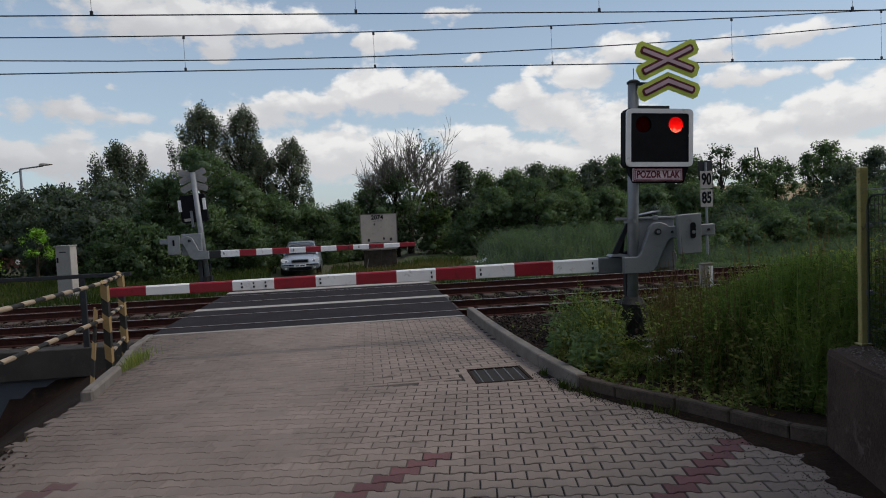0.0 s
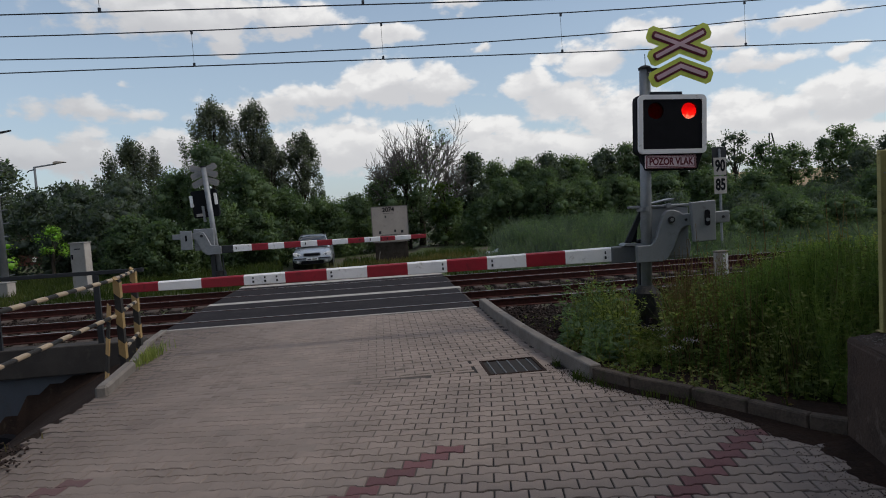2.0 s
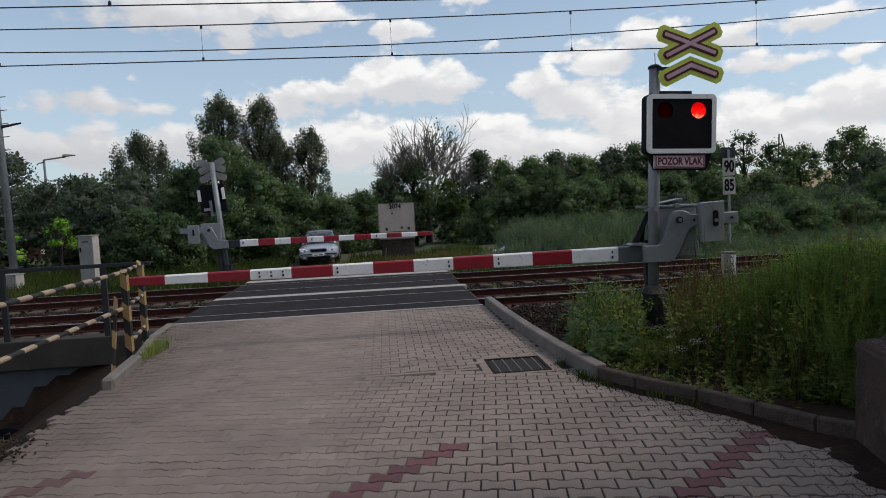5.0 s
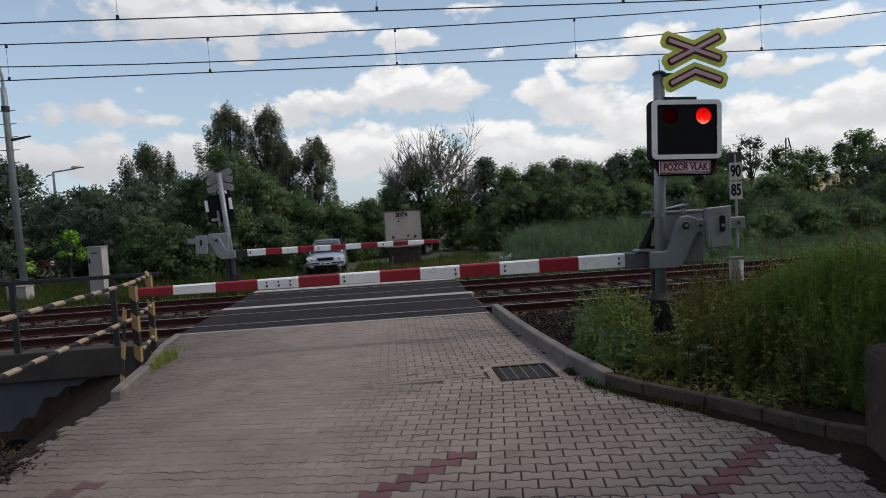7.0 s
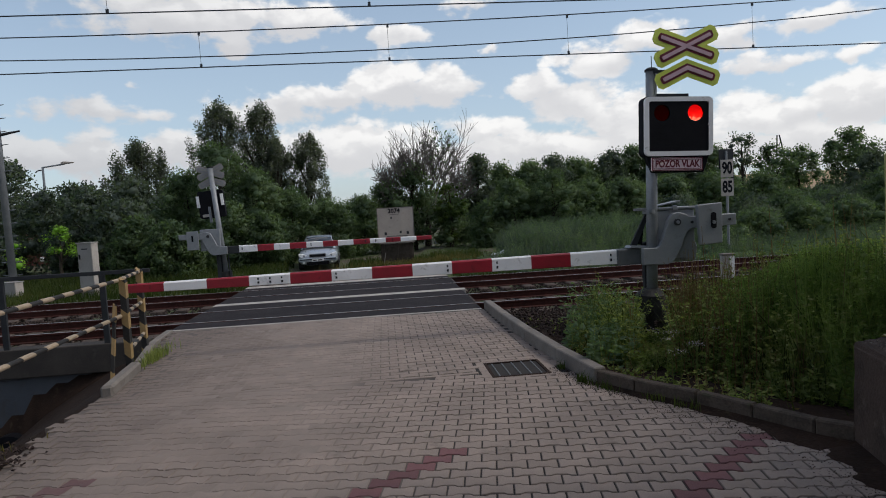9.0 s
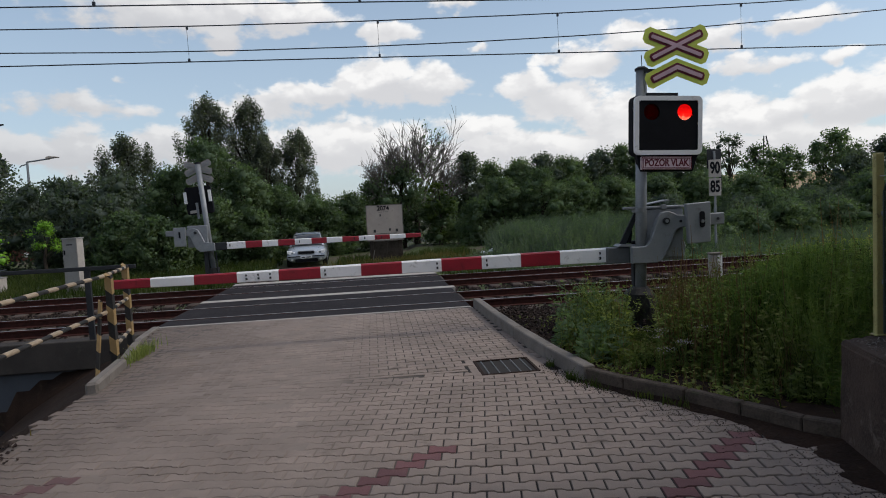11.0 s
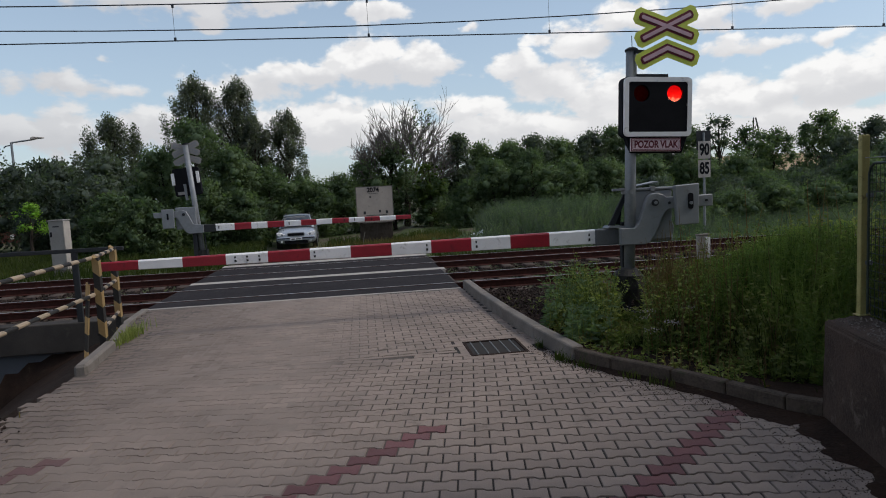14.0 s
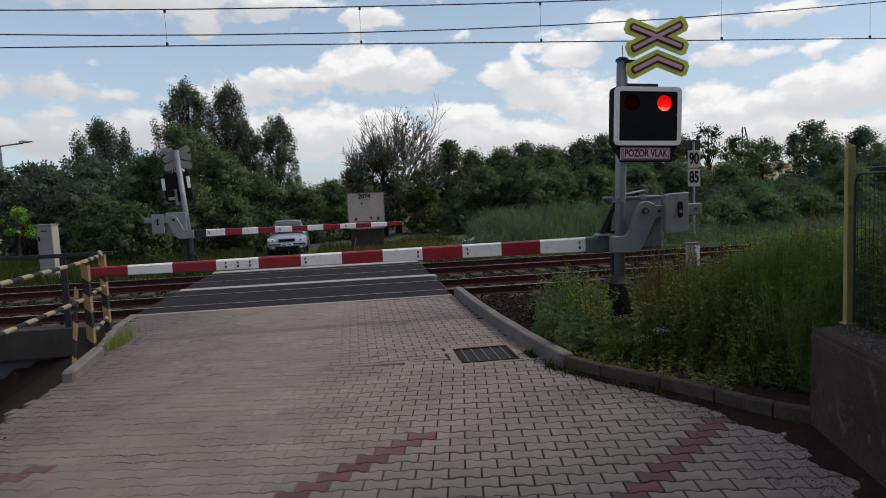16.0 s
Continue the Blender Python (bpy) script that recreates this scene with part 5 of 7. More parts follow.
# ---- car ----
def car():
    t = thing("car", pose(-3.0, 15.1, -0.31, 0, 0, 3), "silver estate car waiting behind the far barrier", "car")
    # body from rounded cross sections along its length; the front is at negative y
    secs = [(0.0, 0.52, 0.30, 0.60), (0.03, 0.68, 0.26, 0.67), (0.12, 0.80, 0.22, 0.74), (0.32, 0.87, 0.20, 0.81), (0.7, 0.895, 0.19, 0.88), (1.15, 0.90, 0.18, 0.93),
            (1.4, 0.90, 0.18, 0.95), (3.7, 0.90, 0.20, 0.98), (4.4, 0.87, 0.25, 0.97), (4.66, 0.74, 0.35, 0.85)]
    bm = bmesh.new()
    rings, n = [], 28
    for y, w, z0, z1 in secs:
        ring = []
        for i in range(n):
            a = 2 * math.pi * (i + 0.5) / n
            c, q = math.cos(a), math.sin(a)
            x = math.copysign(abs(c) ** 0.5, c) * w
            ring.append(bm.verts.new((x, y + 0.10 * (x / 0.9) ** 2 * (1 if y < 0.5 else 0), (z0 + z1) / 2 + math.copysign(abs(q) ** 0.62, q) * (z1 - z0) / 2)))
        rings.append(ring)
    for a, b in zip(rings, rings[1:]):
        for i in range(n):
            bm.faces.new((a[i], a[(i + 1) % n], b[(i + 1) % n], b[i]))
    bm.faces.new(rings[0])
    bm.faces.new(rings[-1][::-1])
    part("body", bm, M["silver"], t, "silver painted body", True)
    # cabin: raked screen, bowed roof, sides leaning in
    cab = [(1.02, 0.74, 0.94), (1.22, 0.72, 1.10), (1.48, 0.68, 1.28), (1.78, 0.63, 1.42), (2.1, 0.62, 1.47), (2.8, 0.62, 1.48), (3.5, 0.61, 1.45), (4.0, 0.64, 1.30), (4.5, 0.70, 0.98)]

    def hoop(y, w, z, k=1.0):
        return [(-0.80 * k, y, 0.92), (-w * k, y, z - 0.07), (-w * 0.93 * k, y, z - 0.025), (-w * 0.6, y - 0.03, z), (0, y - 0.045, z + 0.012), (w * 0.6, y - 0.03, z), (w * 0.93 * k, y, z - 0.025), (w * k, y, z - 0.07), (0.80 * k, y, 0.92)]

    bm = bmesh.new()
    rings = [[bm.verts.new(q) for q in hoop(*c)] for c in cab]
    for k, (a, b) in enumerate(zip(rings, rings[1:])):
        for i in range(8):
            f = bm.faces.new((a[i], a[i + 1], b[i + 1], b[i]))
            f.material_index = 1 if (i in (0, 7) and 0 < k < 7) or (k < 3 and 1 < i < 6) or (k > 6 and 1 < i < 6) else 0
    part("cabin", bm, [M["silver"], M["glass"]], t, "cabin with dark glass and silver roof", True)
    part("roof_edge", tube([(-0.58, 1.80, 1.435), (-0.3, 1.765, 1.452), (0, 1.755, 1.458), (0.3, 1.765, 1.452), (0.58, 1.80, 1.435)], 0.014, 6), M["silver"], t)
    part("wiper", tube([(-0.45, 0.99, 0.965), (0.25, 1.03, 0.99)], 0.010, 5), M["black"], t, "black wiper")
    for s in (-1, 1):
        h = part("headlight", slab([(s * 0.44, 0.59), (s * 0.74, 0.59), (s * 0.83, 0.66), (s * 0.84, 0.76), (s * 0.66, 0.74), (s * 0.46, 0.67)][::s], 0.06, 0.3, 0.012), M["white"], t, "clear headlight")
        part("reflector", tube([(s * 0.60, 0.045, 0.645), (s * 0.60, 0.10, 0.645)], 0.05, 12), M["galv"], h)
        part("fog_light", tube([(s * 0.62, -0.02, 0.36), (s * 0.62, 0.08, 0.36)], 0.055, 10), M["white"], t)
        part("mirror", box(s * 0.98 - 0.1, s * 0.98 + 0.1, 1.25, 1.36, 0.94, 1.07, 0.03), M["silver"], t, "wing mirror")
        for y in (0.85, 3.55):
            w = part("wheel", tube([(s * 0.68, y, 0.31), (s * 0.90, y, 0.31)], 0.31, 24), M["rubber"], t, "black tyre")
            part("rim", tube([(s * 0.895, y, 0.31), (s * 0.912, y, 0.31)], 0.2, 16), M["galv"], w)
    part("grille", slab(rounded(-0.36, 0.36, 0.58, 0.72, 0.05), -0.035, 0.05, 0.006), M["black"], t, "black oval grille")
    part("trim", ring_frame(rounded(-0.38, 0.38, 0.565, 0.735, 0.06), rounded(-0.345, 0.345, 0.595, 0.705, 0.04), -0.045, 0.03), M["galv"], t, "chrome grille surround")
    part("bumper", slab(rounded(-0.84, 0.84, 0.40, 0.55, 0.06), -0.06, 0.12, 0.02), M["silver"], t, "silver front bumper")
    part("rubbing_strip", box(-0.80, 0.80, -0.075, -0.05, 0.47, 0.51, 0.006), M["black"], t)
    part("intake", slab(rounded(-0.50, 0.50, 0.24, 0.38, 0.05), -0.015, 0.06, 0.006), M["black"], t, "black lower intake")
    p = part("number_plate", box(-0.26, 0.26, -0.085, -0.07, 0.40, 0.51, 0.004), M["white"], t, "white number plate")
    for x, w in ((-0.12, 0.16), (0.1, 0.2)):
        part("bar", box(x - w / 2, x + w / 2, -0.09, -0.084, 0.43, 0.48, 0), M["dgrey"], p)
    part("bonnet_seam", tube([(-0.52, 0.30, 0.80), (-0.62, 1.0, 0.915)], 0.006, 5), M["dgrey"], t)
    part("bonnet_seam", tube([(0.52, 0.30, 0.80), (0.62, 1.0, 0.915)], 0.006, 5), M["dgrey"], t)
    part("roof_bar", tube([(-0.55, 1.9, 1.47), (-0.55, 3.6, 1.48)], 0.02, 6), M["dgrey"], t)
    part("roof_bar", tube([(0.55, 1.9, 1.47), (0.55, 3.6, 1.48)], 0.02, 6), M["dgrey"], t)


car()


# ---- far house and crane ----
def house():
    t = thing("house", pose(-26.5, 33, -2.9), "house with a red tiled roof behind the trees", "house")
    part("wall", box(-5, 5, 0, 7, -0.5, 2.6, 0.03), M["plaster"], t, "cream plaster wall")
    part("roof", slab([(-5.4, 2.55), (5.4, 2.55), (4.9, 2.75), (0, 5.2), (-4.9, 2.75)], -0.4, 7.4), M["roof"], t, "red tiled roof")
    for x in (-3, 0, 3):
        w = part("window", box(x - 0.6, x + 0.6, -0.04, 0.05, 0.8, 2.0, 0.01), M["white"], t, "white window frame")
        part("pane", box(x - 0.5, x + 0.5, -0.06, -0.03, 0.9, 1.9, 0), M["glass"], w)
    part("chimney", box(1.5, 2.1, 3, 3.6, 4.0, 5.6, 0.02), M["roof"], t)
    part("dish", tube([(2.9, -0.3, 3.2), (2.9, -0.42, 3.22)], [0.4, 0.1], 16), M["white"], t, "white satellite dish")
    c = thing("crane", pose(72, 95, 0), "distant lattice crane jib above the trees", "crane")
    for dx in (-0.7, 0.7):
        part("leg", tube([(dx * 1.6, 0, 0), (dx * 1.3, 0, 7), (-0.5 + dx * 0.3, 0, 12.0)], 0.12, 6), M["dgrey"], c)
    for k in range(6):
        part("brace", tube([(-1.1 + 0.12 * k, 0, 6 + 0.8 * k), (1.0 - 0.22 * k, 0, 6.8 + 0.8 * k)], 0.07, 5), M["dgrey"], c)


house()


# ---- plants ----
def blades(points, along, length, width, rnd):
    """Diamond leaves: base points, direction of each, length and width. Returns vertices and faces."""
    n = len(points)
    d = along / np.linalg.norm(along, axis=1, keepdims=True)
    r = rnd.normal(size=(n, 3))
    s = np.cross(d, r)
    s /= np.linalg.norm(s, axis=1, keepdims=True) + 1e-9
    l, w = np.asarray(length).reshape(-1, 1), np.asarray(width).reshape(-1, 1)
    nrm = np.cross(d, s)
    mid = points + d * l * 0.5 + nrm * l * 0.06
    v = np.stack([points, mid + s * w / 2, points + d * l, mid - s * w / 2], 1).reshape(-1, 3)
    f = (np.arange(n)[:, None] * 4 + np.arange(4)).tolist()
    return v.tolist(), f


def ico():
    bm = bmesh.new()
    bmesh.ops.create_icosphere(bm, subdivisions=1, radius=1.0)
    bm.verts.ensure_lookup_table()
    out = np.array([v.co[:] for v in bm.verts]), [[v.index for v in p.verts] for p in bm.faces]
    bm.free()
    return out


ICO, ICO_F = ico()


def crown_points(shape, h, w, count, rnd, bottom):
    """Clump centres in a crown of height h and width w above bottom."""
    out = []
    while len(out) < count:
        t = rnd.uniform(0, 1)
        if shape == "poplar":
            r = 0.5 * min(1.0, 0.45 + 2.2 * t) * (1.0 if t < 0.35 else max(0.14, 1 - ((t - 0.35) / 0.69) ** 3.8))
        elif shape == "round":
            r = 0.5 * math.sqrt(max(0.0, 1 - (2 * t - 1) ** 2)) * 1.02
        else:
            r = 0.5 * math.sqrt(max(0.0, 1 - t ** 2.2)) * 1.05
        a = rnd.uniform(0, 2 * math.pi)
        if shape == "poplar":
            r *= 0.86 + 0.5 * noise.noise(Vector((math.cos(a) * 1.3, math.sin(a) * 1.3, t * 5.5 + h)))
        q = math.sqrt(rnd.uniform(0.05, 1.0)) * r * rnd.uniform(0.85, 1.12)
        out.append((math.cos(a) * q * w, math.sin(a) * q * w, bottom + t * (h - bottom)))
    return np.array(out)


def tree(name, x, y, h, w, shape, leafs, seed, label, leaf=0.30, clumps=90, per=55, bottom=0.2, z=-0.25, cat="tree", group="", spread=1.0):
    rnd = np.random.default_rng(seed)
    leaf, per = leaf * 0.60, int(per * 2.1)
    t = thing(name, pose(x, y, z, 0, 0, rnd.uniform(0, 360)), label, cat, group)
    trunk = tube([(0, 0, -0.3), (0.05 * w * rnd.normal(), 0, h * 0.35), (0.04 * w * rnd.normal(), 0.03 * w, h * 0.62), (0, 0, h * 0.9)], [0.026 * h + 0.03, 0.019 * h + 0.02, 0.011 * h + 0.01, 0.01], 8)
    centres = crown_points(shape, h, w, clumps, rnd, bottom * h)
    for c in centres[: max(5, clumps // 8)]:
        k = max(0.08, min(0.85, c[2] / h * 0.62))
        limb = tube([(0, 0, h * k), (c[0] * 0.5, c[1] * 0.5, (h * k + c[2]) / 2), tuple(c)], [0.010 * h + 0.005, 0.006 * h, 0.008], 5)
        part("limb", limb, M["bark"], t)
    part("trunk", trunk, M["bark"], t, "dark bark trunk")
    size = (0.085 * (w + 0.35 * h) + 0.18) * spread
    pts, dirs, outs, cores = [], [], [], []
    mid = np.array([0, 0, h * 0.45])
    for c in centres:
        k = max(8, int(per * rnd.uniform(0.5, 1.5)))
        p = rnd.normal(size=(k, 3))
        p = p / np.linalg.norm(p, axis=1, keepdims=True) * rnd.uniform(0.45, 1.25, (k, 1)) ** 0.8 * np.array([1, 1, 2.1 if shape == "poplar" else 0.8]) * size * rnd.uniform(0.7, 1.15)
        cores.append((c, size * rnd.uniform(0.35, 0.62) * (0.6 if shape == "poplar" else 1.0)))
        pts.append(p + c)
        o = p / (np.linalg.norm(p, axis=1, keepdims=True) + 1e-6) + 0.5 * (c - mid) / (np.linalg.norm(c - mid) + 1e-6) + np.array([0, 0, 0.25]) + rnd.normal(size=(k, 3)) * 0.35
        outs.append(o / np.linalg.norm(o, axis=1, keepdims=True))
        dirs.append(p * 0.6 + rnd.normal(size=(k, 3)) * size * 0.8 + np.array([0, 0, size * 0.15]))
    pts, dirs, outs = np.concatenate(pts), np.concatenate(dirs), np.concatenate(outs)
    keep = pts[:, 2] > -0.1
    pts, dirs, outs = pts[keep], dirs[keep], outs[keep]
    l = leaf * rnd.uniform(0.6, 1.35, len(pts))
    v, f = blades(pts, dirs, l, l * rnd.uniform(0.45, 0.75, len(pts)), rnd)
    # a dense uneven heart of foliage in each clump
    nrm = np.repeat(outs, 4, axis=0).tolist()
    for c, r in cores:
        if c[2] < 0.3:
            continue
        k = len(v)
        w3 = np.array([1, 1, 1.5 if shape == "poplar" else 0.8])
        v += (c + ICO * rnd.uniform(0.55, 1.15, (12, 1)) * r * w3).tolist()
        nrm += ICO.tolist()
        f += [[k + i for i in q] for q in ICO_F]
    crown = cloud_mesh("crown", v, f, leafs, t, "leafy crown")
    crown.data.normals_split_custom_set_from_vertices(nrm)
    return t


def woods():
    P = "tall dark poplar with wind-tossed crown"
    tree("poplar_tree", -13.9, 45, 12.4, 6.0, "poplar", M["leaf_poplar"], 1, P, 0.25, 230, 58, 0.2, group="poplars", spread=0.36)
    tree("poplar_tree", -10.8, 45.6, 12.4, 5.2, "poplar", M["leaf_poplar"], 2, P, 0.25, 230, 58, 0.2, group="poplars", spread=0.36)
    tree("poplar_tree", -9.1, 44, 9.0, 3.8, "poplar", M["leaf_poplar"], 12, "dark poplar beside taller ones", 0.26, 140, 70, 0.2, group="poplars", spread=0.34)
    tree("poplar_tree", -6.4, 45, 9.5, 4.2, "poplar", M["leaf_poplar"], 3, "slim dark poplar standing apart", 0.25, 170, 52, 0.2, group="poplars", spread=0.36)
    tree("tree", -19.2, 40, 8.6, 6.4, "poplar", M["leaf_poplar"], 4, "dark pointed tree over the hedge", 0.27, 170, 75, 0.1, spread=0.42)
    tree("tree", -23.4, 38, 5.6, 5.2, "round", M["leaf_dark"], 5, "dark rounded tree in the hedge", 0.36, 80, 60, 0.1)
    tree("tree", -26.2, 32, 7.4, 5.6, "round", M["leaf_dark"], 6, "large dark tree beside the house", 0.36, 110, 60, 0.1)
    tree("tree", -31.0, 30, 8.0, 6.0, "round", M["leaf_dark"], 7, "large dark tree at the house", 0.36, 110, 55, 0.1)
    B = "dense dark green bush behind the railway"
    rows = [(-15.6, 28, 5.2, 4.2), (-13.0, 30, 4.8, 4.0), (-17.6, 22, 4.3, 4.0), (-14.8, 20, 4.0, 3.8), (-20.5, 21, 1.5, 3.0), (-12.4, 18.5, 3.4, 3.6),
            (-27, 24, 4.8, 4.6), (-18.4, 15.5, 2.8, 3.2)]
    for k, (x, y, h, w) in enumerate(rows):
        tree("bush", x, y, h, w, "bush", M["leaf_dark"], 20 + k, B, 0.24, 85, 60, 0.0, cat="bush", group="bushes")
    G = "leafy green willow scrub behind the barrier"
    rows = [(-8.4, 20.5, 6.0, 3.6, "round"), (-6.6, 20, 4.7, 3.4, "bush"), (-10.2, 21, 4.9, 3.4, "bush"), (-4.9, 21.5, 3.7, 3.0, "bush"), (-3.0, 22.5, 3.1, 3.0, "bush"), (-1.2, 24, 3.1, 3.0, "bush"),
            (-10.6, 15.2, 2.5, 2.4, "bush"), (-8.9, 14.2, 2.2, 2.2, "bush"), (-7.2, 16.5, 3.0, 2.4, "bush"), (-5.6, 17.0, 2.4, 2.0, "bush")]
    for k, (x, y, h, w, s) in enumerate(rows):
        tree("willow_scrub", x, y, h, w, s, M["leaf_mid"], 40 + k, G, 0.19, 90, 75, 0.0, cat="bush", group="scrub")
    # half-dead tree with bare twigs above a leafy base
    dead_tree(2.7, 26.0)
    tree("young_tree", 1.9, 25.4, 4.9, 3.0, "round", M["leaf_mid"], 60, "young green tree among dead branches", 0.22, 60, 60, 0.12)
    tree("young_tree", 0.4, 25.0, 3.9, 3.2, "bush", M["leaf_mid"], 61, "green bush under dead branches", 0.22, 70, 60, 0.0, cat="bush")
    tree("young_tree", 3.95, 23.7, 4.0, 1.9, "round", M["leaf_light"], 62, "small tree with yellow-green leaves", 0.20, 30, 24, 0.15, spread=0.8)
    tree("young_tree", 4.1, 24.4, 3.0, 2.6, "bush", M["leaf_mid"], 63, "low green bush beneath the young tree", 0.20, 60, 60, 0.0, cat="bush")
    R = "dark green tree in the railway hedge"
    rows = [(6.6, 29.5, 5.6, 2.6), (8.6, 31, 5.0, 3.4), (10.4, 30.5, 5.1, 3.4), (12.2, 30.5, 5.3, 3.4), (14.0, 31, 5.2, 3.4), (15.8, 34, 5.0, 3.6), (17.6, 34, 5.8, 3.6), (19.6, 34.5, 6.1, 3.8),
            (21.6, 34, 6.4, 4.0), (23.6, 34, 6.2, 4.0), (25.6, 33.5, 5.6, 3.6)]
    for k, (x, y, h, w) in enumerate(rows):
        tree("hedge_tree", x, y, h, w, "bush", M["leaf_mid"] if k % 3 else M["leaf_dark"], 70 + k, R, 0.25, 95, 60, 0.0, cat="tree", group="hedge trees")
    rows = [(7.4, 22, 3.5, 3.2), (9.6, 21.5, 3.9, 3.4), (5.9, 21.5, 2.4, 2.4), (12.0, 22.5, 3.3, 3.4), (14.6, 23.5, 3.4, 3.4), (17.4, 24, 3.4, 3.6), (20.4, 24, 3.5, 3.6), (23.5, 24, 3.2, 3.8)]
    for k, (x, y, h, w) in enumerate(rows):
        tree("willow_scrub", x, y, h, w, "bush", M["leaf_mid"], 90 + k, "rounded willow bush beside the railway", 0.17, 90, 75, 0.0, cat="bush", group="scrub")
    tree("young_tree", 28.2, 34, 7.1, 1.7, "round", M["leaf_dark"], 110, "thin tree with a tuft of leaves", 0.30, 14, 34, 0.55)
    A = "airy pale tree in the distance"
    tree("tree", 46.5, 58, 7.6, 4.6, "round", M["leaf_mid"], 111, A, 0.42, 60, 40, 0.25)
    tree("tree", 51.0, 60, 7.4, 4.4, "round", M["leaf_mid"], 112, A, 0.42, 60, 40, 0.25)
    tree("tree", 49.0, 49, 8.0, 6.2, "round", M["leaf_mid"], 113, "broad tree with open crown", 0.38, 80, 50, 0.1, spread=0.8)
    D = "dark green tree by the far embankment"
    for k, (x, y, h, w) in enumerate([(42.5, 38, 5.2, 4.6), (46.5, 39, 6.3, 4.6), (50.5, 39, 6.0, 4.8), (55, 40, 6.4, 5), (60, 42, 6.6, 5), (29.5, 30, 2.0, 3.4), (36.5, 36, 2.1, 4), (65, 44, 6.8, 5)]):
        tree("tree", x, y, h, w, "bush", M["leaf_dark"], 120 + k, D, 0.30, 90, 60, 0.0, group="far trees")
    S = "low dark scrub along the far side of the track"
    for k, (x, y, h, w) in enumerate([(17.0, 14.5, 1.7, 3.0), (19.6, 15.5, 2.0, 3.2), (22.4, 16, 1.8, 3.2), (25.4, 16.5, 2.8, 3.6), (28.5, 17, 3.2, 3.8), (31.8, 18, 3.6, 4.0), (20.6, 20, 1.9, 3.4), (25, 21, 1.9, 3.6),
                                     (29.5, 23, 2.2, 4), (34.5, 24, 3.8, 4.4), (14.6, 17.5, 2.2, 3.2), (36, 19, 4.0, 4.4), (40, 22, 4.4, 4.6)]):
        tree("scrub_bush", x, y, h, w, "bush", M["leaf_mid"] if k % 2 else M["leaf_dark"], 140 + k, S, 0.17, 75, 70, 0.0, cat="bush", group="scrub")
    # both bushes wear the leaf colour that holds the sunlight
    tree("lime_bush", -14.6, 16.6, 2.5, 1.5, "bush", M["leaf_lime"], 160, "lime-green bush before the hedge, sunlight painted into its leaves", 0.13, 18, 34, 0.52, cat="bush", spread=0.55)
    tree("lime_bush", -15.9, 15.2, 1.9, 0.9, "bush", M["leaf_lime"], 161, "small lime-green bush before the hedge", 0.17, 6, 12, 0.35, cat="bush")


def branch(bm, p, d, length, r, depth, rnd):
    q = p + d * length * 0.5 + Vector(rnd.normal(size=3)) * length * 0.05
    e = p + d * length
    r = max(r, 0.015)
    tube([p, q, e], [r, r * 0.85, r * 0.6], 4, bm, False)
    if depth == 0:
        return
    for _ in range(5 if depth > 1 else 4):
        k = rnd.uniform(0.35, 1.0)
        nd = (d + Vector(rnd.normal(size=3)) * 0.42 + Vector((0, 0, 0.22))).normalized()
        branch(bm, p + d * length * k, nd, length * rnd.uniform(0.45, 0.75), r * 0.6, depth - 1, rnd)


def dead_tree(x, y):
    t = thing("dead_tree", pose(x, y, -0.2), "half-dead tree with bare pale twigs against the sky", "tree")
    rnd = np.random.default_rng(5)
    for k in range(22):
        bm = bmesh.new()
        a = -1.25 + 2.5 * k / 21
        d = Vector((math.sin(a) * 0.8, rnd.normal() * 0.3, math.cos(a * 0.75))).normalized()
        L = 3.3 if abs(a) < 0.8 else 2.5
        branch(bm, Vector((a * 0.8, rnd.normal() * 0.4, 2.0 + 0.8 * rnd.random())), d, L * rnd.uniform(0.8, 1.1) * 0.80, 0.05, 3, rnd)
        part("limb", bm, M["twig"], t, "bare grey limb with twigs")
    part("trunk", tube([(0, 0, -0.3), (0.1, 0, 1.4), (0, 0, 3.2)], [0.24, 0.17, 0.09], 9), M["bark"], t)
    pts = np.array([(rnd.normal() * 0.45 + cx, rnd.normal() * 0.5, cz + rnd.normal() * 0.4) for cx, cz in ((-0.6, 5.2), (0.8, 6.0), (0.4, 5.4), (-1.3, 4.6), (1.2, 5.0), (0.9, 6.6), (-2.2, 4.0)) for _ in range(55)])
    v, f = blades(pts, rnd.normal(size=pts.shape), 0.2 * rnd.uniform(0.6, 1.3, len(pts)), 0.12 * rnd.uniform(0.6, 1.3, len(pts)), rnd)
    cloud_mesh("leaves", v, f, M["leaf_mid"], t, "remaining tufts of leaves")


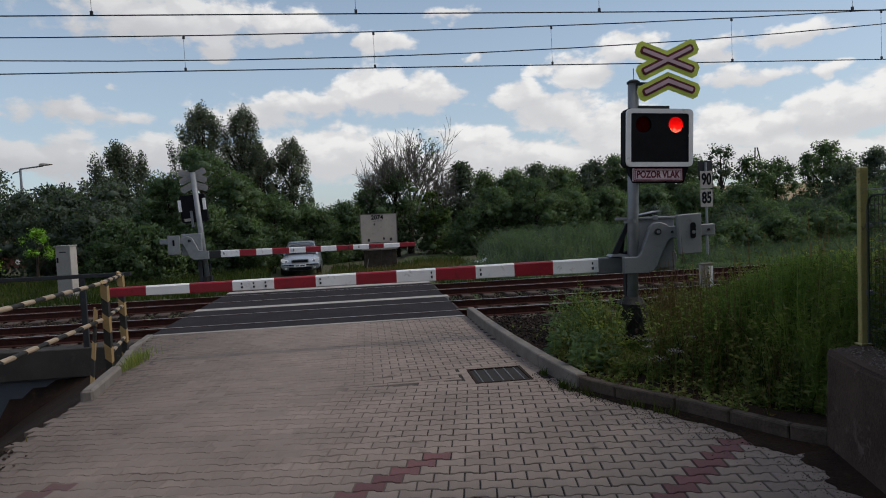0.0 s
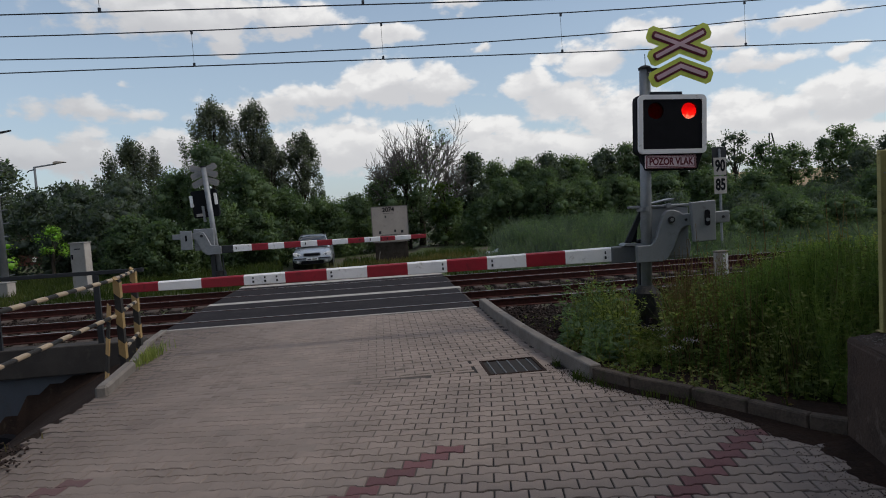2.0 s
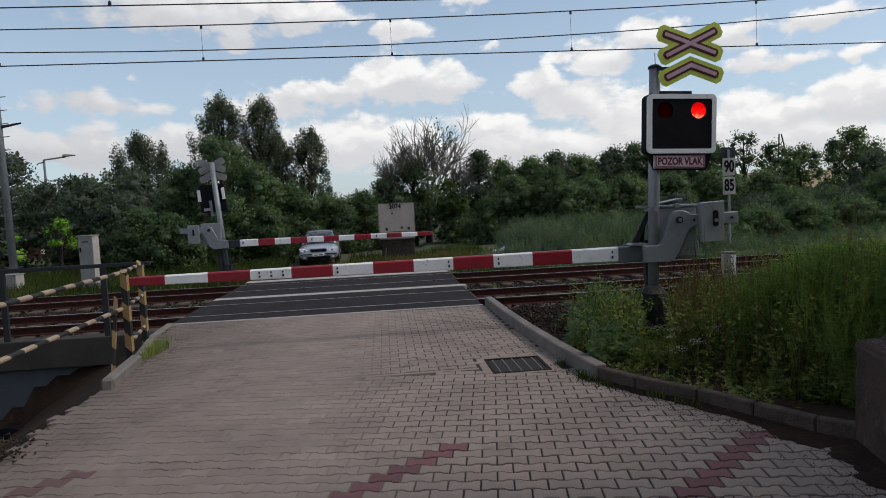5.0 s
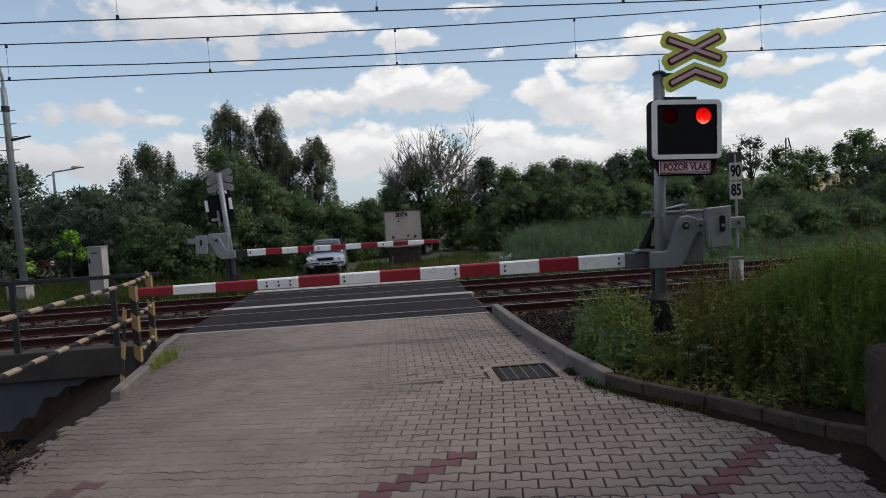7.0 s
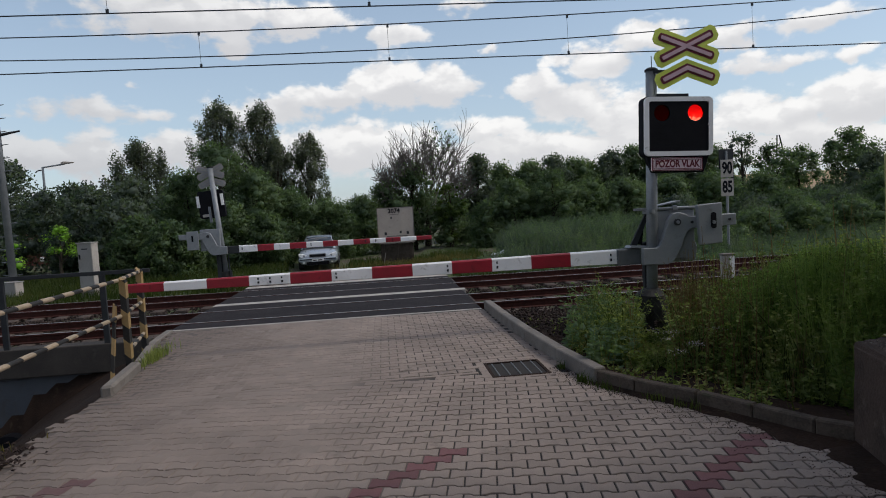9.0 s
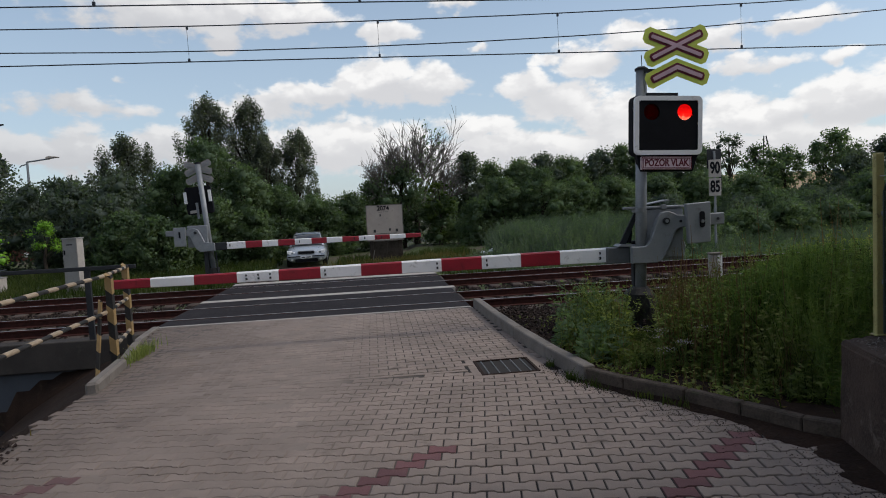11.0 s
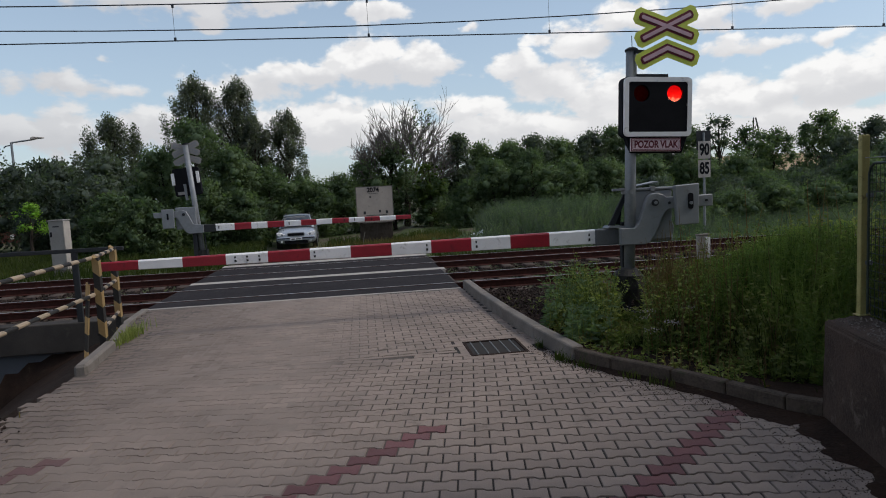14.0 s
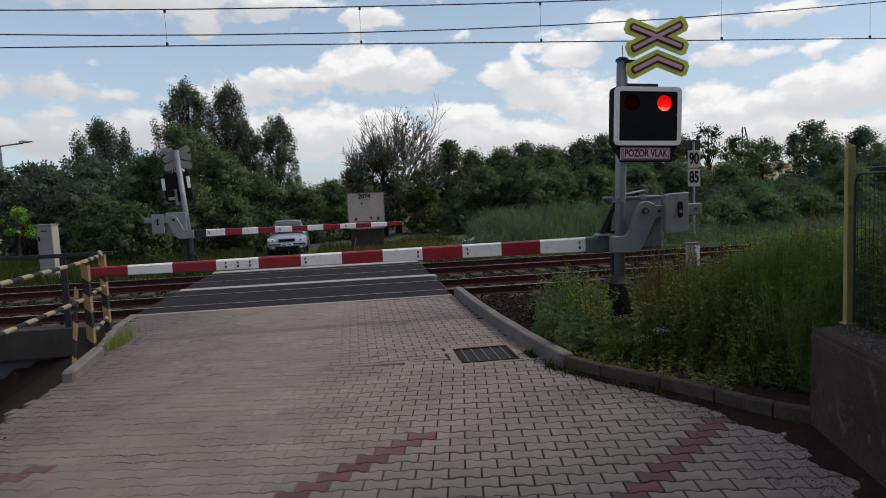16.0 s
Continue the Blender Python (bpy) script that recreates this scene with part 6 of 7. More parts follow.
def side_plants():
    """Bushes round the yard and on the near bank, and unseen trees added for shade."""
    for k, (x, y, h, w) in enumerate([(5.6, -9.6, 2.6, 2.4), (6.0, -11.6, 3.0, 2.6), (7.4, -8.0, 2.3, 2.4), (9.4, -8.6, 2.8, 2.8), (6.0, -14.0, 3.2, 2.8)]):
        tree("hedge_bush", x, y, h, w, "bush", M["leaf_dark"], 180 + k, "dark leafy bush behind the wire fence", 0.13, 80, 75, 0.0, z=0.0, cat="bush", group="hedge bushes")
    # added out of view, to throw shade over the weeds
    tree("shade_tree", 9.9, -8.8, 7.0, 4.4, "round", M["leaf_dark"], 192, "unseen leafy tree added to shade the weeds", 0.26, 110, 60, 0.25, z=0.0)
    for k, (x, y, h, w) in enumerate([(11.5, 12.5, 1.3, 2.4), (13.8, 12.0, 1.3, 2.6), (16.0, 12.5, 1.4, 2.8), (18.5, 13.0, 1.5, 3.0), (21.0, 13.5, 1.6, 3.0), (24.0, 14.2, 1.8, 3.2), (8.6, 13.6, 1.3, 2.2)]):
        tree("scrub_bush", x, y, h, w, "bush", M["leaf_mid"], 200 + k, "low green scrub on the grassy bank", 0.15, 60, 60, 0.0, cat="bush", group="scrub")
    # two more out of view; their crowns keep sky light off the corner
    tree("shade_tree", 5.8, -12.6, 6.8, 5.0, "round", M["leaf_dark"], 191, "unseen leafy tree added to shade the wall corner", 0.26, 110, 60, 0.38, z=0.0)
    tree("shade_tree", 7.4, -14.6, 9.5, 8.0, "round", M["leaf_dark"], 190, "broad unseen tree added to shade the yard", 0.30, 150, 60, 0.28, z=0.0)


woods()
side_plants()


def sky_block_building():
    """An unseen building added behind the camera; it closes the yard and blocks sky light."""
    t = thing("building", pose(4, -20.5, 0), "unseen plain building added behind the yard to block sky light", "building")
    part("wall", box(-9, 11, -9, 0, -0.3, 6.0, 0.03), M["plaster"], t, "pale plaster wall")
    part("roof", slab([(-9.6, 5.95), (11.6, 5.95), (11.2, 6.2), (1, 9.0), (-9.2, 6.2)], -9.5, 0.6), M["roof"], t, "red tiled roof")
    for x in (-6, -2.5, 3.5, 7):
        w = part("window", box(x - 0.6, x + 0.6, -0.05, 0.04, 1.2, 2.8, 0.01), M["white"], t, "white window frame")
        part("pane", box(x - 0.5, x + 0.5, 0.03, 0.06, 1.3, 2.7, 0), M["glass"], w)
    part("door", box(0.0, 1.0, -0.05, 0.05, -0.1, 2.05, 0.01), M["bark"], t, "brown door")


sky_block_building()


def far_woods():
    rnd = np.random.default_rng(77)
    pts = []
    for x in np.arange(-130, 170, 0.5):
        y = 72 + 6 * math.sin(x * 0.07) + rnd.normal() * 2
        h = 4.2 + 1.2 * math.sin(x * 0.33) + 0.8 * math.sin(x * 0.9 + 1) + rnd.uniform(-0.4, 0.6)
        if -12 < x < 14:
            h *= 0.8
        if 50 < x < 67:
            h *= 0.4
        p = np.stack([x + rnd.normal(size=60) * 1.0, y + rnd.normal(size=60) * 1.5, h * np.sqrt(rnd.uniform(0, 1, 60))], 1)
        pts.append(p)
    pts = np.concatenate(pts)
    l = rnd.uniform(0.35, 0.9, len(pts))
    v, f = blades(pts, rnd.normal(size=pts.shape), l, l * 0.7, rnd)
    tagged(cloud_mesh("far_woods", v, f, M["leaf_dark"]), "dark belt of distant woods along the horizon", "woods", kind="stuff")
    b = cloud_mesh("field_slope", [(60, 108, 0), (150, 108, 0), (170, 170, 7.5), (70, 170, 7.5)], [(0, 1, 2, 3)], M["straw"])
    tagged(b, "dry straw-coloured field on a distant slope", "field", kind="structure")


far_woods()


def stems(name, place, count, label, mats, leafs=14, leaf=0.10, cat="weeds", seed=9, lean=0.18, slim=0.39):
    """Upright weeds: a thin stem with leaves all along it."""
    rnd = np.random.default_rng(seed)
    sv, sf, P, D, L = [], [], [], [], []
    for _ in range(count):
        x, y, z, h = place(rnd)
        dx, dy = rnd.normal(0, lean, 2) * h
        a = np.array([x, y, z])
        b = np.array([x + dx * 0.4, y + dy * 0.4, z + h * 0.6])
        c = np.array([x + dx, y + dy, z + h])
        r = 0.004 + 0.002 * h
        k = len(sv)
        s = rnd.uniform(0, 6.28)
        for p, q in ((a, r), (b, r * 0.8), (c, r * 0.3)):
            for m in range(3):
                sv.append((p[0] + math.cos(s + m * 2.094) * q, p[1] + math.sin(s + m * 2.094) * q, p[2]))
        for i in (0, 3):
            for m in range(3):
                sf.append((k + i + m, k + i + (m + 1) % 3, k + i + 3 + (m + 1) % 3, k + i + 3 + m))
        n = int(leafs * rnd.uniform(0.6, 1.3) * (0.5 + 0.6 * h))
        t = rnd.uniform(0.08, 1.0, n)
        p = np.where(t[:, None] < 0.6, a + (b - a) * (t[:, None] / 0.6), b + (c - b) * ((t[:, None] - 0.6) / 0.4))
        ang = rnd.uniform(0, 6.28, n)
        P.append(p)
        D.append(np.stack([np.cos(ang), np.sin(ang), rnd.uniform(-0.35, 0.75, n)], 1))
        L.append(leaf * rnd.uniform(0.5, 1.3, n) * (1.15 - 0.65 * t))
    P, D, L = np.concatenate(P), np.concatenate(D), np.concatenate(L)
    v, f = blades(P, D, L, L * slim * rnd.uniform(0.72, 1.28, len(L)), rnd)
    t = thing(name, pose(0, 0, 0), label, cat, kind="stuff")
    cloud_mesh("leaves", v, f, mats[0], t)["kind"] = "stuff"
    cloud_mesh("stems", sv, sf, mats[1], t)["kind"] = "stuff"
    return t


def grass(name, place, count, label, material, seed=5, width=0.012):
    """Bent blades of grass."""
    rnd = np.random.default_rng(seed)
    v, f = [], []
    for _ in range(count):
        x, y, z, h = place(rnd)
        a = rnd.uniform(0, 6.28)
        bx, by = rnd.normal(0, 0.28, 2) * h
        w = width * rnd.uniform(0.6, 1.4)
        cx, cy = math.cos(a) * w, math.sin(a) * w
        k = len(v)
        v += [(x - cx, y - cy, z), (x + cx, y + cy, z), (x + bx * 0.35 + cx * 0.8, y + by * 0.35 + cy * 0.8, z + h * 0.55), (x + bx * 0.35 - cx * 0.8, y + by * 0.35 - cy * 0.8, z + h * 0.55), (x + bx, y + by, z + h)]
        f += [(k, k + 1, k + 2, k + 3), (k + 3, k + 2, k + 4)]
    return tagged(cloud_mesh(name, v, f, material), label, "grass", kind="stuff")


def weed_top(x, y):
    """How tall the weeds grow: low at the kerb and by the track, shoulder high towards the wall."""
    b = x / (y + 13.46)
    fall = 0.140 - 0.020 * min(1.0, max(0.0, (b - 0.46) / 0.09)) - 0.048 * min(1.0, max(0.0, (b - 0.62) / 0.12))
    return 2.0 - fall * (y + 13.46)


def verge(rnd):
    """A spot in the planted corner, and how tall the weeds are there."""
    while True:
        y = rnd.uniform(-8.75, -2.0)
        x = kerb_x(y) + 0.15 + abs(rnd.normal(0, 1)) * 2.6
        if x > 11 or (x > 3.5 and y < -8.35) or (x > 3.9 and y < -8.55):
            continue
        d = x - kerb_x(y)
        if y > -4.9 and x < 3.1 and rnd.random() < 0.95:
            continue
        if 3.0 < x < 5.2 and y > -3.9 and rnd.random() < 0.85:
            continue
        strip = 0.42 + 0.55 * min(1.0, max(0.0, (-5.6 - y) / 1.1))
        if d < strip + 0.25 * noise.noise(Vector((x * 2.0, y * 2.0, 7.0))) and rnd.random() < 0.97:
            continue
        h = min(weed_top(x, y), 0.14 + 0.95 * max(0.0, d - strip + 0.1)) * rnd.uniform(0.45, 1.1)
        if y > -7.0 and abs(x - 0.437 * (y + 13.46)) < 0.26:
            h = min(h, 0.16)
        if y > -6 and x < 0.30 * (y + 13.46):
            h *= 0.4
        h *= 0.66 + 0.6 * max(0.0, 0.5 + noise.noise(Vector((x * 1.5, y * 1.5, 3.0))))
        return x, y, ground_z(x, y) - 0.03, h


def leafy_spot(rnd):
    """Broad-leaved tops standing over the rest towards the wall."""
    while True:
        x, y, z, h = verge(rnd)
        if x / (y + 13.46) > 0.61 and y < -3.5 and x - kerb_x(y) > 2.0:
            return x, y, z, weed_top(x, y) * rnd.uniform(0.86, 1.12)


stems("tall_weeds", leafy_spot, 260, "broad-leaved tall weeds rising over the rest", (M["weed"], M["weed"]), 30, 0.115, seed=37, lean=0.06)
def mugwort_spot(rnd):
    """Leafy stems between the signal foot and the goldenrod."""
    while True:
        x, y, z, h = verge(rnd)
        if 0.465 < x / (y + 13.46) < 0.62 and x - kerb_x(y) > 1.0:
            return x, y, z, weed_top(x, y) * rnd.uniform(0.6, 1.04)


stems("mugwort", mugwort_spot, 260, "leafy light green mugwort beside the signal", (M["weed"], M["russet"]), 30, 0.085, seed=38, lean=0.07)
stems("weeds", verge, 2700, "tall green nettles and leafy weeds behind the kerb", (M["weed"], M["weed"]), 24, 0.10, seed=31)
grass("tall_grass", verge, 3200, "tall grass among the weeds", M["grass"], 32, 0.007)


def feather_spot(rnd):
    """Feathery clumps before the wall."""
    while True:
        x, y, z, h = verge(rnd)
        b = x / (y + 13.46)
        if 0.56 < b < 0.86 and y < -4.2 and noise.noise(Vector((x * 0.9, y * 0.9, 8.0))) > -0.22:
            return x, y, z, min(h * 1.25, weed_top(x, y) * 1.02)


stems("goldenrod", feather_spot, 1500, "dense feathery dark green goldenrod before the wall", (M["feather"], M["feather"]), 62, 0.085, seed=35, lean=0.07, slim=0.16)


def dry_spot(rnd):
    while True:
        x, y, z, h = verge(rnd)
        if 0.47 < x / (y + 13.46) < 0.64 or rnd.random() < 0.12:
            return x, y, z, h * 1.25


stems("dry_stalks", dry_spot, 950, "russet dry stalks among the weeds", (M["russet"], M["russet"]), 15, 0.045, seed=33, lean=0.07)


def nettles(rnd):
    y = rnd.uniform(-6.2, -3.6)
    x = 0.437 * (y + 13.46) - 0.26 - rnd.uniform(0, 0.95) * (1.0 if y > -5.4 else 0.6)
    return x, y, ground_z(x, y), rnd.uniform(0.35, 0.88) * (1.0 if y > -5.0 else 0.62)


stems("nettles", nettles, 150, "leafy nettles beside the signal foot", (M["leaf_mid"], M["weed"]), 30, 0.135, seed=34, lean=0.1)


def low_weeds(rnd):
    y = rnd.uniform(-8.0, -5.0)
    return kerb_x(y) + 0.2 + abs(rnd.normal(0, 0.45)), y, ground_z(kerb_x(y) + 0.4, y), rnd.uniform(0.06, 0.26)


stems("seedlings", low_weeds, 120, "scattered small weeds on the bare soil behind the kerb", (M["weed"], M["russet"]), 16, 0.07, seed=36)


def umbels():
    rnd = np.random.default_rng(8)
    for k in range(7):
        x, y = 3.28 + rnd.normal() * 0.20, -6.95 + rnd.normal() * 0.28
        h = 0.44 + rnd.uniform(-0.15, 0.18)
        t = thing("wild_flower", pose(x, y, ground_z(x, y)), "white umbel flower on a thin stem", "flower", "white flowers")
        part("stem", tube([(0, 0, -0.03), (0.02, 0, h)], 0.004, 5), M["weed"], t)
        n = 34
        p = np.stack([rnd.normal(size=n) * 0.05, rnd.normal(size=n) * 0.05, h + rnd.uniform(0, 0.03, n)], 1)
        v, f = blades(p, rnd.normal(size=(n, 3)) + np.array([0, 0, 0.5]), 0.014 * np.ones(n), 0.011 * np.ones(n), rnd)
        cloud_mesh("blossom", v, f, M["pale"], t, "flat head of tiny white flowers")


umbels()


def far_bank(rnd):
    """Beyond the tracks on the far side."""
    while True:
        x, y = rnd.uniform(2.6, 30), rnd.uniform(7.6, 15)
        if x < 5 and y > 11:
            continue
        h = (0.25 + 1.3 * min(1.0, max(0.0, (y - 8.5) / 3)) * min(1.0, max(0.15, (x - 3.0) / 3))) * rnd.uniform(0.6, 1.15)
        if x > 11:
            h *= max(0.4, 1 - 0.12 * (x - 11))
        return x, y, ground_z(x, y) - 0.02, h


stems("reeds", far_bank, 4200, "tall green weeds beyond the tracks", (M["leaf_mid"], M["leaf_mid"]), 20, 0.17, seed=41)
grass("bank_grass", far_bank, 24000, "tall green grass beyond the tracks", M["leaf_dark"], 42, 0.02)


def far_verge(rnd):
    while True:
        x, y = rnd.uniform(-20, 4.5), rnd.uniform(7.3, 18)
        if -4.4 < x < -1.7 + max(0.0, 13 - y) * 0.5 and y < 20:
            continue
        return x, y, ground_z(x, y) - 0.02, rnd.uniform(0.10, 0.42)


def dry_patch(rnd):
    x, y = 1.4 + rnd.normal(0, 1.5), 12.9 + rnd.normal(0, 0.6)
    return x, y, ground_z(x, y) - 0.02, rnd.uniform(0.12, 0.5)


grass("dry_grass", dry_patch, 2600, "dry brown grass before the notice board", M["dry"], 47, 0.014)
grass("verge_grass", far_verge, 26000, "rough grass beside the lane and the track", M["grass"], 43, 0.016)


def tuft(rnd):
    return -3.62 + rnd.normal(0, 0.05) - 0.0, -3.45 + rnd.normal(0, 0.28), 0.0, rnd.uniform(0.06, 0.24)


grass("grass_tuft", tuft, 300, "tuft of dry grass at the guard rail post", M["weed"], 44, 0.006)


def kerb_tufts(rnd):
    y = rnd.choice([-6.55, -6.6, -6.9, -7.4, -7.7, -5.9]) + rnd.normal(0, 0.07)
    return kerb_x(y) - 0.05 - abs(rnd.normal(0, 0.05)), y, 0.0, rnd.uniform(0.03, 0.14)


grass("kerb_grass", kerb_tufts, 200, "small weeds at the kerb foot", M["grass"], 45, 0.006)


def litter(rnd):
    y = rnd.uniform(-10.2, -5.8)
    x = kerb_x(y) if y > -8.9 else 3.63 + 0.295 * (y + 8.84)
    return x - 0.03 - abs(rnd.normal(0, 0.12 if y > -7.5 else 0.30)), y, 0.004


stones("soil_crumbs", 2400, litter, 0.0052, M["earth"], "dark soil crumbs and litter along the kerb foot", cat="soil")


def soil_drift():
    """Dark soil washed against the kerb and the wall foot, thinning out over the paving; the dark sheet also stands in
    for shade.
    """
    line = [(2.30, -6.75, 0.03), (2.52, -7.14, 0.08), (2.92, -7.70, 0.09), (3.19, -8.20, 0.12), (3.45, -8.70, 0.20), (3.62, -8.9, 0.24), (3.30, -9.95, 0.18), (2.95, -11.1, 0.14)]
    v, f = [], []
    for (xa, ya, wa), (xb, yb, wb) in zip(line, line[1:]):
        n = max(2, int(math.hypot(xb - xa, yb - ya) / 0.03))
        for i in range(n):
            k = i / n
            x, y, w = xa + (xb - xa) * k, ya + (yb - ya) * k, wa + (wb - wa) * k
            w *= 0.55 + 0.9 * max(0.0, 0.5 + noise.noise(Vector((x * 3.0, y * 3.0, 1.0)))) + 0.25 * noise.noise(Vector((x * 14, y * 14, 2.0)))
            d = Vector((xb - xa, yb - ya)).normalized()
            q = Vector((x, y)) + Vector((d.y, -d.x)) * w
            m = (Vector((x, y)) + q) / 2
            v += [(x, y, 0.035), (m.x, m.y, 0.016), (q.x, q.y, 0.0015)]
    for i in range(len(v) // 3 - 1):
        a = 3 * i
        f += [(a, a + 3, a + 4, a + 1), (a + 1, a + 4, a + 5, a + 2)]
    tagged(cloud_mesh("soil_drift", v, f, M["earth"]), "dark soil along the kerb and wall foot, partly standing in for shade", "soil", kind="stuff")


soil_drift()


def plastic_sheet():
    """Crumpled sheet lying in the far grass."""
    rnd = random.Random(4)
    bm = bmesh.new()
    bmesh.ops.create_grid(bm, x_segments=9, y_segments=7, size=0.5)
    for q in bm.verts:
        r = max(0.0, 1 - (q.co.x ** 2 + q.co.y ** 2) * 3.0)
        q.co = Vector((q.co.x * 1.0, q.co.y * 0.5, 0.02 + 0.55 * r * (0.55 + 0.6 * noise.noise(q.co * 4.0 + Vector((2, 1, 0)))) + rnd.uniform(0, 0.05)))
    t = thing("plastic_sheet", pose(4.95, 13.2, ground_z(4.95, 13.2)), "crumpled pale plastic sheet lying in the grass", "plastic sheet")
    part("sheet", bm, M["sheet"], t)


plastic_sheet()


def pit_grass(rnd):
    x, y = -3.9 + rnd.normal(0, 0.2), -7.75 + rnd.normal(0, 0.3)
    return x, y, 0.0, rnd.uniform(0.04, 0.13)


grass("gravel_grass", pit_grass, 260, "dry grass on the gravel heap", M["dry"], 46, 0.006)


# ---- lamp sequence ----
def motions():
    """The lit lamp shifts from lens to lens twice a second."""
    y, z = LIT.location.y, LIT.location.z
    right, left = pose(LAMP_X + LAMP_DX, y, z), pose(LAMP_X - LAMP_DX, y, z)
    rows = [(0.0, right)]
    for k in range(16):
        rows += [(k + 0.367, right), (k + 0.4, left), (k + 0.867, left), (k + 0.9, right)]
    rows.append((16.0, right))
    walk(LIT, rows)


# ---- paving ----
LEN, PITCH, GAP, STEP = 0.2425, 0.148, 0.0062, 0.011
OPEN_ROWS = ((6.5, -2.35, -0.9), (5.5, -3.5, -2.6), (4.5, -3.0, -1.7))     # row joints that have lost their sand, and from where to where


def paver_mesh(name, material):
    """A bone-shaped paver: broad ends, narrow waist, chamfered top edge."""
    L, p = LEN / 2 - GAP, PITCH / 2 - GAP * 1.25
    q, s = LEN / 4, 0.014
    top = [(-L, p + STEP), (-q - s, p + STEP), (-q + s, p - STEP), (q - s, p - STEP), (q + s, p + STEP), (L, p + STEP)]
    out = top + [(x, -y) for x, y in top[::-1]]
    n = len(out)
    c = 0.004
    ins = [(x - math.copysign(c, x), y - math.copysign(c, y)) for x, y in out]
    v = [(x, y, 0.0) for x, y in ins] + [(x, y, -0.006) for x, y in out] + [(x, y, -0.05) for x, y in out]
    # top as three quads and two bridges keeps the waist right
    f = [(0, 11, 10, 1), (1, 10, 9, 2), (2, 9, 8, 3), (3, 8, 7, 4), (4, 7, 6, 5)]
    for r in (0, 1):
        for i in range(n):
            j = (i + 1) % n
            f.append((r * n + i, r * n + j, (r + 1) * n + j, (r + 1) * n + i))
    me = bpy.data.meshes.new(name)
    me.from_pydata(v, [], f)
    bm = bmesh.new()
    bm.from_mesh(me)
    bmesh.ops.recalc_face_normals(bm, faces=bm.faces)
    bm.to_mesh(me)
    bm.free()
    me.materials.append(material)
    return me


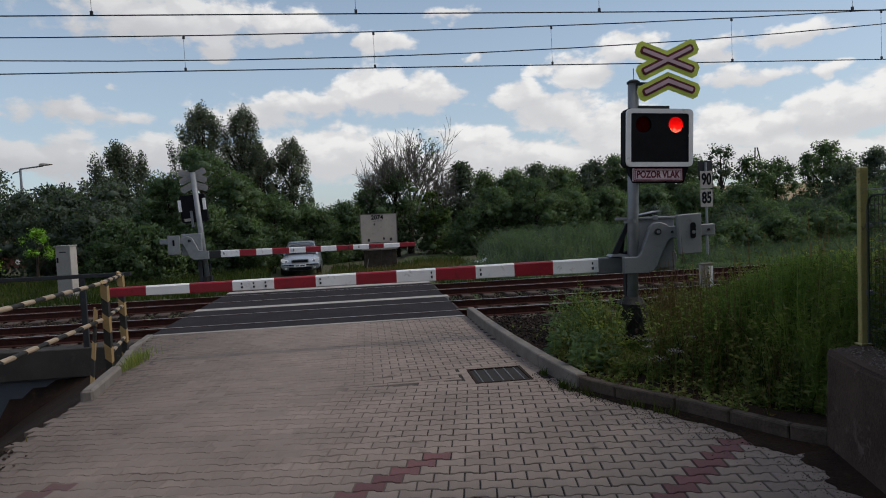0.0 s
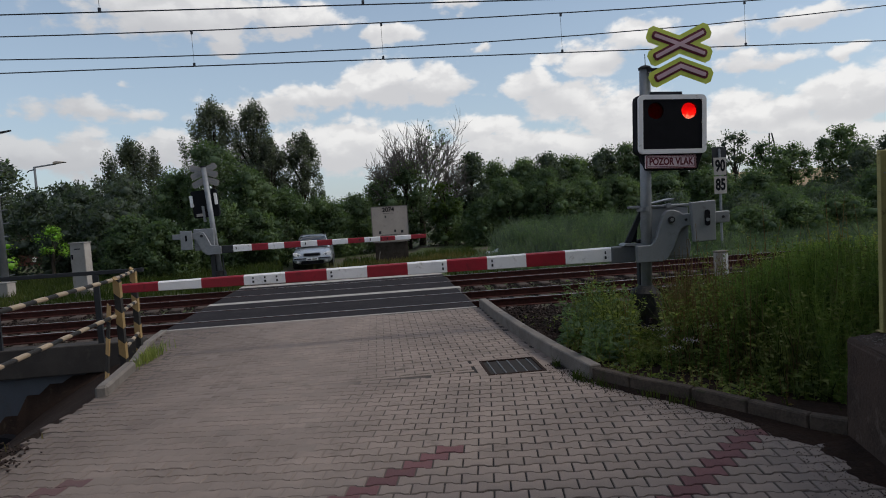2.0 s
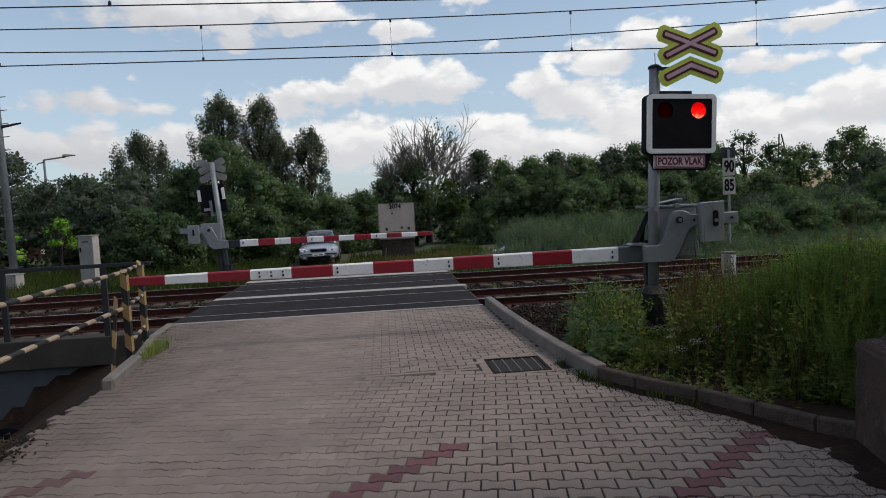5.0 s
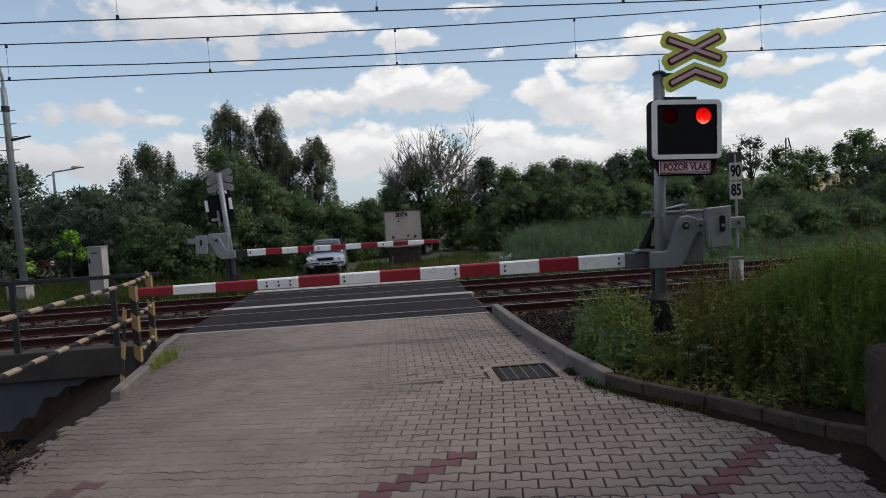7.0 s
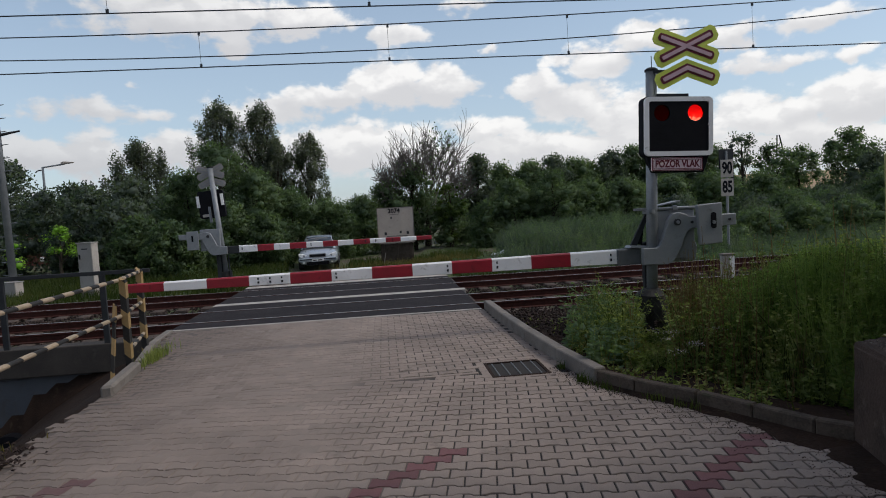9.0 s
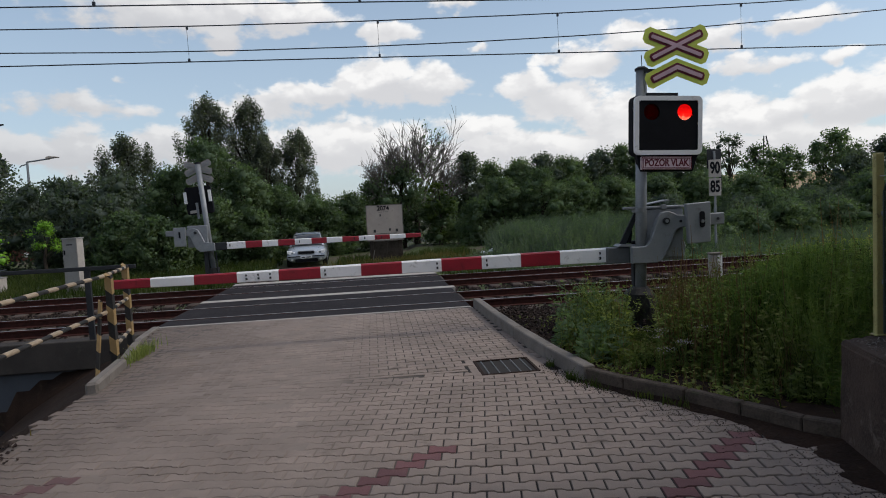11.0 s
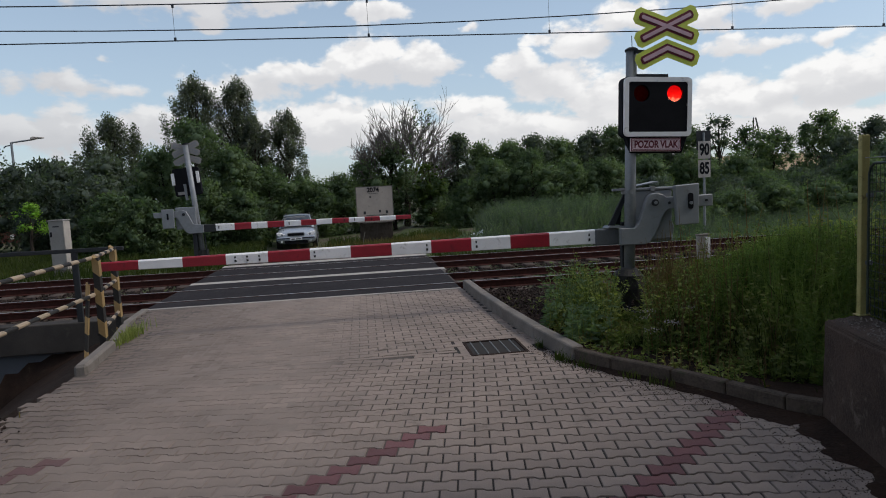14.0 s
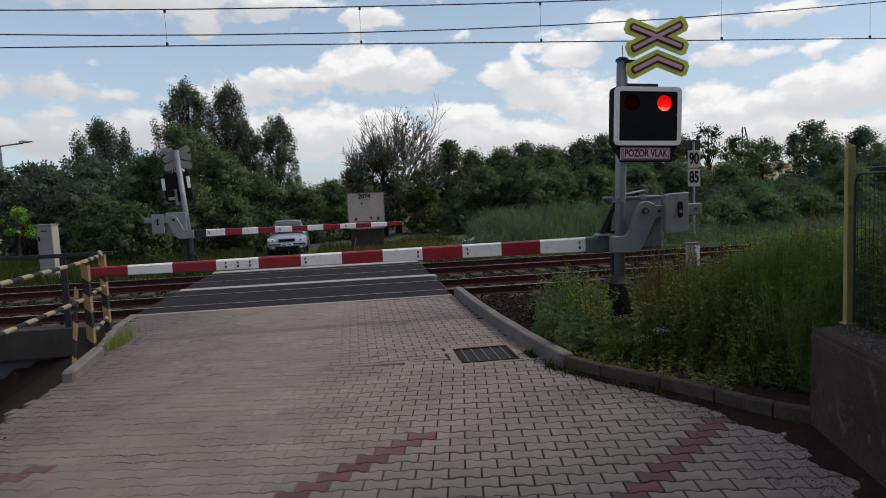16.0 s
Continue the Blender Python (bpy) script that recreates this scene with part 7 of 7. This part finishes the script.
def paving():
    rnd = random.Random(21)
    t = thing("pavement", pose(0, 0, 0), "worn beige interlocking concrete paving with red lines", "paving", kind="structure")
    outline = [(-9, -16), (6, -16), (3.72, -9.0), (3.46, -8.66), (3.2, -8.18), (2.93, -7.68), (2.53, -7.12), (2.29, -6.66), (2.15, -5.6), (2.0, -3.4), (1.93, -0.84), (-4.15, -0.84), (-4.05, -2.04), (-3.7, -3.8), (-3.56, -5.7), (-3.52, -7.2), (-3.4, -8.2), (-9, -14)]
    part("base", plan(outline[::-1], -0.09, -0.009, 0), M["joint"], t, "dark sand in the joints")
    # swept sand lies nearly flush in the joints of the driven side
    nx, ny, V, F = 92, 206, [], []
    for j in range(ny):
        for i in range(nx):
            x, y = -4.2 + i * 0.06, -13.2 + j * 0.06
            f = min(1.0, max(0.0, (0.7 - x + 0.9 * noise.noise(Vector((x * 0.9, y * 0.9, 4.0)))) / 1.6)) * (1.0 if x > -2.4 or y > -5.8 else max(0.25, 1 + (x + 2.4) * 0.9))
            f *= 0.8 + 0.5 * noise.noise(Vector((x * 3.1, y * 3.1, 6.0)))
            q = Vector((x - 0.778, y + 9.349))
            row, along = q.dot(Vector((0.1685, 0.9857))) / PITCH, q.dot(Vector((0.9857, -0.1685)))
            if any(abs(row - r) < 0.42 and lo < along < hi for r, lo, hi in OPEN_ROWS):
                f = -1.0
            V.append((x, y, -0.0086 + 0.0074 * min(1.0, max(0.0, f * (1.25 if y > -5.8 else 1.0)))))
    for j in range(ny - 1):
        for i in range(nx - 1):
            a = j * nx + i
            x, y = V[a][0], V[a][1]
            if y < -0.98 and edge_x(y) + 0.1 < x < kerb_x(y) - 0.1 and not (1.0 < x < 2.1 and -6.2 < y < -5.1):
                F.append((a, a + 1, a + nx + 1, a + nx))
    cloud_mesh("joint_sand", V, F, M["joint"], t, "pale sand swept into the joints")["kind"] = "stuff"
    grey, red = paver_mesh("paver", M["paver"]), paver_mesh("paver_red", M["paver_red"])
    cells = []
    th = radians(-9.7)
    u, w = Vector((math.cos(th), math.sin(th))), Vector((-math.sin(th), math.cos(th)))
    o = Vector((0.778, -9.349))
    for j in range(-46, 32):
        for i in range(-46, 34):
            k = i + (0.5 if j % 2 == 0 else 0.0)
            c = o + u * (k * LEN) + w * (j * PITCH)
            if c.y > -5.84 or c.y < -15.9 or c.x < max(edge_x(c.y) + 0.04, -8.9) or c.x > kerb_x(c.y) + 0.02:
                continue
            if 1.12 < c.x < 2.0 and -6.10 < c.y < -5.2:
                continue
            is_red = any(abs(k - (a + s * j)) < 0.5 and lo <= j <= hi for a, s, lo, hi in ((4.25, 0.5, -9, 8), (-5.75, 0.5, -9, 7), (-16.75, 0.5, -6, 4)))
            cells.append((c, th, is_red))
    for j in range(0, 34):
        for i in range(-30, 30):
            k = i + (0.5 if j % 2 else 0.0)
            c = Vector((-1.0 + k * LEN, -5.62 + j * PITCH))
            if c.y > -0.90 or c.x < edge_x(c.y) + 0.08 or c.x > kerb_x(c.y) + 0.06:
                continue
            if 1.10 < c.x < 2.02 and c.y < -5.26:
                continue
            cells.append((c, 0.0, False))
    # the stretch before the camera in single pieces, the rest joined
    single = [c for c in cells if -10.4 < c[0].y < -8.55 and -1.6 < c[0].x < 2.7][:300]
    ids = {id(c) for c in single}
    for c, a, r in single:
        ob = new("paver", red if r else grey)
        ob.parent = t
        ob.matrix_basis = Matrix.LocRotScale((c.x, c.y, rnd.uniform(-0.002, 0.003)), Euler((rnd.gauss(0, 0.006), rnd.gauss(0, 0.006), a + rnd.gauss(0, 0.006))), None)
    for data, flag, name in ((grey, False, "pavers"), (red, True, "red_pavers")):
        base = np.array([v.co[:] for v in data.vertices])
        poly = [list(p.vertices) for p in data.polygons]
        V, F = [], []
        for cell in cells:
            if id(cell) in ids or cell[2] != flag:
                continue
            c, a = cell[0], cell[1] + rnd.gauss(0, 0.006)
            k = len(V)
            ca, sa = math.cos(a), math.sin(a)
            tx, ty, dz = rnd.gauss(0, 0.007), rnd.gauss(0, 0.007), rnd.uniform(-0.002, 0.003)
            for x, y, z in base:
                V.append((c.x + ca * x - sa * y, c.y + sa * x + ca * y, z + dz + tx * x + ty * y))
            F += [[k + i for i in p] for p in poly]
        ob = cloud_mesh(name, V, F, data.materials[0], t)
        ob["kind"] = "stuff"


paving()
motions()
